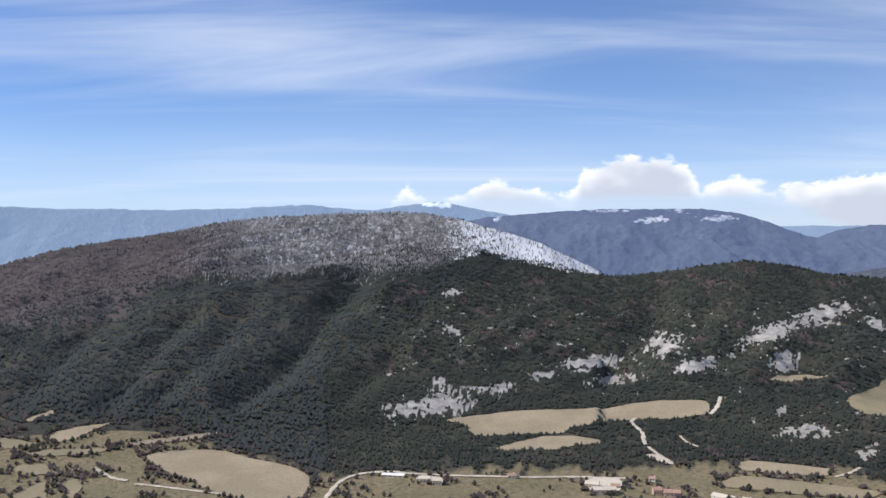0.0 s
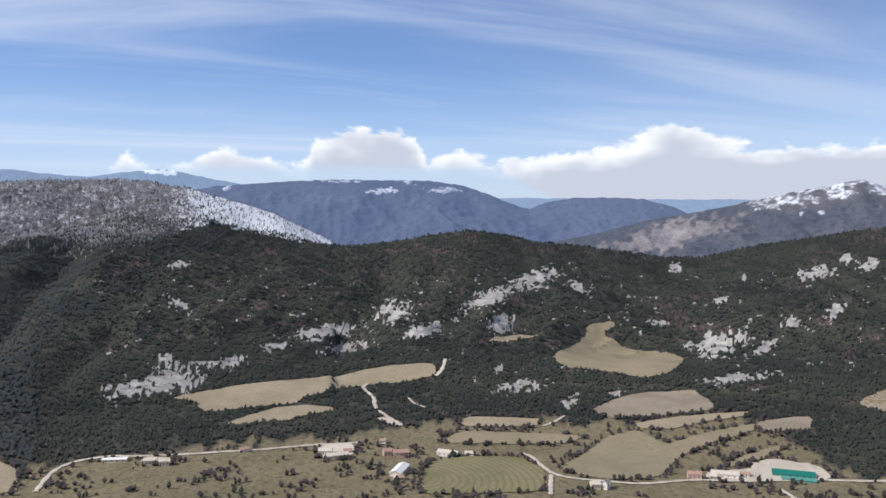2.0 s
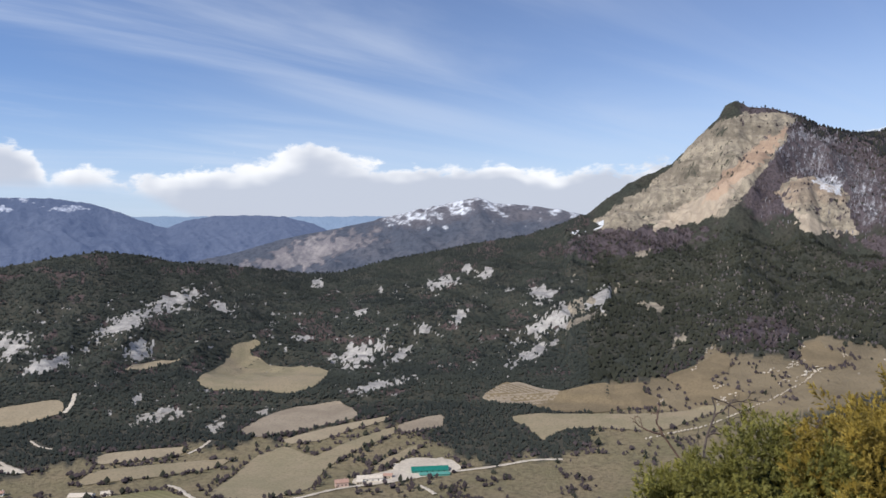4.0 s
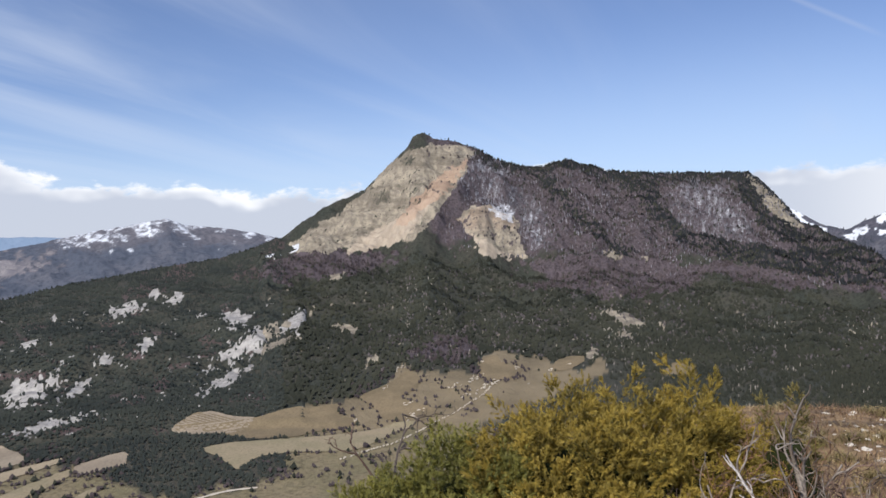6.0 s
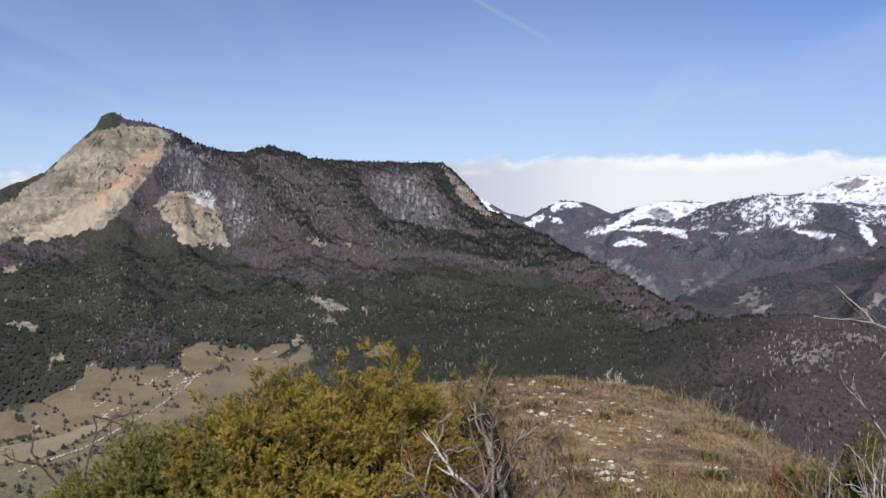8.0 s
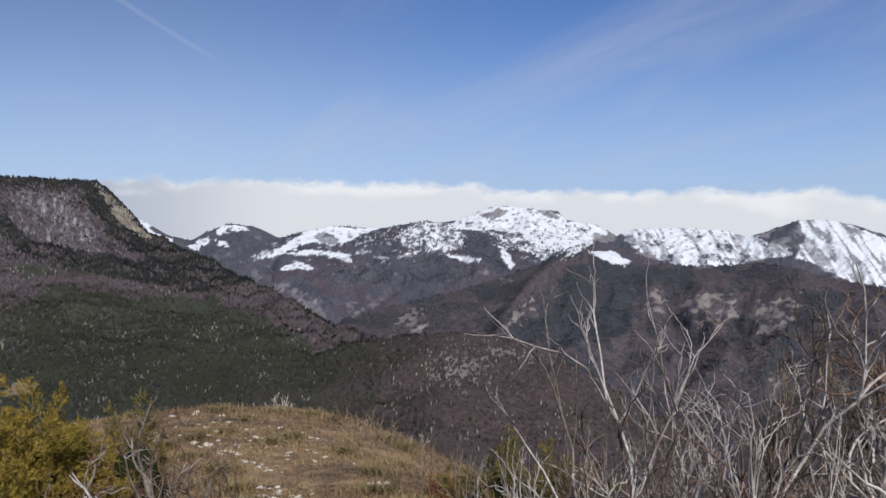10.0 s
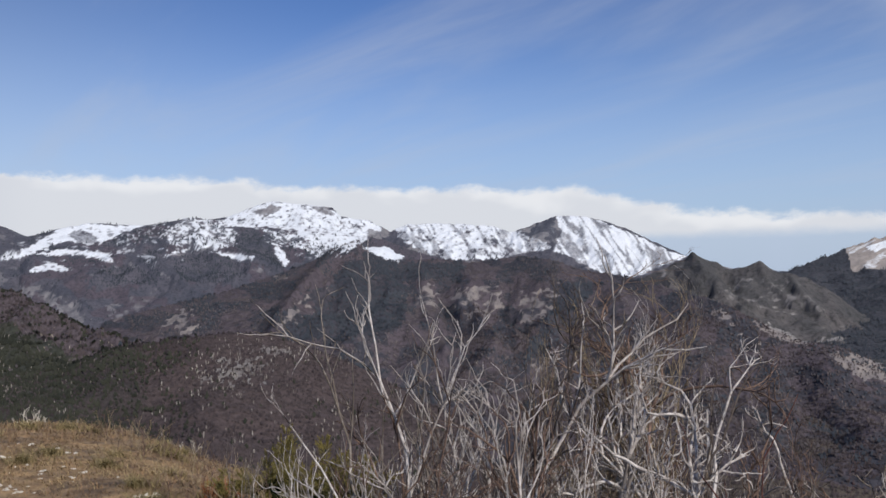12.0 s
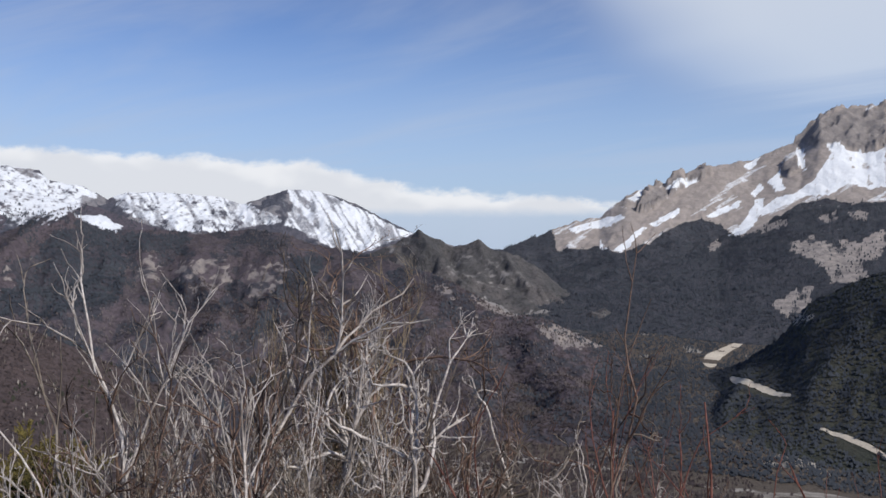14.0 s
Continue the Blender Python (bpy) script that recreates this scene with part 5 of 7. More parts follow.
FIELD_KINDS = [grassland("dry_straw_grass", (0.37, 0.30, 0.205), (0.30, 0.245, 0.165)), grassland("green_tan_grass", (0.315, 0.252, 0.165), (0.25, 0.212, 0.132)),
               grassland("pinkish_stubble", (0.33, 0.27, 0.20), (0.26, 0.21, 0.155)), grassland("green_crop", (0.26, 0.225, 0.12), (0.20, 0.185, 0.09), 0.05),
               grassland("rough_brown_pasture", (0.23, 0.175, 0.105), (0.165, 0.128, 0.078)), grassland("pale_gravel", (0.62, 0.55, 0.45), (0.50, 0.43, 0.35))]


def field(label, kind, poly):
    rim = border(poly, seed=len(OUTLINES))
    a = np.array(rim)
    gx, gy = np.meshgrid(np.arange(a[:, 0].min(), a[:, 0].max(), 6.0), np.arange(a[:, 1].min(), a[:, 1].max(), 6.0))
    gx, gy = gx.ravel(), gy.ravel()
    core = inside(rim, gx, gy) & (np.array([np.min(np.hypot(a[:, 0] - px, a[:, 1] - py)) for px, py in zip(gx, gy)]) > 2.5)
    flat = [Vector(p) for p in rim] + [Vector(p) for p in zip(gx[core], gy[core])]
    n = len(rim)
    v, _, f, _, _, _ = geometry.delaunay_2d_cdt(flat, [], [list(range(n))], 1, 0.01)
    xs, ys = np.array([p.x for p in v]), np.array([p.y for p in v])
    zs = height_at(xs, ys) + 0.7
    me = bpy.data.meshes.new("field")
    me.from_pydata([(x, y, z) for x, y, z in zip(xs, ys, zs)], [], [list(q) for q in f])
    me.polygons.foreach_set("use_smooth", np.ones(len(me.polygons), bool))
    me.materials.append(FIELD_KINDS[kind])
    OUTLINES.append(rim)
    return tagged(new("farmyard" if kind == 5 else "field", me), label, "yard" if kind == 5 else "field", kind="structure")


ROAD_LINES = []


def road(label, wide, pts):
    """A ribbon along the lane, smoothed, laid on the land."""
    p = [Vector(q) for q in pts]
    for _ in range(3):
        p = [p[0]] + [a.lerp(b, w) for a, b in zip(p, p[1:]) for w in (0.25, 0.75)] + [p[-1]]
    bm, last, rows = bmesh.new(), None, []
    for k, q in enumerate(p):
        d = (p[min(k + 1, len(p) - 1)] - p[max(k - 1, 0)]).normalized()
        w = wide * (0.5 + 0.12 * math.sin(k * 1.7))
        rows.append([q + Vector((-d.y, d.x)) * w * s for s in (-1, -0.5, 0, 0.5, 1)])
    heights = height_at([e.x for ends in rows for e in ends], [e.y for ends in rows for e in ends]).reshape(-1, 5) + 0.95
    for ends, zs in zip(rows, heights):
        row = [bm.verts.new((e.x, e.y, z - (0.25 if i in (0, 4) else 0))) for i, (e, z) in enumerate(zip(ends, zs))]
        if last:
            for i in range(4):
                bm.faces.new((last[i], last[i + 1], row[i + 1], row[i]))
        last = row
    me = bpy.data.meshes.new("road")
    bm.to_mesh(me)
    bm.free()
    me.materials.append(FIELD_KINDS[5])
    ROAD_LINES.append(np.array([tuple(q) for q in p]))
    return tagged(new("road", me), label, "road", kind="structure")


field("pale dry grass field", 0, [(-2, 1048), (64, 1070), (98, 1082), (182, 1087), (245, 1107), (293, 1114), (351, 1105), (340, 1061), (309, 1060),
    (249, 1061), (197, 1052), (185, 1027), (154, 1022), (148, 1007), (90, 1004), (38, 987), (28, 1034)])
field("pale dry grass field", 0, [(59, 940), (93, 970), (117, 993), (153, 996), (185, 971), (182, 957), (146, 949), (125, 930), (95, 933),
    (83, 924), (62, 934)])
field("pale dry grass field", 0, [(453, 1171), (500, 1207), (566, 1201), (533, 1194), (490, 1172)])
field("dry grass clearing in the forest", 1, [(525, 1086), (638, 1201), (656, 1226), (700, 1228), (706, 1218), (673, 1209), (707, 1140),
    (713, 1053), (700, 1013), (636, 953), (593, 943), (570, 976), (548, 1000), (516, 1023), (517, 1060)])
field("pale stubble field", 2, [(470, 871), (527, 903), (575, 914), (629, 890), (624, 860), (607, 817), (569, 817), (509, 821), (469, 829)])
field("narrow pale grass strip", 0, [(486, 802), (523, 807), (583, 803), (638, 791), (621, 779), (566, 780), (514, 770), (486, 783)])
field("green-tinged sloping meadow", 1, [(392, 734), (439, 776), (479, 783), (480, 730), (533, 745), (611, 756), (594, 734), (520, 717), (469, 692),
    (421, 645), (378, 648), (352, 664), (343, 698)])
field("pale grass strip", 0, [(307, 874), (324, 884), (401, 852), (385, 831), (347, 839), (305, 851)])
field("pale grass strip", 1, [(270, 812), (294, 838), (419, 790), (394, 767), (325, 785), (273, 803)])
field("green winter crop in curved rows", 3, [(207, 690), (237, 756), (277, 755), (324, 747), (328, 694), (299, 628), (197, 659)])
field("pinkish stubble field", 2, [(617, 759), (681, 748), (648, 711), (617, 717), (600, 734)])
field("small green meadow", 1, [(513, 670), (560, 684), (589, 688), (570, 670), (533, 660), (501, 654)])
field("pale dry grass field", 2, [(762, 765), (802, 773), (832, 762), (832, 720), (843, 697), (827, 692), (795, 695), (768, 736)])
field("wide pale grass field", 1, [(729, 684), (761, 674), (830, 594), (877, 559), (920, 535), (937, 508), (894, 520), (826, 519), (801, 526),
    (770, 583), (736, 607), (689, 595), (710, 634)])
field("rough pasture with scattered bushes", 4, [(762, 765), (800, 773), (821, 774), (825, 749), (831, 699), (882, 684), (914, 654), (940, 635),
    (908, 613), (901, 574), (851, 609), (815, 616), (785, 660), (788, 697), (787, 733)])
field("dry pasture with scattered bushes", 4, [(966, 624), (1028, 607), (1089, 613), (1075, 586), (1024, 558), (987, 574), (980, 518), (963, 493),
    (932, 509), (919, 552), (951, 588)])
field("small grassy terrace", 4, [(1115, 504), (1208, 541), (1212, 518), (1186, 502), (1171, 455), (1119, 461), (1097, 487)])
field("large pale stubble field", 0, [(-324, 902), (-302, 920), (-274, 930), (-241, 925), (-203, 897), (-163, 879), (-134, 843), (-127, 786),
    (-166, 756), (-203, 780), (-224, 797), (-247, 822), (-286, 853)])
field("pale dry grass field", 0, [(-455, 960), (-452, 974), (-428, 996), (-411, 1003), (-398, 1013), (-414, 978), (-420, 947), (-440, 934)])
field("pale dry grass strip", 1, [(-446, 890), (-429, 910), (-365, 922), (-378, 900), (-434, 883)])
field("pale dry grass field", 1, [(-504, 948), (-458, 932), (-450, 915), (-480, 902)])
field("pale dry grass strip", 2, [(-362, 938), (-319, 971), (-263, 998), (-274, 976), (-313, 952), (-350, 932)])
field("small pale grass field", 1, [(-439, 842), (-436, 858), (-409, 862), (-394, 838), (-417, 827)])
field("small pale grass field", 1, [(-403, 767), (-392, 821), (-363, 764)])
field("small pale grass field", 1, [(-371, 811), (-364, 827), (-345, 799), (-341, 763)])
field("pale gravel farmyard", 5, [(455, 629), (476, 651), (520, 644), (541, 661), (556, 658), (581, 626), (570, 600), (557, 597), (499, 610)])
field("pale gravel farmyard", 5, [(142, 836), (178, 831), (174, 803), (157, 784), (141, 787)])
field("white quarry floor", 5, [(216, 909), (231, 917), (243, 889), (247, 874), (232, 882)])
field("pale gravel farmyard", 5, [(-29, 832), (-22, 846), (0, 836), (0, 814)])
field("small tan pasture below the woods", 4, [(1176, 417), (1229, 429), (1273, 425), (1287, 400), (1253, 388), (1198, 392)])
field("small rough pasture below the woods", 4, [(1208, 262), (1226, 256), (1243, 268), (1262, 257), (1285, 263), (1296, 246), (1280, 236), (1290, 224), (1262, 226), (1246, 214), (1231, 226), (1206, 221), (1218, 240)])
field("white gravel river bed", 5, [(826, -1952), (844, -2029), (864, -2202), (861, -2302), (870, -2474), (868, -2502), (842, -2286), (825, -2132),
    (792, -1975), (756, -1851), (775, -1857)])
field("white gravel river bed", 5, [(384, -1373), (333, -1352), (273, -1308), (271, -1298), (337, -1336), (385, -1365)])
field("white gravel river bed", 5, [(656, -1689), (566, -1599), (473, -1505), (470, -1490), (564, -1563), (646, -1665)])
field("pale stony clearing", 0, [(-509, 1009), (-492, 1053), (-482, 1033), (-498, 999)])
road("pale gravel village road", 4.5, [(-110, 776), (-104, 832), (-84, 856), (-49, 859), (-43, 853), (0, 842), (50, 843), (91, 837), (129, 842),
    (166, 832), (186, 831)])
road("white dirt track", 5, [(247, 1068), (235, 1048), (241, 997), (230, 961), (234, 916), (242, 885)])
road("white dirt track", 5, [(371, 1114), (357, 1081), (340, 1059)])
road("pale gravel lane", 4.5, [(331, 755), (337, 741), (332, 710), (328, 679), (339, 660), (365, 646), (391, 631), (426, 629), (460, 625),
    (494, 611), (523, 608), (555, 598), (601, 575), (639, 564), (659, 544)])
road("pale gravel lane", 4, [(326, 675), (313, 650), (299, 620)])
road("pale gravel lane", 7, [(494, 614), (516, 637), (532, 655)])
road("pale gravel lane", 4, [(501, 585), (498, 571), (492, 553)])
road("pale gravel lane", 7, [(560, 604), (571, 627), (574, 638)])
road("pale dirt lane", 5, [(-360, 857), (-328, 827), (-311, 821)])
road("pale dirt lane", 4, [(-300, 812), (-263, 802), (-205, 786)])
road("pale dirt track", 3, [(280, 983), (279, 956), (288, 937)])
road("pale dirt track", 3.5, [(389, 829), (408, 836), (427, 853)])


def clear_of_fields(x, y, margin=0.0):
    free = np.ones(np.shape(x), bool)
    for rim in OUTLINES:
        a = np.array(rim)
        near = (x > a[:, 0].min()) & (x < a[:, 0].max()) & (y > a[:, 1].min()) & (y < a[:, 1].max())
        free[near] &= ~inside(rim, x[near], y[near])
    for p in ROAD_LINES:
        for q in p[::2]:
            free &= np.hypot(x - q[0], y - q[1]) > 5
    return free


def beside_fields(x, y, wide=7.0):
    """Near a field's border, outside it."""
    d = np.full(np.shape(x), 1e9)
    for rim in OUTLINES:
        a = np.array(rim)[::3]
        near = (x > a[:, 0].min() - 15) & (x < a[:, 0].max() + 15) & (y > a[:, 1].min() - 15) & (y < a[:, 1].max() + 15)
        if near.any():
            d[near] = np.minimum(d[near], np.min(np.hypot(x[near][:, None] - a[None, :, 0], y[near][:, None] - a[None, :, 1]), 1))
    return d < wide




def plaster(name, c1, c2):
    mat, t, sh = material(name)
    pos = t.node("ShaderNodeNewGeometry").outputs["Position"]
    col = t.mix(t.step(t.noise(pos, 0.6, 4, 0.6), 0.35, 0.7), c1, c2)
    t.put(sh.inputs["Base Color"], col)
    sh.inputs["Roughness"].default_value = 0.9
    return mat


WALLS = [plaster("cream_plaster", (0.66, 0.58, 0.46), (0.54, 0.46, 0.36)), plaster("white_plaster", (0.74, 0.71, 0.66), (0.62, 0.58, 0.52)),
         plaster("pink_plaster", (0.52, 0.38, 0.32), (0.44, 0.32, 0.27))]
ROOFS = {"tile": plaster("clay_roof_tiles", (0.42, 0.27, 0.21), (0.33, 0.20, 0.16)), "pale": plaster("pale_roof_tiles", (0.62, 0.55, 0.46), (0.50, 0.43, 0.36)),
         "white": plaster("pale_metal_roof", (0.80, 0.78, 0.75), (0.68, 0.66, 0.63)), "teal": plaster("teal_roof_sheeting", (0.012, 0.17, 0.135), (0.010, 0.13, 0.105)),
         "net": plaster("teal_netting", (0.10, 0.30, 0.26), (0.08, 0.25, 0.21))}
opening = plaster("dark_window_glass", (0.03, 0.033, 0.04), (0.05, 0.05, 0.055))
door_wood = plaster("old_door_wood", (0.12, 0.08, 0.05), (0.08, 0.055, 0.04))


def part(name, bm, mat, parent, label=""):
    me = bpy.data.meshes.new(name)
    bmesh.ops.recalc_face_normals(bm, faces=bm.faces)
    bm.to_mesh(me)
    bm.free()
    me.materials.append(mat)
    ob = new(name, me)
    ob.parent = parent
    return tagged(ob, label)


def box(bm, x0, y0, z0, x1, y1, z1):
    v = [bm.verts.new(p) for p in ((x0, y0, z0), (x1, y0, z0), (x1, y1, z0), (x0, y1, z0), (x0, y0, z1), (x1, y0, z1), (x1, y1, z1), (x0, y1, z1))]
    for f in ((0, 1, 5, 4), (1, 2, 6, 5), (2, 3, 7, 6), (3, 0, 4, 7), (4, 5, 6, 7), (3, 2, 1, 0)):
        bm.faces.new([v[i] for i in f])
    return v


def house(name, label, x, y, long, deep, tall, pitch, wall, roof, turn, windows=3, chimney=True):
    """A gabled building: walls with gables, two roof slopes with eaves, windows, a door and a chimney."""
    z = float(np.min(height_at([x - 4, x, x + 4], [y, y - 4, y + 4]))) - 0.4
    thing = tagged(new(name), label, name.replace("_", " "))
    rise = deep / 2 * math.tan(radians(pitch))
    bm = bmesh.new()
    L, D = long / 2, deep / 2
    prof = [(-D, 0), (D, 0), (D, tall), (0, tall + rise), (-D, tall)]
    ends = [[bm.verts.new((sx, py, pz)) for py, pz in prof] for sx in (-L, L)]
    bm.faces.new(ends[0][::-1])
    bm.faces.new(ends[1])
    for i in range(5):
        j = (i + 1) % 5
        bm.faces.new((ends[0][i], ends[0][j], ends[1][j], ends[1][i]))
    part("wall", bm, wall, thing)
    for s in (-1, 1):
        bm = bmesh.new()
        lo, th = (s * (D + 0.5), tall - 0.5 * rise / D), 0.22
        v = [bm.verts.new((sx * (L + 0.5), py, pz + dz)) for dz in (0.03, th) for sx, py, pz in
             ((-1, lo[0], lo[1]), (1, lo[0], lo[1]), (1, 0, tall + rise), (-1, 0, tall + rise))]
        for f in ((0, 1, 2, 3), (7, 6, 5, 4), (0, 4, 5, 1), (1, 5, 6, 2), (2, 6, 7, 3), (3, 7, 4, 0)):
            bm.faces.new([v[i] for i in f])
        part("roof", bm, roof, thing)
    for k in range(windows):
        bm = bmesh.new()
        wx = -L + long * (k + 0.7) / (windows + 0.4)
        box(bm, wx - 0.5, -D - 0.05, tall * 0.42, wx + 0.5, -D + 0.12, tall * 0.42 + 1.3)
        part("window", bm, opening, thing)
    bm = bmesh.new()
    box(bm, -L + 0.6, -D - 0.06, 0, -L + 1.7, -D + 0.1, 2.2)
    part("door", bm, door_wood, thing)
    if chimney:
        bm = bmesh.new()
        box(bm, L * 0.45, 0.3, tall + rise * 0.5, L * 0.45 + 0.8, 1.1, tall + rise + 0.9)
        part("chimney", bm, wall, thing)
    thing.matrix_world = pose(x, y, z, 0, 0, turn)
    return thing


HOUSES = [
    ("shed", -50, 844, 22.6),
    ("house", -18, 823, 11.6),
    ("house", -6, 817, 9.2),
    ("cottage", 69, 839, 8.3),
    ("farm", 153, 789, 21.6),
    ("farm", 145, 809, 12.7),
    ("cottage", 167, 806, 8.1),
    ("red", 214, 778, 14.8),
    ("red", 202, 786, 8.0),
    ("cottage", 208, 826, 6.0),
    ("longbarn", 198, 717, 10.6),
    ("cottage", 189, 705, 4.2),
    ("cottage", 193, 703, 4.2),
    ("barn", 259, 767, 20.6),
    ("cottage", 279, 762, 8.6),
    ("chapel", 355, 628, 6.2),
    ("red", 447, 633, 12.1),
    ("barn", 479, 632, 23.6),
    ("cottage", 498, 628, 7.9),
    ("teal", 542, 617, 36.0),
    ("cottage", 465, 630, 5.6),
    ("house", 346, 631, 8.2),
]
for n, (kind, x, y, wide) in enumerate(HOUSES):
    facing = -math.degrees(math.atan2(x, y)) + (n * 37 % 30) - 15
    if kind == "shed":
        house("farm_shed", "long low shed with a white metal roof beside the road", x, y, wide, 8, 3.2, 14, WALLS[0], ROOFS["white"], facing, 4, False)
    elif kind == "barn":
        house("barn", "long stone barn with a pale roof", x, y, wide, 10, 4.2, 22, WALLS[1], ROOFS["pale"], facing - 10, 4, False)
    elif kind == "longbarn":
        house("barn", "long barn with a white metal roof seen from its end", x, y + 8, 28, wide, 4.5, 20, WALLS[0], ROOFS["white"], facing + 78, 4, False)
    elif kind == "farm":
        house("farmhouse", "cream stone farmhouse with a pale tiled roof", x, y, wide, 9, 5.0, 24, WALLS[0], ROOFS["pale"], facing, 4)
    elif kind == "red":
        house("house", "village house with pink walls and a red tiled roof", x, y, wide, 8, 5.4, 26, WALLS[2], ROOFS["tile"], facing, 3)
    elif kind == "chapel":
        house("chapel", "small white chapel with a steep roof among bare trees", x, y, wide + 2, 5, 6.0, 48, WALLS[1], ROOFS["pale"], facing + 70, 1, False)
    elif kind == "teal":
        house("greenhouse", "long building with teal sheeting on its roof", x, y, wide, 13, 3.0, 22, ROOFS["net"], ROOFS["teal"], facing + 6, 6, False)
        house("greenhouse", "low shelter covered with pale teal netting", x - 6, y - 14, wide * 0.8, 8, 2.2, 12, ROOFS["net"], ROOFS["net"], facing + 6, 1, False)
    elif kind == "house":
        house("house", "cream village house with a tiled roof", x, y, wide, 8, 5.2, 25, WALLS[0], ROOFS["pale"], facing, 3)
    else:
        house("cottage", "small pale stone cottage with a tiled roof", x, y, max(wide, 5), 6, 3.4, 25, WALLS[n % 2], ROOFS["pale" if n % 3 else "tile"], facing, 2)

STONE_WALL = [(770, 521), (809, 509), (850, 495), (921, 495), (968, 479), (1044, 468), (1103, 472)]
RUINS = [(1172, 528, 5, 7), (1094, 503, 9, 14), (1095, 477, 10, 12), (1066, 477, 9, 12), (1040, 491, 8, 8), (1172, 469, 6, 5), (1054, 518, 8, 8),
    (950, 522, 9, 12), (977, 548, 5, 6), (1094, 625, 8, 8), (901, 585, 6, 6), (1186, 421, 5, 5), (1280, 382, 4, 5), (1229, 404, 6, 4),
    (1010, 603, 5, 4)]


def stone_wall():
    """A broken dry-stone wall of pale boulders along the lane."""
    rng = random.Random(8)
    bm = bmesh.new()
    for (x0, y0), (x1, y1) in zip(STONE_WALL, STONE_WALL[1:]):
        n = int(math.dist((x0, y0), (x1, y1)) / 3.2)
        for k in range(n):
            if rng.random() < 0.25:
                continue
            x, y = x0 + (x1 - x0) * k / n + rng.uniform(-1, 1), y0 + (y1 - y0) * k / n + rng.uniform(-1, 1)
            z = float(height_at(x, y))
            made = bmesh.ops.create_icosphere(bm, subdivisions=1, radius=1)["verts"]
            sx, sy, sz = rng.uniform(1.2, 2.4), rng.uniform(0.9, 1.6), rng.uniform(0.7, 1.3)
            for v in made:
                v.co = Vector((x + v.co.x * sx * rng.uniform(0.8, 1.1), y + v.co.y * sy, z + 0.9 + v.co.z * sz))
    me = bpy.data.meshes.new("dry_stone_wall")
    bm.to_mesh(me)
    bm.free()
    me.materials.append(FIELD_KINDS[5])
    return tagged(new("dry_stone_wall", me), "broken dry-stone wall of pale boulders along a pasture", "wall", kind="stuff")


stone_wall()


def ruin_boulders():
    """Pale boulders of tumbled terrace walls."""
    rng = random.Random(18)
    bm = bmesh.new()
    for cx, cy, wide, count in RUINS:
        for _ in range(count):
            x, y = cx + rng.gauss(0, wide), cy + rng.gauss(0, wide * 0.4)
            z = float(height_at(x, y))
            sx, sy, sz, turn = rng.uniform(1.0, 4.2), rng.uniform(0.8, 1.5), rng.uniform(0.6, 1.4), rng.uniform(-0.5, 0.5)
            for v in bmesh.ops.create_icosphere(bm, subdivisions=1, radius=1)["verts"]:
                px, py = v.co.x * sx * rng.uniform(0.8, 1.1), v.co.y * sy
                v.co = Vector((x + px * math.cos(turn) - py * math.sin(turn), y + px * math.sin(turn) + py * math.cos(turn), z + 0.6 + v.co.z * sz))
    me = bpy.data.meshes.new("tumbled_stones")
    bm.to_mesh(me)
    bm.free()
    me.materials.append(FIELD_KINDS[5])
    return tagged(new("tumbled_stones", me), "pale tumbled stones of old terrace walls", "stones", kind="stuff")


ruin_boulders()


# ---- woods: far trees, too many to count, joined into one mesh a wood ----
def foliage(name, dark, light, rough=0.9):
    mat, t, sh = material(name)
    tone = cover_of(t, "tone")
    pos = t.node("ShaderNodeNewGeometry").outputs["Position"]
    grain = t.noise(pos, 1.1, 3, 0.6)
    col = t.mix(tone, dark, light)
    col = t.mix(t.math("MULTIPLY", t.step(grain, 0.45, 0.7), 0.6), col, tuple(c * 0.65 for c in dark))
    t.put(sh.inputs["Base Color"], col)
    sh.inputs["Roughness"].default_value = rough
    sh.inputs["Specular IOR Level"].default_value = 0.1
    return mat


pine = foliage("pine_foliage", (0.028, 0.031, 0.024), (0.056, 0.057, 0.041))
# same pines seen through haze, its blue put into the leaf colour
pine_hazy = foliage("hazed_dark_pine_foliage", (0.036, 0.044, 0.050), (0.055, 0.062, 0.064))
pine_rib = foliage("blackish_pine_foliage", (0.018, 0.020, 0.024), (0.034, 0.036, 0.038))
# nearer pines, with about half of that haze in the colour
pine_mid = foliage("half_hazed_pine_foliage", (0.030, 0.036, 0.035), (0.054, 0.060, 0.050))
frosted = foliage("frosted_twigs", (0.080, 0.076, 0.082), (0.27, 0.27, 0.30))
frosted_pale = foliage("pale_frosted_twigs", (0.080, 0.074, 0.083), (0.29, 0.28, 0.31))
twiggy = foliage("bare_winter_twigs", (0.045, 0.036, 0.039), (0.099, 0.079, 0.080))


pale_bark = foliage("pale_tree_bark", (0.15, 0.13, 0.115), (0.40, 0.36, 0.32))
# grey twigs, pushed towards mauve to carry the haze in their colour
pale_twigs = foliage("haze_tinted_winter_twigs", (0.076, 0.066, 0.071), (0.148, 0.128, 0.128))
# far pines, paler and bluer to stand for the haze in front
pine_far = foliage("hazed_far_pine_foliage", (0.045, 0.052, 0.066), (0.072, 0.080, 0.094))


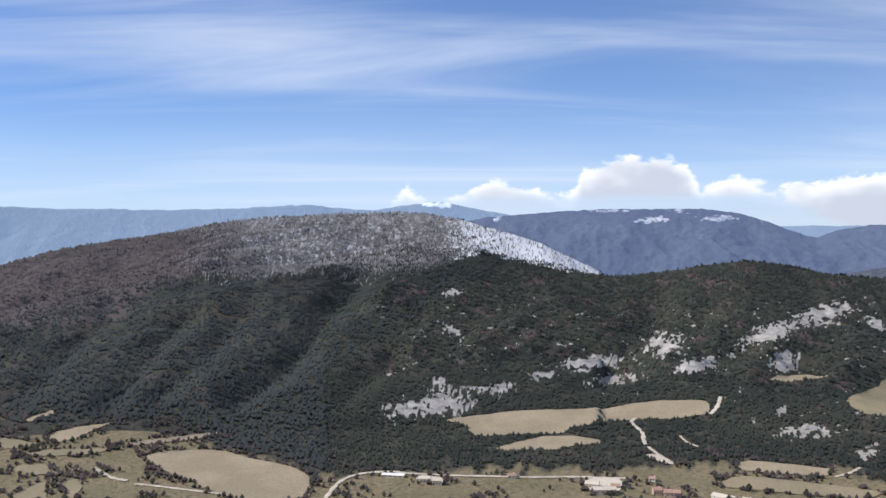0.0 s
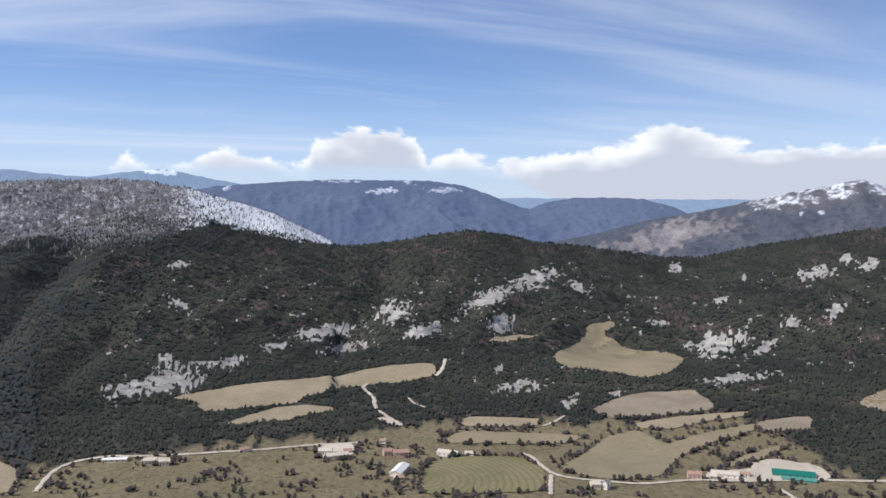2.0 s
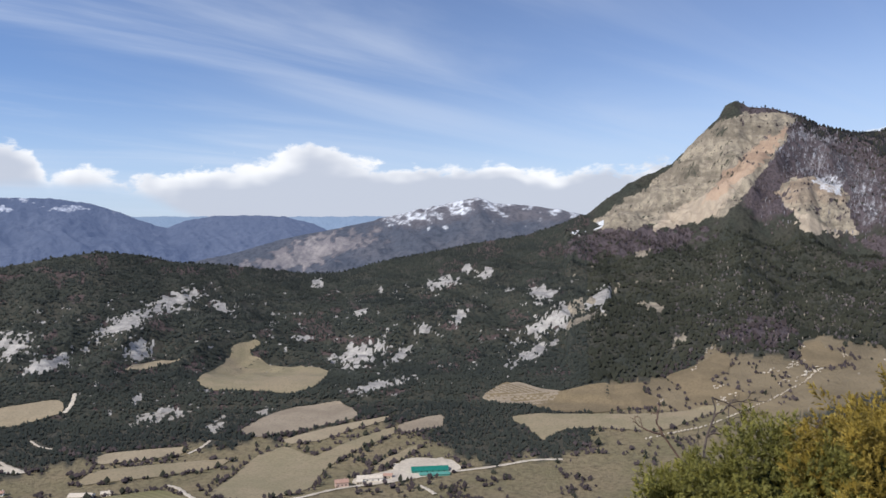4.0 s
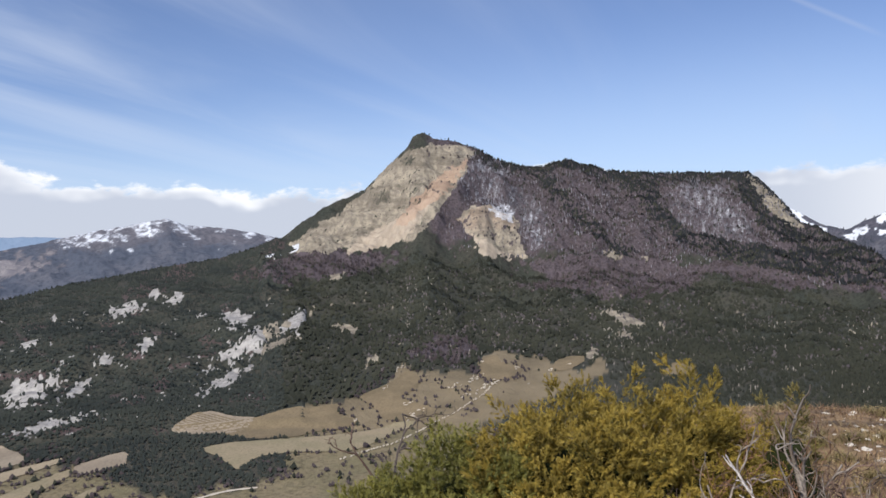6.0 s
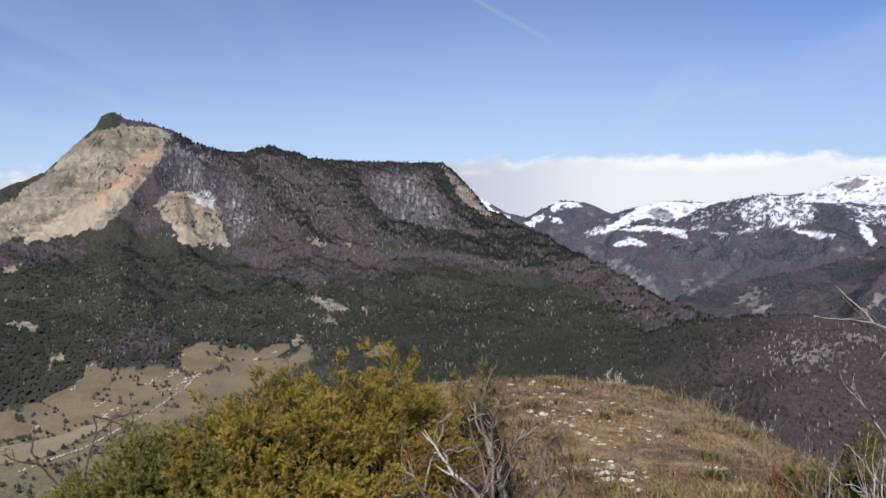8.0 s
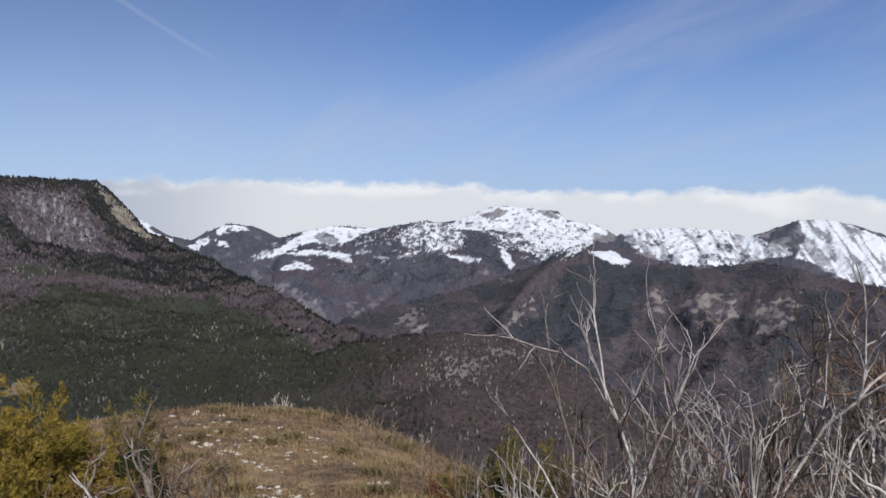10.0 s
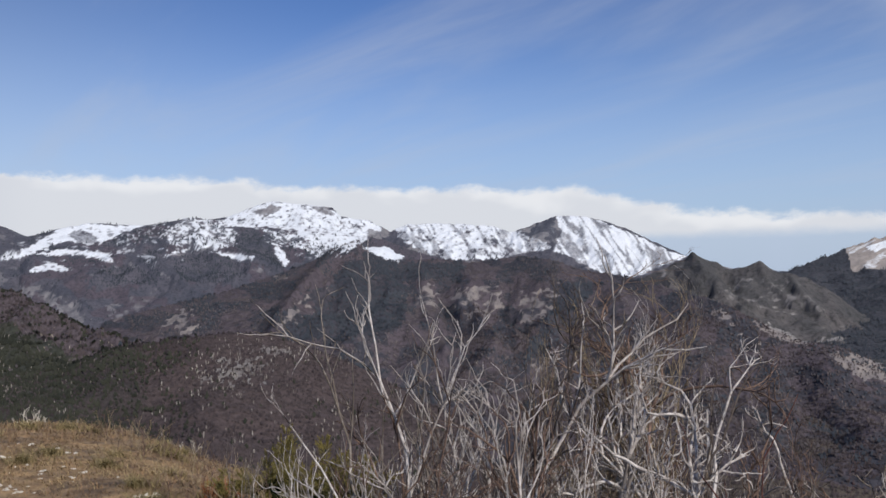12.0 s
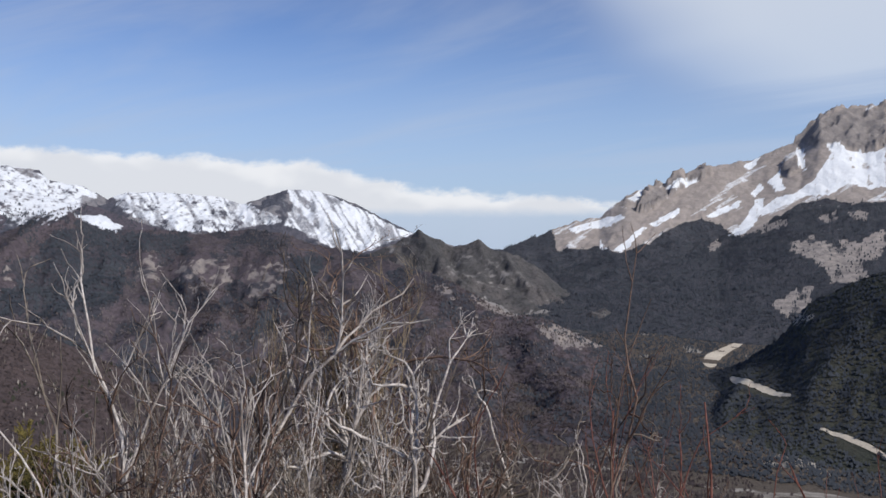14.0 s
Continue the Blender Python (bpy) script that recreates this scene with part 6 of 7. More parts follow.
def slope_of(pts, surface):
    """Upward normals of the land at the places."""
    b, r = np.degrees(np.arctan2(pts[:, 0], pts[:, 1])), np.hypot(pts[:, 0], pts[:, 1])
    step = 14.0
    h0 = surface(b, r)
    hr = (surface(b, r + step) - h0) / step
    hb = (surface(b + np.degrees(step / r), r) - h0) / step
    c, s = np.cos(np.radians(b)), np.sin(np.radians(b))
    n = np.stack([-hr * s - hb * c, -hr * c + hb * s, np.ones(len(b))], 1)
    return n / np.linalg.norm(n, axis=1, keepdims=True)


def wood(name, label, pts, tall, wide, mat, seed, category="trees", sides=4, belly=0.42, blend=0.86, surface=land_height):
    """Trees at pts (n, 3): each a ragged crown of its own, with an uneven ring and a leaning tip, lit with the slope it stands on."""
    rng = np.random.default_rng(seed)
    n = len(pts)
    size = rng.uniform(0.65, 1.35, n)
    hgt, rad = tall * size * rng.uniform(0.8, 1.2, n), wide * 0.5 * size
    ang = np.arange(sides) / sides * 2 * np.pi + rng.uniform(0, 6.28, (n, 1))
    rr = rad[:, None] * rng.uniform(0.65, 1.25, (n, sides))
    v = np.zeros((n, sides + 2, 3))
    v[:, :sides, 0], v[:, :sides, 1] = rr * np.cos(ang), rr * np.sin(ang)
    v[:, :sides, 2] = hgt[:, None] * rng.uniform(belly * 0.6, belly * 1.4, (n, sides))
    v[:, sides, 2] = hgt
    v[:, sides, :2] = rng.normal(0, 0.18, (n, 2)) * rad[:, None]
    v[:, sides + 1, 2] = -0.5
    out = v - np.array([0, 0, 1.0]) * (hgt * 0.25)[:, None, None]
    out = out / np.linalg.norm(out, axis=2, keepdims=True)
    nor = out * (1 - blend) + slope_of(np.asarray(pts), surface)[:, None, :] * blend
    nor = nor / np.linalg.norm(nor, axis=2, keepdims=True)
    v += np.asarray(pts)[:, None, :]
    k = np.arange(sides)
    tri = np.concatenate([np.stack([k, (k + 1) % sides, np.full(sides, sides)], 1), np.stack([(k + 1) % sides, k, np.full(sides, sides + 1)], 1)])
    faces = (tri[None] + (np.arange(n) * (sides + 2))[:, None, None]).reshape(-1, 3)
    me = bpy.data.meshes.new(name)
    me.vertices.add(n * (sides + 2))
    me.vertices.foreach_set("co", v.reshape(-1).astype(np.float32))
    me.loops.add(faces.size)
    me.loops.foreach_set("vertex_index", faces.reshape(-1).astype(np.int32))
    me.polygons.add(len(faces))
    me.polygons.foreach_set("loop_start", np.arange(0, faces.size, 3, dtype=np.int32))
    me.update(calc_edges=True)
    me.polygons.foreach_set("use_smooth", np.ones(len(faces), bool))
    me.normals_split_custom_set_from_vertices(nor.reshape(-1, 3).tolist())
    patch = smooth(fbm(np.asarray(pts)[:, 0] / 70, np.asarray(pts)[:, 1] / 70, 3, seed), -0.2, 0.2)
    at = me.attributes.new("tone", "FLOAT", "POINT")
    at.data.foreach_set("value", np.repeat(0.5 * patch + 0.5 * rng.random(n) ** 1.2, sides + 2).astype(np.float32))
    me.materials.append(mat)
    return tagged(new(name, me), label, category, kind="stuff")


def scatter(b0, b1, r0, r1, spacing, density, seed, surface=land_height):
    """Random places in a sector, about spacing metres apart where density(b, e, r, h) is one."""
    rng = np.random.default_rng(seed)
    n = int(radians(b1 - b0) * (r1 * r1 - r0 * r0) / 2 / spacing ** 2)
    b, r = rng.uniform(b0, b1, n), np.sqrt(rng.uniform(r0 * r0, r1 * r1, n))
    h = surface(b, r)
    keep = rng.random(n) < density(b, np.degrees(np.arctan2(h, r)), r, h)
    b, r, h = b[keep], r[keep], h[keep]
    x, y = flat_of(b, r)
    free = clear_of_fields(x, y)
    if r1 > 1500 and b1 > 140:     # open banks on the near side of the river
        for k in (18, 36):
            free &= clear_of_fields(x * (1 + k / r), y * (1 + k / r))
    return np.stack([x, y, h], -1)[free]


def flank_place(m, b, r):
    return m.part(np.clip(b, m.b0, m.b1), r)[0]


def hedge_row(b, e, r, h):
    x, y = flat_of(b, r)
    clump = smooth(fbm(x / 25, y / 25, 3, 421), 0.02, 0.2)
    return np.where(beside_fields(x, y, 8.0), 0.8, (0.34 + 0.4 * smooth(-b, 8, 16)) * clump) * (e > -21) * (e < below_trees(b) + 1.0) * (1 - 0.45 * area(b, e, MEADOW, 0.4))


def dense_snow_hill(b, e, r, h):
    s = flank_place(snow_hill, b, r)
    clump = smooth(fbm(b * 2, e * 3, 3, 401), -0.28, -0.02) * (1 - all_screes(b, e))
    return np.where(e > below_trees(b), clump * (1 - 0.85 * smooth(s, 0.9, 1.15)), 0)


def frost_snow_hill(b, e, r, h):
    s = flank_place(snow_hill, b, r)
    return smooth(s, 0.85, 1.1) * smooth(b, -19, -13) * (s < 2.02) * (1 - 0.75 * smooth(b, 0, 2.1)) * 0.8


def dense_forest(b, e, r, h):
    rock = all_screes(b, e)
    clump = smooth(fbm(b * 2.2, e * 4, 3, 411), -0.30, -0.05)
    return clump * (1 - rock) * (e > below_trees(b))


def dense_cliff(b, e, r, h):
    s = flank_place(cliff_peak, b, r)
    c = cover_cliff_peak(b, e, r, h, s)
    rim = smooth(s, 1.8, 1.95) * smooth(b, 63.9, 66)
    low = 1 - smooth(s, 0.9, 1.04)
    body = np.maximum(np.maximum(low * (1 - 0.75 * c["bare"]), rim), smooth(s, 1.0, 1.1) * smooth(b, 66, 69.1) * 0.20)
    body = np.maximum(body, smooth(b, 73.3, 75.4) * smooth(s, 1.45, 1.7) * 0.55 * smooth(fbm(b * 1.1 + e * 0.6, e * 0.9, 4, 224), -0.1, 0.1) )
    body = np.maximum(body * (1 - 0.8 * paint(b, e, [FROST_WOOD_A, FROST_WOOD_B], 1.3, 1.0)), ribs_of(b, e))
    return body * (1 - c["rock"]) * (1 - 0.93 * area(b, e, MEADOW, 0.4)) * (e > below_trees(b)) * (s < 2.03)


def brush_cliff(b, e, r, h):
    s = flank_place(cliff_peak, b, r)
    c = cover_cliff_peak(b, e, r, h, s)
    return c["bare"] * (1 - c["rock"]) * (1 - 0.85 * ribs_of(b, e)) * (1 - 0.75 * paint(b, e, [FROST_WOOD_A, FROST_WOOD_B], 1.3, 1.0)) * (s < 2.0) * (e > -9)


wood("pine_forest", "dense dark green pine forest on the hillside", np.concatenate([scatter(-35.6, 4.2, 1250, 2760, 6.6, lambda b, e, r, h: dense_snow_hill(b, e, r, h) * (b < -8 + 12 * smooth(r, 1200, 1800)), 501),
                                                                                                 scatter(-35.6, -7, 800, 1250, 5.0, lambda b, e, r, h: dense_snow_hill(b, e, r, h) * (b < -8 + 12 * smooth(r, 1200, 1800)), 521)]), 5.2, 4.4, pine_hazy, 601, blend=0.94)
wood("frosted_woodland", "bare frosted woodland on the snowy hilltop", scatter(-20, 12.6, 1900, 2760, 6.2, frost_snow_hill, 502), 7.5, 2.6, frosted, 602)
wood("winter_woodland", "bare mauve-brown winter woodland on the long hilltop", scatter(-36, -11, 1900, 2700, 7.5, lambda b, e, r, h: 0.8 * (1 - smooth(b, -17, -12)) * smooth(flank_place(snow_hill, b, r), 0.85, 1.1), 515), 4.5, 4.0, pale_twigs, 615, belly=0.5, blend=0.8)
wood("pine_forest", "dense dark green pine forest among pale outcrops", scatter(-8.4, 52.3, 1250, 2250, 6.0, dense_forest, 503), 4.6, 4.0, pine_mid, 603, blend=0.93)
wood("pine_forest", "young pine forest along the edge of the fields", scatter(-8.4, 52.3, 700, 1250, 3.5, dense_forest, 523), 3.7, 3.1, pine_mid, 623, blend=0.93)
wood("pine_forest", "pine forest below and along the cliff peak", scatter(52.3, 104.7, 800, 2980, 7.4, dense_cliff, 504), 6.4, 5.8, pine, 604)
wood("winter_woodland", "bare reddish-brown winter woodland below the cliff", scatter(48.2, 104.7, 1050, 2900, 8.5, brush_cliff, 505), 6, 5.0, twiggy, 605, belly=0.5, blend=0.82)
def frost_cliff(b, e, r, h):
    s = flank_place(cliff_peak, b, r)
    thick = np.maximum(paint(b, e, [FROST_WOOD_A, FROST_WOOD_B], 1.3, 1.0), 0.30 * smooth(b, 62.5, 64.5) * (1 - smooth(b, 86, 90)) * smooth(s, 1.02, 1.15))
    return thick * (s < 1.96) * (1 - np.maximum(cliff_face(b, e), ribs_of(b, e))) * 0.9


wood("frosted_woodland", "grey frosted woodland on the peak's steep flank", scatter(62, 91, 1950, 2980, 7.5, frost_cliff, 514), 9, 2.6, frosted_pale, 614)
wood("winter_woodland", "bare brown winter woodland on the rounded hill", scatter(92.1, 128, 500, 1350, 5.0, lambda b, e, r, h: 0.6 + 0 * b, 506), 3.4, 3.0, twiggy, 606, belly=0.5, blend=0.85)
wood("pine_forest", "scattered dark pines on the shaded slope", scatter(87.9, 123.5, 350, 1350, 6.0, lambda b, e, r, h: (1 - smooth(b, 97.4, 105.7)) * 0.9 + 0.03, 507), 5.5, 3.8, pine, 607)
wood("winter_woodland", "dark winter woodland on the hills", scatter(100.5, 152, 1400, 2700, 9, lambda b, e, r, h: (1 - paint(b, e, HILL_PINES_AND_SHADE, 0.6)) * (1 - 0.85 * paint(b, e, HILL_PALE, 0.75)) * 0.6, 508), 5, 4.0, pale_twigs, 608, belly=0.5, blend=0.85)
# one stripe of these pines stands for shade beside a spur
wood("pine_forest", "dark pine woods in the hollows of the hills, and for the shade of one spur", scatter(98, 152, 1400, 2750, 7.5, lambda b, e, r, h: np.maximum(paint(b, e, HILL_PINES_AND_SHADE, 0.6), smooth(-fbm(b * 0.9, e * 1.6, 4, 241), 0.04, 0.14) * 0.45) * (1 - paint(b, e, HILL_PALE, 0.75)), 518), 7, 5.2, pine_far, 618, blend=0.85)
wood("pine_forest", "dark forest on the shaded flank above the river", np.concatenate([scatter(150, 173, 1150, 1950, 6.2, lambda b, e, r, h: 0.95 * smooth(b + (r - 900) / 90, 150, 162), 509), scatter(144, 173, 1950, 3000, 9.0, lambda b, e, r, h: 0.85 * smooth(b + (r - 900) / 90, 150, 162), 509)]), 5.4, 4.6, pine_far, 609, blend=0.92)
wood("pale_bare_trees", "pale leafless trees dotted through the forest and on the brown hill", scatter(60, 126, 560, 1750, 8.0, lambda b, e, r, h: (0.03 + 0.22 * smooth(fbm(b * 1.6, e * 2.6, 3, 441), 0.02, 0.2) + 0.7 * blots(b, e, [(107.3, -7.8, 2.4, 1.3, 10), (110.5, -6.9, 1.8, 0.5, -14), (75.5, -6.0, 1.6, 0.9, -30)], 0.9, 1.6)) * (1 - area(b, e, MEADOW, 0.4)), 524), 5.0, 1.5, pale_bark, 624, belly=0.5, blend=0.7)
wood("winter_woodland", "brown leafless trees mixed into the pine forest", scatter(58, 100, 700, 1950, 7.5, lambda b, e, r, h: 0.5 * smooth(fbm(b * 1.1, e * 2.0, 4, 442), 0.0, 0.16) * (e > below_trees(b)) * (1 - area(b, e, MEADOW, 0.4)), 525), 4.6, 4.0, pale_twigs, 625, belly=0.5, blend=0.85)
wood("hedge_shrubs", "bare brown hedgerow shrubs and trees between the fields", scatter(-35.6, 69.1, 560, 1300, 4.6, hedge_row, 510), 4.2, 4.4, twiggy, 610, "shrubs", belly=0.5)
wood("scrub", "bare brown scrub on the slope below the crest", scatter(81.7, 173.8, 28, 420, 3.4, lambda b, e, r, h: 0.35 + 0.5 * smooth(fbm(b * 0.6, r / 60, 3, 431), -0.1, 0.1), 511, ground_height), 1.6, 2.4, twiggy, 611, "shrubs", belly=0.6)
wood("winter_woodland", "mixed brown woodland on the slope above the river", scatter(122, 173, 420, 1000, 4.4, lambda b, e, r, h: 0.75 + 0 * b, 512), 2.8, 2.8, twiggy, 612, belly=0.5, blend=0.88)
wood("winter_woodland", "grey-brown woodland on the valley side above the river", scatter(122, 168, 1000, 2100, 6.6, lambda b, e, r, h: 0.85 * (1 - smooth(b + (r - 900) / 90, 154, 166)), 522), 4.0, 3.6, twiggy, 622, belly=0.5, blend=0.92)
wood("pine_forest", "scattered pines in the valley between the fields", scatter(-34, 66, 600, 1300, 7.5, lambda b, e, r, h: hedge_row(b, e, r, h) * 0.5, 513), 5.5, 4.6, pine, 613)


def speckle(m):
    """Density of pines on a snowy mountain: dense in its woods, single trees on thin snow."""
    def density(b, e, r, h):
        s = flank_place(m, b, r)
        snow = painted_snow(b, e)
        woods = np.maximum(paint(b, e, HILL_PINES_AND_SHADE + [FRONT_DOME_SHADE], 0.3), smooth(fbm(b * 1.0, e * 2.4, 5, m.seed), 0.02, 0.12) * smooth(e, -1.6, -0.6) * 0.7)
        thin = paint(b, e, THIN_SNOW, 0.3) * 0.35
        return np.maximum(np.maximum(woods * (snow < 0.3), thin), 0.04) * (s < 2.02) * (s > 0) * (1 - paint(b, e, FULL_SNOW + HILL_PALE))
    return density


def foot_forest(b, e, r, h):
    high, low = open_ground(b, e)
    return np.clip(0.72 + 1.4 * fbm(b * 1.8 + e, e * 3.5, 4, 265), 0.15, 1) * (1 - high) * (1 - low)


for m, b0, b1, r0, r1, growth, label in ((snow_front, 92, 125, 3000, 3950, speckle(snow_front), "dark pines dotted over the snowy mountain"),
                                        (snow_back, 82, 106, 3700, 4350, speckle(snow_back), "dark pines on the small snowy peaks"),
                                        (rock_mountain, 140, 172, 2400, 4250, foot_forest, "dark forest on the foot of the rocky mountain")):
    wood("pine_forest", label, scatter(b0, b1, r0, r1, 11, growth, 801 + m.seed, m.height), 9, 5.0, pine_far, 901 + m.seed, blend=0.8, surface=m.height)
wood("pine_forest", "pines and bare trees on the gentle slope below the cliff peak", scatter(74, 93, 700, 1420, 6.2, lambda b, e, r, h: 0.85 * smooth(b, 74, 77) * (e > -12.5), 519), 5.2, 4.4, pine, 619)


def rib_pines(b, e, r, h):
    s = flank_place(cliff_peak, b, r)
    return np.maximum(ribs_of(b, e), smooth(s, 1.82, 1.95)) * (1 - cliff_face(b, e)) * (s < 2.02)


wood("pine_forest", "dark ribs of pines down the flank of the peak", scatter(66, 93, 1700, 2990, 6.0, rib_pines, 520), 8.5, 5.0, pine_rib, 620, blend=0.6)


# ---- lookout: grassy crest, juniper, bare shrubs and stones ----
def bark(name, pale, dark, scale=40):
    mat, t, sh = material(name)
    pos = t.node("ShaderNodeNewGeometry").outputs["Position"]
    col = t.mix(t.step(t.noise(pos, scale, 4, 0.65), 0.36, 0.66), pale, dark)
    col = t.mix(t.step(t.noise(pos, scale * 0.08, 3, 0.5), 0.45, 0.7), col, tuple(c * 0.6 for c in dark))
    t.put(sh.inputs["Base Color"], col)
    sh.inputs["Roughness"].default_value = 0.85
    return mat


grey_bark = bark("pale_grey_bark", (0.66, 0.60, 0.56), (0.36, 0.31, 0.28))
brown_bark = bark("brown_twig_bark", (0.25, 0.165, 0.125), (0.125, 0.08, 0.062))
red_bark = bark("reddish_twig_bark", (0.25, 0.105, 0.08), (0.13, 0.055, 0.045))
rusty_bark = bark("rust_brown_bark", (0.36, 0.20, 0.12), (0.20, 0.11, 0.07))
straw_bark = bark("straw_twig_bark", (0.40, 0.31, 0.20), (0.24, 0.18, 0.115))
dead_bark = bark("weathered_dead_wood", (0.34, 0.29, 0.245), (0.17, 0.135, 0.11))
dark_bark = bark("dark_bark", (0.12, 0.095, 0.08), (0.065, 0.05, 0.044))
white_stone = plaster("white_limestone", (0.68, 0.62, 0.54), (0.46, 0.41, 0.34))


def ground_at(b, r):
    x, y = flat_of(b, r)
    return Vector((float(x), float(y), float(ground_height(np.array(float(b)), np.array(float(r))))))


class Wicker:
    """Collects tubes into one mesh."""

    def __init__(self):
        self.v, self.f = [], []

    def tube(self, pts, r0, r1, sides=4):
        n, base = len(pts), len(self.v)
        for k, p in enumerate(pts):
            d = (pts[min(k + 1, n - 1)] - pts[max(k - 1, 0)]).normalized()
            side = d.orthogonal().normalized()
            up = d.cross(side)
            r = r0 + (r1 - r0) * k / (n - 1)
            for i in range(sides):
                a = 2 * math.pi * i / sides
                self.v.append(p + (side * math.cos(a) + up * math.sin(a)) * r)
        for k in range(n - 1):
            for i in range(sides):
                j = (i + 1) % sides
                self.f.append((base + k * sides + i, base + k * sides + j, base + (k + 1) * sides + j, base + (k + 1) * sides + i))

    def round_off(self, wide, tall):
        """Draw the twigs in to a rounded crown of that half width and height."""
        for v in self.v:
            q = v.z / tall
            if q > 0.7:
                v.z = tall * (0.7 + 0.3 * math.tanh((q - 0.7) / 0.6))
            room = wide * math.sqrt(max(0.2, 1 - 0.75 * (v.z / tall) ** 2))
            q = math.hypot(v.x, v.y) / room
            if q > 0.6:
                v.xy *= (0.6 + 0.4 * math.tanh((q - 0.6) / 0.6)) / q

    def object(self, name, mat, parent=None, label=""):
        me = bpy.data.meshes.new(name)
        me.from_pydata([tuple(v) for v in self.v], [], self.f)
        me.polygons.foreach_set("use_smooth", np.ones(len(me.polygons), bool))
        me.materials.append(mat)
        ob = new(name, me)
        ob.parent = parent
        return tagged(ob, label)


def wander(rng, p, d, length, steps, bend, lift=0.0):
    pts, d = [p.copy()], d.normalized()
    for _ in range(steps):
        d = (d + Vector((rng.gauss(0, bend), rng.gauss(0, bend), rng.gauss(0, bend) + lift))).normalized()
        pts.append(pts[-1] + d * (length / steps))
    return pts


def grow(w, rng, p, d, length, rad, depth, forks, bend, lift, spread, thin=0.003):
    """A stem that wanders and sends out thinner ones."""
    pts = wander(rng, p, d, length, 9 if depth > 1 else 5, bend, lift)
    w.tube(pts, rad, max(rad * 0.4, thin * 0.7), 5 if depth > 1 else 3)
    if depth == 0:
        return
    n = len(pts)
    for _ in range(forks):
        k = rng.randint(max(1, n // 4), n - 1)
        a = (pts[k] - pts[k - 1]).normalized()
        side = Vector((rng.gauss(0, 1), rng.gauss(0, 1), rng.gauss(0.25, 0.7)))
        grow(w, rng, pts[k], a + side.normalized() * spread, length * rng.uniform(0.20, 0.46), max(rad * 0.55, thin), depth - 1, max(2, forks - 2), bend * 1.1, lift, spread, thin)


def shrub(name, label, category, b, r, stems, length, rad, mat, seed, depth=2, forks=5, bend=0.17, lift=0.05, open_to=0.5, spread=0.55, foot=0.3, sink=0.05, group="", thin=0.003, crown=None, ways=None):
    """A bare shrub: every main stem with its side shoots is a part."""
    rng = random.Random(seed)
    thing = tagged(new(name), label, category, group)
    at = ground_at(b, r)
    thing.location = at
    across, away = Vector((math.cos(radians(b)), -math.sin(radians(b)), 0)), Vector((math.sin(radians(b)), math.cos(radians(b)), 0))
    for k, (right, up, off, long, girth) in enumerate(ways or ()):     # stems that stand out, each with its own lean
        w = Wicker()
        grow(w, rng, across * right * 0.12 - Vector((0, 0, sink)), across * right + Vector((0, 0, up)) + away * off, long, girth, depth, forks, bend, lift, spread, thin)
        w.object("stem", mat[k % len(mat)] if isinstance(mat, list) else mat, thing)
    for k in range(stems):
        w = Wicker()
        a = rng.uniform(0, 2 * math.pi)
        out = Vector((math.cos(a), math.sin(a), 0))
        start = out * foot * rng.random() - Vector((0, 0, sink))
        grow(w, rng, start, out * open_to * rng.uniform(0.2, 1.2) + Vector((0, 0, 1)), length * rng.uniform(0.55, 1.12), rad * rng.uniform(0.65, 1.2), depth, forks, bend, lift, spread, thin)
        if crown:
            w.round_off(*crown)
        w.object("stem", mat[k % len(mat)] if isinstance(mat, list) else mat, thing)
    return thing


def sprays(name, places, ways, size, mat, parent, seed, needles=11, label="", tone=None):
    """Tufts of needles: each a little plume along its own way. places, ways: (n, 3)."""
    rng = np.random.default_rng(seed)
    n = len(places)
    ways = ways / np.linalg.norm(ways, axis=1, keepdims=True)
    ref = np.where(np.abs(ways[:, 2:3]) > 0.9, [[1.0, 0, 0]], [[0, 0, 1.0]])
    u = np.cross(ways, ref)
    u /= np.linalg.norm(u, axis=1, keepdims=True)
    v = np.cross(ways, u)
    ln = size * rng.uniform(0.6, 1.4, n)
    t = (np.arange(needles) / needles)[None, :] * np.ones((n, 1))
    ang = rng.uniform(0, 6.28, (n, needles))
    out = u[:, None] * np.cos(ang)[..., None] + v[:, None] * np.sin(ang)[..., None]
    root = places[:, None] + ways[:, None] * (t * ln[:, None])[..., None]
    reach = ln[:, None] * (0.60 - 0.30 * t) * rng.uniform(0.7, 1.3, (n, needles))
    tip = root + (out * 0.75 + ways[:, None] * 0.75) * reach[..., None]
    flat = np.cross(out, ways[:, None]) * (ln[:, None] * 0.085)[..., None]
    tri = np.stack([root - flat, root + flat, tip], 2).reshape(-1, 3)
    me = bpy.data.meshes.new(name)
    m = len(tri)
    me.vertices.add(m)
    me.vertices.foreach_set("co", tri.reshape(-1).astype(np.float32))
    me.loops.add(m)
    me.loops.foreach_set("vertex_index", np.arange(m, dtype=np.int32))
    me.polygons.add(m // 3)
    me.polygons.foreach_set("loop_start", np.arange(0, m, 3, dtype=np.int32))
    me.update(calc_edges=True)
    at = me.attributes.new("tone", "FLOAT", "POINT")
    at.data.foreach_set("value", np.repeat(rng.random(n) if tone is None else tone, needles * 3).astype(np.float32))
    me.materials.append(mat)
    ob = new(name, me)
    ob.parent = parent
    return tagged(ob, label)


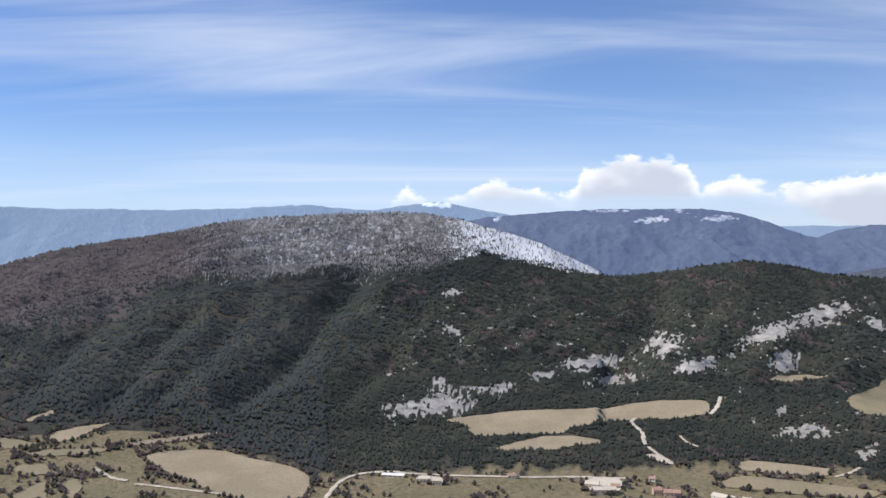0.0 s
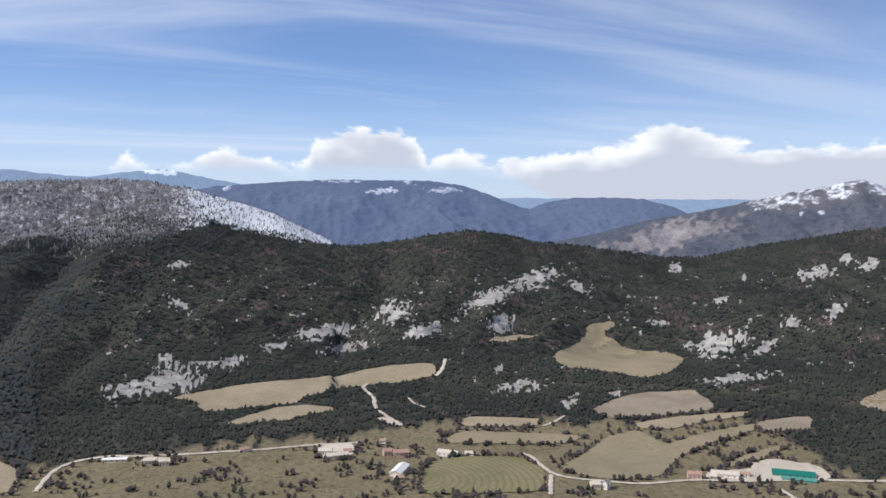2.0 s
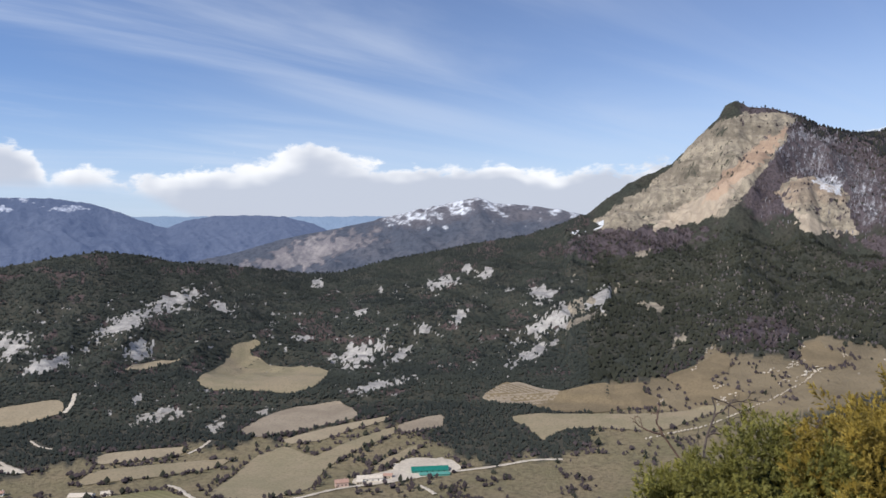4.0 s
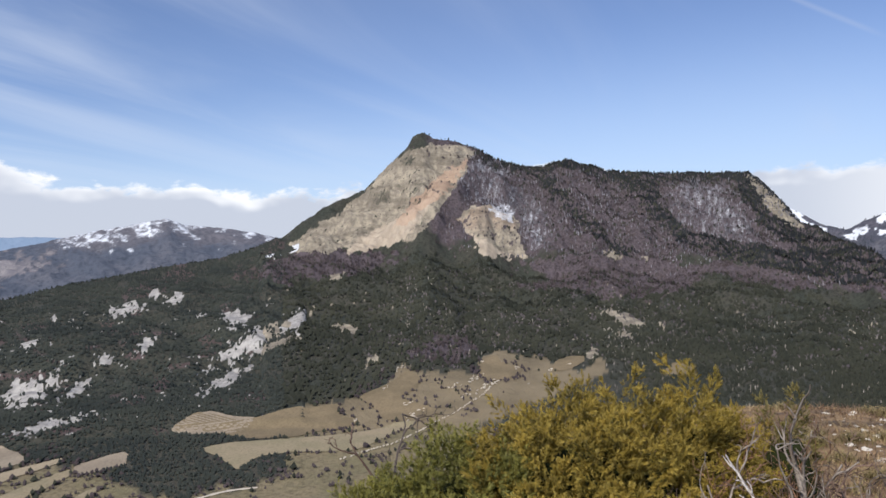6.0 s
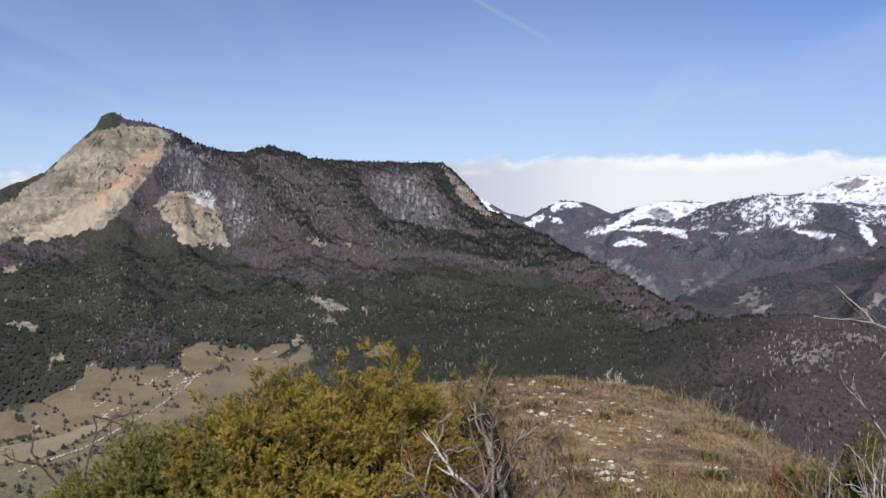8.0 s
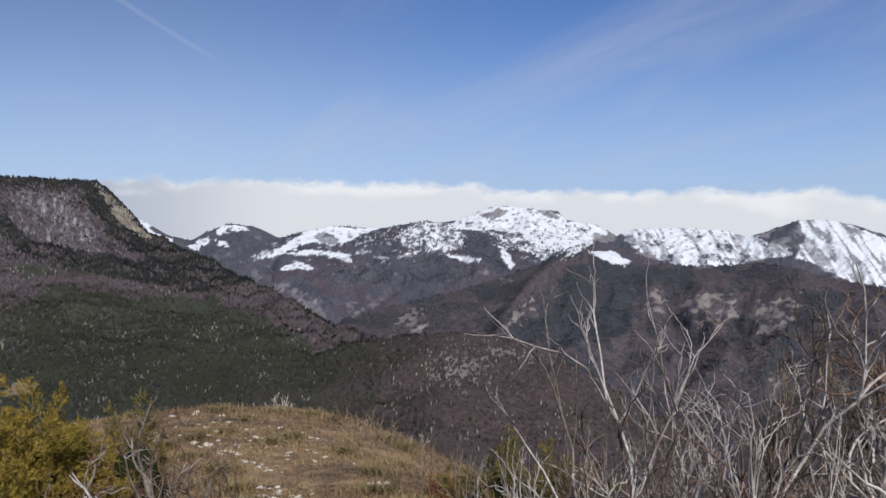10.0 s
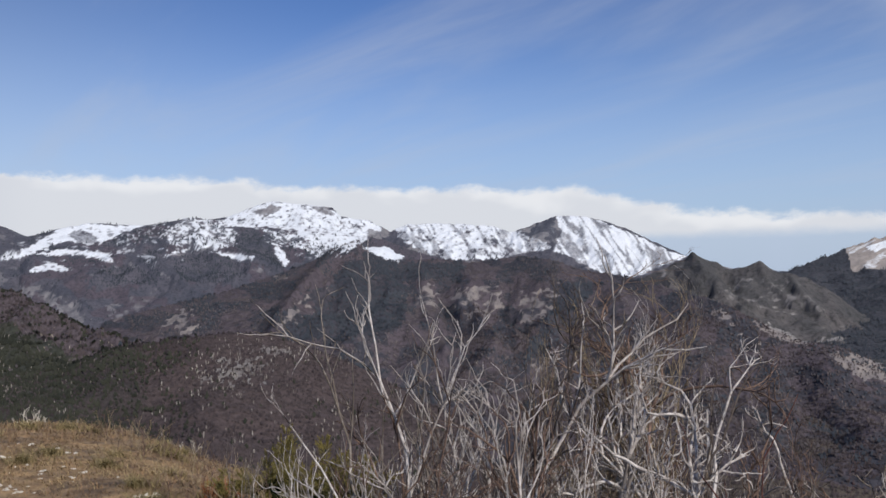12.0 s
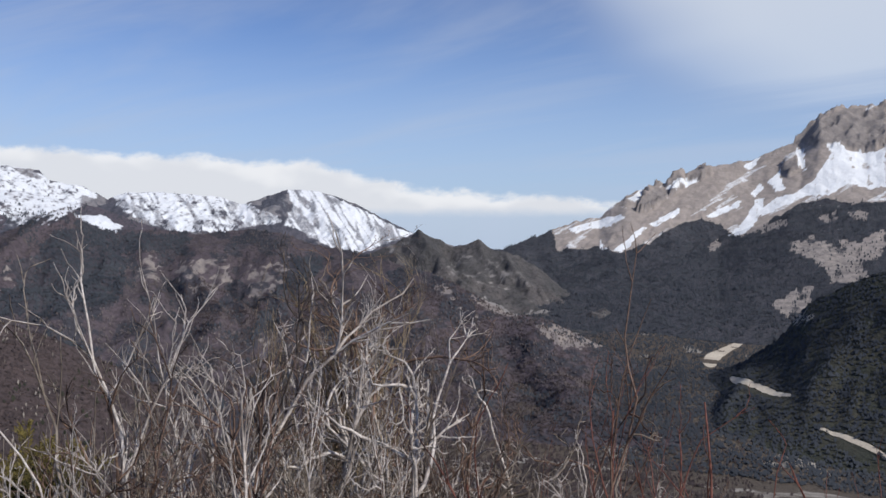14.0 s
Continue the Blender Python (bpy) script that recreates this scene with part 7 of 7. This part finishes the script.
def needle_green(name, dark, light):
    mat, t, sh = material(name)
    pos = t.node("ShaderNodeNewGeometry").outputs["Position"]
    tone = t.math("ADD", t.math("MULTIPLY", cover_of(t, "tone"), 0.5), t.math("MULTIPLY", t.noise(pos, 3.5, 3, 0.6), 0.6), clamp=True)
    col = t.mix(tone, dark, light)
    t.put(sh.inputs["Base Color"], col)
    sh.inputs["Roughness"].default_value = 0.55
    thin = t.node("ShaderNodeBsdfTranslucent")
    t.put(thin.inputs[0], col)
    both = t.node("ShaderNodeMixShader")
    both.inputs[0].default_value = 0.28
    out = [n for n in t.tree.nodes if n.bl_idname == "ShaderNodeOutputMaterial"][0]
    t.links.new(sh.outputs[0], both.inputs[1])
    t.links.new(thin.outputs[0], both.inputs[2])
    t.links.new(both.outputs[0], out.inputs[0])
    return mat


# dark tone set low to carry shade between plumes; light tone is young tips
juniper_green = needle_green("juniper_needles", (0.032, 0.035, 0.011), (0.52, 0.375, 0.075))
juniper_deep = needle_green("deep_juniper_needles", (0.030, 0.040, 0.014), (0.35, 0.32, 0.080))
juniper_olive = needle_green("olive_juniper_needles", (0.06, 0.055, 0.022), (0.33, 0.265, 0.085))
# near-black colour of the fill that stands for shade inside the bush
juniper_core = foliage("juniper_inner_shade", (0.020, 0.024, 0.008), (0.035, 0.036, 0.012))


def juniper(label, b, r, half_wide, half_deep, tall, count, seed, lobes=9, size=0.040, green=None):
    """A spreading juniper: stems, a dark fill for the shade inside, and lobes of needle sprays with an uneven outline.
    """
    rng, green = np.random.default_rng(seed), green or juniper_green
    thing = tagged(new("juniper_bush"), label, "bush")
    base = ground_at(b, r)
    across = np.array([math.cos(radians(b)), -math.sin(radians(b)), 0])
    away = np.array([math.sin(radians(b)), math.cos(radians(b)), 0])

    def shell(q):
        a, h = np.arctan2(q[:, 1], q[:, 0]), q[:, 2]
        lump = 1 + 0.50 * fbm(a * 1.6 + 20, h * 2.6, 3, seed) + 0.34 * fbm(a * 4 + 9, h * 6, 3, seed + 3)
        return lump

    # plumes: upright tufts standing out of the shell, each a sheaf of sprays, paler towards its tip
    each = 34
    n = count // each
    q = rng.normal(0, 1, (n, 3))
    q /= np.linalg.norm(q, axis=1, keepdims=True)
    q[:, 2] = np.abs(q[:, 2]) * 1.05 - 0.05
    local = q * (shell(q) * (0.95 - 0.34 * rng.random(n) ** 1.3))[:, None]
    root = np.array(base) + across * (local[:, :1] * half_wide) + away * (local[:, 1:2] * half_deep) + np.array([0, 0, 1.0]) * (local[:, 2:] * tall)
    axis = across * (q[:, :1] * 0.8) + away * (q[:, 1:2] * 0.8) + np.array([0, 0, 1.0]) * (q[:, 2:] * 0.5 + 0.50) + rng.normal(0, 0.28, (n, 3))
    axis /= np.linalg.norm(axis, axis=1, keepdims=True)
    reach = rng.uniform(0.11, 0.26, n)
    u = rng.random((n, each))
    side = rng.normal(0, 1, (n, each, 3))
    side /= np.linalg.norm(side, axis=2, keepdims=True)
    droop = np.array([0, 0, -0.10]) * (u ** 2)[..., None] * reach[:, None, None]
    pos = root[:, None] + axis[:, None] * (u * reach[:, None])[..., None] + side * (0.052 * (1 - 0.75 * u))[..., None] + droop
    way = axis[:, None] * 0.8 + side * 0.6
    tone = np.clip(0.30 * rng.random((n, 1)) + 0.62 * u + rng.normal(0, 0.10, (n, each)), 0, 1)
    lobe = (np.floor((np.arctan2(q[:, 1], q[:, 0]) / 6.2832 + 0.5) * lobes)).astype(int) % lobes
    for k in range(lobes):
        pick = lobe == k
        sprays("foliage_clump", pos[pick].reshape(-1, 3), way[pick].reshape(-1, 3), size, green, thing, seed + k, tone=tone[pick].reshape(-1))
    # added dark shell behind the plumes, so their gaps look shaded
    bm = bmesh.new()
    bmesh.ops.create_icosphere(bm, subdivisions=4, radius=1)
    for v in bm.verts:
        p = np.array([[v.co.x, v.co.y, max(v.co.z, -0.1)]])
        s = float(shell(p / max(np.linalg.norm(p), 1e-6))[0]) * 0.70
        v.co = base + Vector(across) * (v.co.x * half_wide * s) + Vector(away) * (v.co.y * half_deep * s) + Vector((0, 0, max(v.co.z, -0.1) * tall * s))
    part("inner_shade_fill", bm, juniper_core, thing, "dark fill put in as the shade inside the bush")
    rr = random.Random(seed)
    for k in range(7):
        w = Wicker()
        a = rr.uniform(0, 6.28)
        grow(w, rr, base + Vector((math.cos(a), math.sin(a), 0)) * 0.12, Vector((math.cos(a) * half_wide, math.sin(a) * half_deep, tall * 0.6)), 0.65 * min(half_wide, tall), 0.014, 1, 4, 0.12, 0.03, 0.5)
        w.object("stem", dark_bark, thing)
    return thing


def grass_blades(name, label, places, tall, seed, mat, lean=0.5, wide=0.0035):
    rng = np.random.default_rng(seed)
    n = len(places)
    a = rng.uniform(0, 6.28, n)
    h = tall * rng.uniform(0.4, 1.3, n)
    bend = h * lean * rng.uniform(0.2, 1.4, n)
    side = np.stack([-np.sin(a), np.cos(a), 0 * a], 1) * wide
    mid = places + np.stack([np.cos(a) * bend * 0.35, np.sin(a) * bend * 0.35, h * 0.6], 1)
    tip = places + np.stack([np.cos(a) * bend, np.sin(a) * bend, h], 1)
    v = np.stack([places - side, places + side, mid + side * 0.7, mid - side * 0.7, tip], 1).reshape(-1, 3)
    k = np.arange(n)[:, None] * 5
    faces = np.concatenate([np.concatenate([k, k + 1, k + 2], 1), np.concatenate([k, k + 2, k + 3], 1), np.concatenate([k + 3, k + 2, k + 4], 1)])
    me = bpy.data.meshes.new(name)
    me.vertices.add(len(v))
    me.vertices.foreach_set("co", v.reshape(-1).astype(np.float32))
    me.loops.add(faces.size)
    me.loops.foreach_set("vertex_index", faces.reshape(-1).astype(np.int32))
    me.polygons.add(len(faces))
    me.polygons.foreach_set("loop_start", np.arange(0, faces.size, 3, dtype=np.int32))
    me.update(calc_edges=True)
    at = me.attributes.new("tone", "FLOAT", "POINT")
    at.data.foreach_set("value", np.repeat(rng.random(n), 5).astype(np.float32))
    me.materials.append(mat)
    return tagged(new(name, me), label, "grass", kind="stuff")


straw = foliage("dry_straw_blades", (0.16, 0.112, 0.06), (0.45, 0.33, 0.18), 0.8)
matted = foliage("matted_brown_grass", (0.11, 0.068, 0.042), (0.36, 0.225, 0.125), 0.85)
heath = foliage("brown_heath_stalks", (0.10, 0.066, 0.048), (0.31, 0.21, 0.135), 0.85)
tussock = foliage("olive_straw_blades", (0.10, 0.085, 0.038), (0.40, 0.31, 0.155), 0.8)
rust = foliage("rusty_dry_leaves", (0.16, 0.06, 0.03), (0.30, 0.13, 0.06), 0.8)


def crest_places(n, seed, b0, b1, r0, r1, clump=0.9):
    rng = np.random.default_rng(seed)
    b, r = rng.uniform(b0, b1, n), np.exp(rng.uniform(math.log(r0), math.log(r1), n))
    x, y = flat_of(b, r)
    keep = rng.random(n) < (1 - clump) + clump * smooth(fbm(x / 0.55, y / 0.55, 3, seed), -0.10, 0.22)
    z = ground_height(b, r)
    return np.stack([x, y, z - 0.01], 1)[keep]


juniper("spreading yellow-green juniper bush on the edge of the crest", 74.0, 4.6, 0.92, 0.85, 0.90, 19500, 71)
juniper("lower deep-green side of a spreading juniper", 65.2, 4.6, 0.68, 0.6, 0.82, 13000, 76, 6, green=juniper_deep)
juniper("lowest green shoots of a spreading juniper", 58.8, 4.5, 0.38, 0.4, 0.68, 5200, 77, 5, green=juniper_deep)
juniper("small yellow-green juniper with an upright tip", 80.2, 5.1, 0.36, 0.38, 0.92, 4400, 72, 5)
juniper("sparse olive juniper behind dead branches", 85.4, 5.1, 0.30, 0.28, 0.90, 900, 78, 5, green=juniper_olive)
juniper("low yellow-green juniper tip on the slope below", 48.2, 5.0, 0.16, 0.2, 0.50, 900, 73, 3)
juniper("small olive juniper among the bare shrubs", 113.7, 5.4, 0.36, 0.36, 0.72, 3000, 74, 5, green=juniper_olive)
juniper("low olive juniper among dry scrub", 109.5, 5.8, 0.36, 0.3, 0.5, 2000, 75, 4, green=juniper_olive)

shrub("dead_shrub", "tangle of dead grey juniper branches beside the path", "shrub", 85.6, 3.9, 26, 0.95, 0.013, [dead_bark, brown_bark, dead_bark, dark_bark], 81, 3, 5, 0.34, 0.03, 0.8, 0.9, 0.32, thin=0.0026, crown=(0.55, 1.15))
shrub("dead_shrub", "gnarled dead grey branch rising from the path edge", "shrub", 88.4, 4.2, 0, 0.55, 0.02, [dead_bark, grey_bark, dead_bark], 82, 2, 5, 0.20, 0.0, 0.6, 0.7, 0.10, thin=0.0026,
      ways=[(0.12, 1.0, 0.1, 0.80, 0.026), (-0.8, 0.75, 0.0, 0.65, 0.020), (-0.4, 1.0, 0.2, 0.75, 0.016), (-1.0, 0.25, -0.2, 0.55, 0.015)])
shrub("bare_shrub", "rust-tinged bare twigs behind the juniper", "shrub", 84.2, 4.6, 20, 0.80, 0.006, [rusty_bark, brown_bark], 83, 2, 8, 0.24, 0.06, 0.7, 0.7, 0.3, thin=0.0022)
shrub("bare_shrub", "tall bare shrub with many pale grey upright stems", "shrub", 120.2, 3.7, 52, 1.12, 0.0105, [grey_bark, dead_bark, grey_bark, brown_bark], 84, 2, 7, 0.19, 0.07, 0.62, 0.65, 0.75, thin=0.0020, crown=(1.15, 1.75),
      ways=[(-0.30, 1.0, 0.0, 1.55, 0.012), (-0.18, 1.0, 0.1, 1.50, 0.011), (-0.06, 1.0, 0.1, 1.45, 0.010), (0.10, 1.0, 0.0, 1.10, 0.010), (0.26, 1.0, 0.0, 1.15, 0.010)])
shrub("bare_shrub", "bare shrub with one long pale leaning branch", "shrub", 124.4, 3.8, 26, 1.15, 0.0100, [grey_bark, brown_bark, brown_bark], 85, 2, 7, 0.19, 0.07, 0.55, 0.65, 0.6, thin=0.0020, crown=(1.0, 1.8),
      ways=[(0.30, 1.0, 0.0, 1.60, 0.017), (0.08, 1.0, 0.1, 1.0, 0.011), (-0.18, 1.0, 0.0, 1.2, 0.011)])
shrub("bare_tree", "small bare tree with a dense crown of fine pale twigs", "tree", 135.6, 4.6, 15, 2.45, 0.021, [grey_bark, dark_bark, brown_bark, grey_bark], 86, 3, 8, 0.24, 0.05, 0.50, 0.85, 0.25, thin=0.0021, crown=(1.0, 2.75))
shrub("bare_tree", "small bare tree with crooked pale branches", "tree", 145.0, 4.4, 15, 2.25, 0.018, [grey_bark, brown_bark, dead_bark], 87, 3, 7, 0.28, 0.03, 0.80, 0.9, 0.35, thin=0.0021, crown=(1.05, 2.6))
shrub("bare_shrub", "dense bare shrub with crooked grey branches", "shrub", 129.6, 4.0, 46, 1.15, 0.0095, [dead_bark, grey_bark, dead_bark, brown_bark], 88, 2, 8, 0.22, 0.06, 0.65, 0.7, 0.75, thin=0.0020, crown=(1.1, 1.8))
shrub("bare_shrub", "dense brown shrub of thin crooked stems below the tree", "shrub", 140.2, 3.9, 46, 1.25, 0.009, [grey_bark, dead_bark, brown_bark, dead_bark], 94, 2, 8, 0.22, 0.06, 0.65, 0.7, 0.75, thin=0.0020, crown=(1.1, 1.7))
shrub("bare_shrub", "grey-brown shrub of fine tangled twigs", "shrub", 150.4, 3.9, 36, 1.20, 0.009, [brown_bark, dead_bark, grey_bark], 95, 2, 8, 0.24, 0.05, 0.7, 0.75, 0.7, thin=0.0020, crown=(1.0, 1.6))
shrub("bare_shrub", "tall shrub with a pale straw-coloured tuft of fine twigs", "shrub", 133.0, 5.2, 24, 2.4, 0.008, [straw_bark, straw_bark, straw_bark, grey_bark], 93, 2, 9, 0.13, 0.05, 0.24, 0.50, 0.30, thin=0.0024, crown=(0.72, 2.9))
shrub("bare_shrub", "reddish shrub with straight upright shoots", "shrub", 160.4, 2.8, 13, 1.75, 0.0085, red_bark, 89, 2, 5, 0.085, 0.0, 0.62, 0.45, 0.20, thin=0.0016, crown=(0.85, 1.95))
shrub("bare_shrub", "thin reddish shrub with leaning shoots", "shrub", 155.6, 3.0, 6, 1.55, 0.0075, [red_bark, brown_bark], 90, 2, 5, 0.10, 0.0, 0.75, 0.5, 0.2, thin=0.0016, crown=(0.8, 1.7),
      ways=[(-0.75, 1.0, 0.0, 1.55, 0.009), (-0.35, 1.0, 0.0, 1.6, 0.009)])
shrub("bare_tree", "small bare tree with crooked brown branches on the slope", "tree", 59.0, 6.6, 5, 1.45, 0.018, [dark_bark, brown_bark], 91, 3, 4, 0.30, 0.03, 0.6, 0.8, 0.2, thin=0.0026)

# low scrub: a few grown bushes, then repeats of them turned and sized
# the dark-barked stems are mixed in as the shade inside the scrub
scrub = [shrub("dry_scrub", "low dry brown scrub of thin twigs", "shrub", b, r, 24, tall, 0.0046, barks, 120 + k, 2, 5, 0.24, 0.08, 0.5, 0.65, 0.40, group="dry scrub along the crest", thin=0.0017, crown=(0.7, tall * 1.45))
         for k, (b, r, tall, barks) in enumerate(((116.6, 3.3, 0.62, [brown_bark, dark_bark, dead_bark]), (132.6, 3.5, 0.85, [brown_bark, dark_bark, brown_bark, grey_bark]), (150.4, 3.8, 0.9, [brown_bark, dark_bark, dead_bark]), (106.3, 6.2, 0.36, [brown_bark, straw_bark])))]
for k, (b, r, size) in enumerate(((118.4, 3.0, 0.8), (122.4, 3.0, 0.95), (126.0, 3.1, 1.1), (128.6, 3.4, 1.15), (131.0, 3.0, 0.9), (134.6, 3.2, 1.0), (137.4, 3.7, 1.25), (139.8, 3.3, 1.1), (142.2, 3.8, 1.15), (143.6, 3.1, 0.9), (147.0, 3.4, 1.05),
                                 (148.8, 4.6, 1.2), (152.6, 3.3, 0.8), (156.4, 3.4, 0.75), (159.2, 4.2, 0.9), (163.4, 3.6, 0.8), (166.4, 3.2, 0.7), (139.0, 5.0, 1.5), (130.6, 5.0, 1.5), (126.8, 4.8, 1.3), (118.6, 4.9, 0.9), (115.2, 4.2, 0.7))):
    at = ground_at(b, r)
    copy_thing(scrub[k % 3], pose(at.x, at.y, at.z, 0, 0, k * 67) @ Matrix.Scale(size, 4))
for k, (b, r, size) in enumerate(((101, 8.6, 0.9), (104.2, 7.2, 0.9), (108.4, 5.2, 1.1), (111.4, 4.6, 1.2), (113.4, 3.9, 1.2), (110.2, 6.6, 1.2), (64.9, 6.2, 1.4), (54.4, 6.0, 1.2), (52.3, 5.2, 1.0), (99.2, 9.6, 0.8), (102.6, 6.4, 0.6))):
    at = ground_at(b, r)
    copy_thing(scrub[3], pose(at.x, at.y, at.z, 0, 0, k * 67) @ Matrix.Scale(size, 4))
for k, (b, r) in enumerate(((94.85, 11.2), (108.1, 5.6), (103.9, 11.5), (111.5, 8.5))):
    shrub("lichened_shrub", "small dead shrub whitened by lichen", "shrub", b, r, 16 if r > 11 else 6, 0.25 if r > 11 else 0.18, 0.008, white_stone, 150 + k, 1, 6, 0.2, 0.02, 0.5, 0.6, 0.15, group="whitened dead shrubs")

grass_blades("dry_grass", "dry straw-coloured grass in tufts on the crest", np.concatenate([crest_places(75000, 181, 81.7, 117.3, 2.2, 14, 0.9), crest_places(16000, 182, 104.7, 172.8, 2.0, 7, 0.6), crest_places(30000, 192, -180, 180, 0.7, 12, 0.8)]), 0.045, 183, straw, 1.9)
grass_blades("matted_grass", "matted brown trodden turf between the stones", np.concatenate([crest_places(130000, 189, 81.7, 117.3, 2.2, 14, 0.65), crest_places(32000, 193, -180, 180, 0.7, 12, 0.7)]), 0.034, 190, matted, 2.2)
grass_blades("tall_grass", "taller brown grass stalks along the crest edge", crest_places(7000, 184, 85.0, 113.1, 9.2, 13, 0.95), 0.085, 185, heath, 0.9, 0.004)


def tussocks():
    """Places of the blades in big tufts of grass on the crest."""
    rng = np.random.default_rng(195)
    out = []
    for k in range(130):
        b, r = rng.uniform(84.5, 114), math.exp(rng.uniform(math.log(2.9), math.log(10)))
        n = int(rng.uniform(120, 420))
        d, a = np.abs(rng.normal(0, 0.09, n)), rng.uniform(0, 6.28, n)
        x, y = float(r * math.sin(radians(b))) + d * np.cos(a), float(r * math.cos(radians(b))) + d * np.sin(a)
        bb, rr = bearing_of(x, y)
        out.append(np.stack([x, y, ground_height(bb, rr) - 0.01], 1))
    return np.concatenate(out)


grass_blades("grass_tussocks", "olive and straw grass tussocks standing on the trodden crest", tussocks(), 0.085, 196, tussock, 1.3, 0.003)
grass_blades("rusty_herbs", "rust-coloured dry herbs at the slope edge", crest_places(2500, 186, 104.7, 114.1, 4.5, 7, 0.95), 0.16, 187, rust, 0.6, 0.006)


def stones():
    """Flat white stones on the trodden path, sharing a few shapes."""
    rng = random.Random(21)
    shapes = []
    for k in range(5):
        bm = bmesh.new()
        bmesh.ops.create_icosphere(bm, subdivisions=2, radius=1)
        for v in bm.verts:
            v.co *= 1 + 0.85 * (noise.noise(v.co * 1.7 + Vector((k * 9, 0, 0))))
            v.co.z = max(v.co.z, -0.4) * 0.55
        me = bpy.data.meshes.new("stone")
        bm.to_mesh(me)
        bm.free()
        me.materials.append(white_stone)
        shapes.append(me)
    heaps = [(92.96, 6.08, 0.16, 18), (95.09, 5.97, 0.14, 15), (93.45, 7.02, 0.07, 8), (92.6, 7.16, 0.05, 5), (90.86, 7.51, 0.1, 8), (89.9, 7.82, 0.12, 7), (91.44, 7.73, 0.1, 7), (91.99, 6.09, 0.05, 3), (88.94, 8.45, 0.2, 8), (87.42, 9.44, 0.25, 8), (89.34, 9.05, 0.3, 10), (93.59, 8.29, 0.3, 10), (92.04, 8.59, 0.4, 11), (89.27, 5.84, 0.04, 3), (90.44, 6.18, 0.2, 5), (96.25, 5.86, 0.12, 7), (102.43, 6.17, 0.1, 15), (102.81, 5.86, 0.08, 14), (101.67, 6.35, 0.06, 7), (95.13, 7.42, 0.2, 7), (97.45, 7.2, 0.3, 7)]
    for b, r, wide, count in heaps:
        c = ground_at(b, r)
        for _ in range(count):
            p = c + Vector((rng.gauss(0, wide), rng.gauss(0, wide * 0.8), 0))
            size = rng.choice((0.010, 0.012, 0.014, 0.018, 0.024, 0.032)) * rng.uniform(0.7, 1.2)
            p.z = float(ground_height(*bearing_of(np.array(p.x), np.array(p.y)))) + size * 0.04
            ob = new("stone", rng.choice(shapes))
            ob.matrix_world = pose(p.x, p.y, p.z, rng.uniform(-12, 12), rng.uniform(-12, 12), rng.uniform(0, 360)) @ Matrix.Diagonal((size * rng.uniform(0.9, 1.8), size, size * 0.8, 1))
            tagged(ob, "small flat white limestone on the trodden path", "stone", "white stones on the path")


stones()
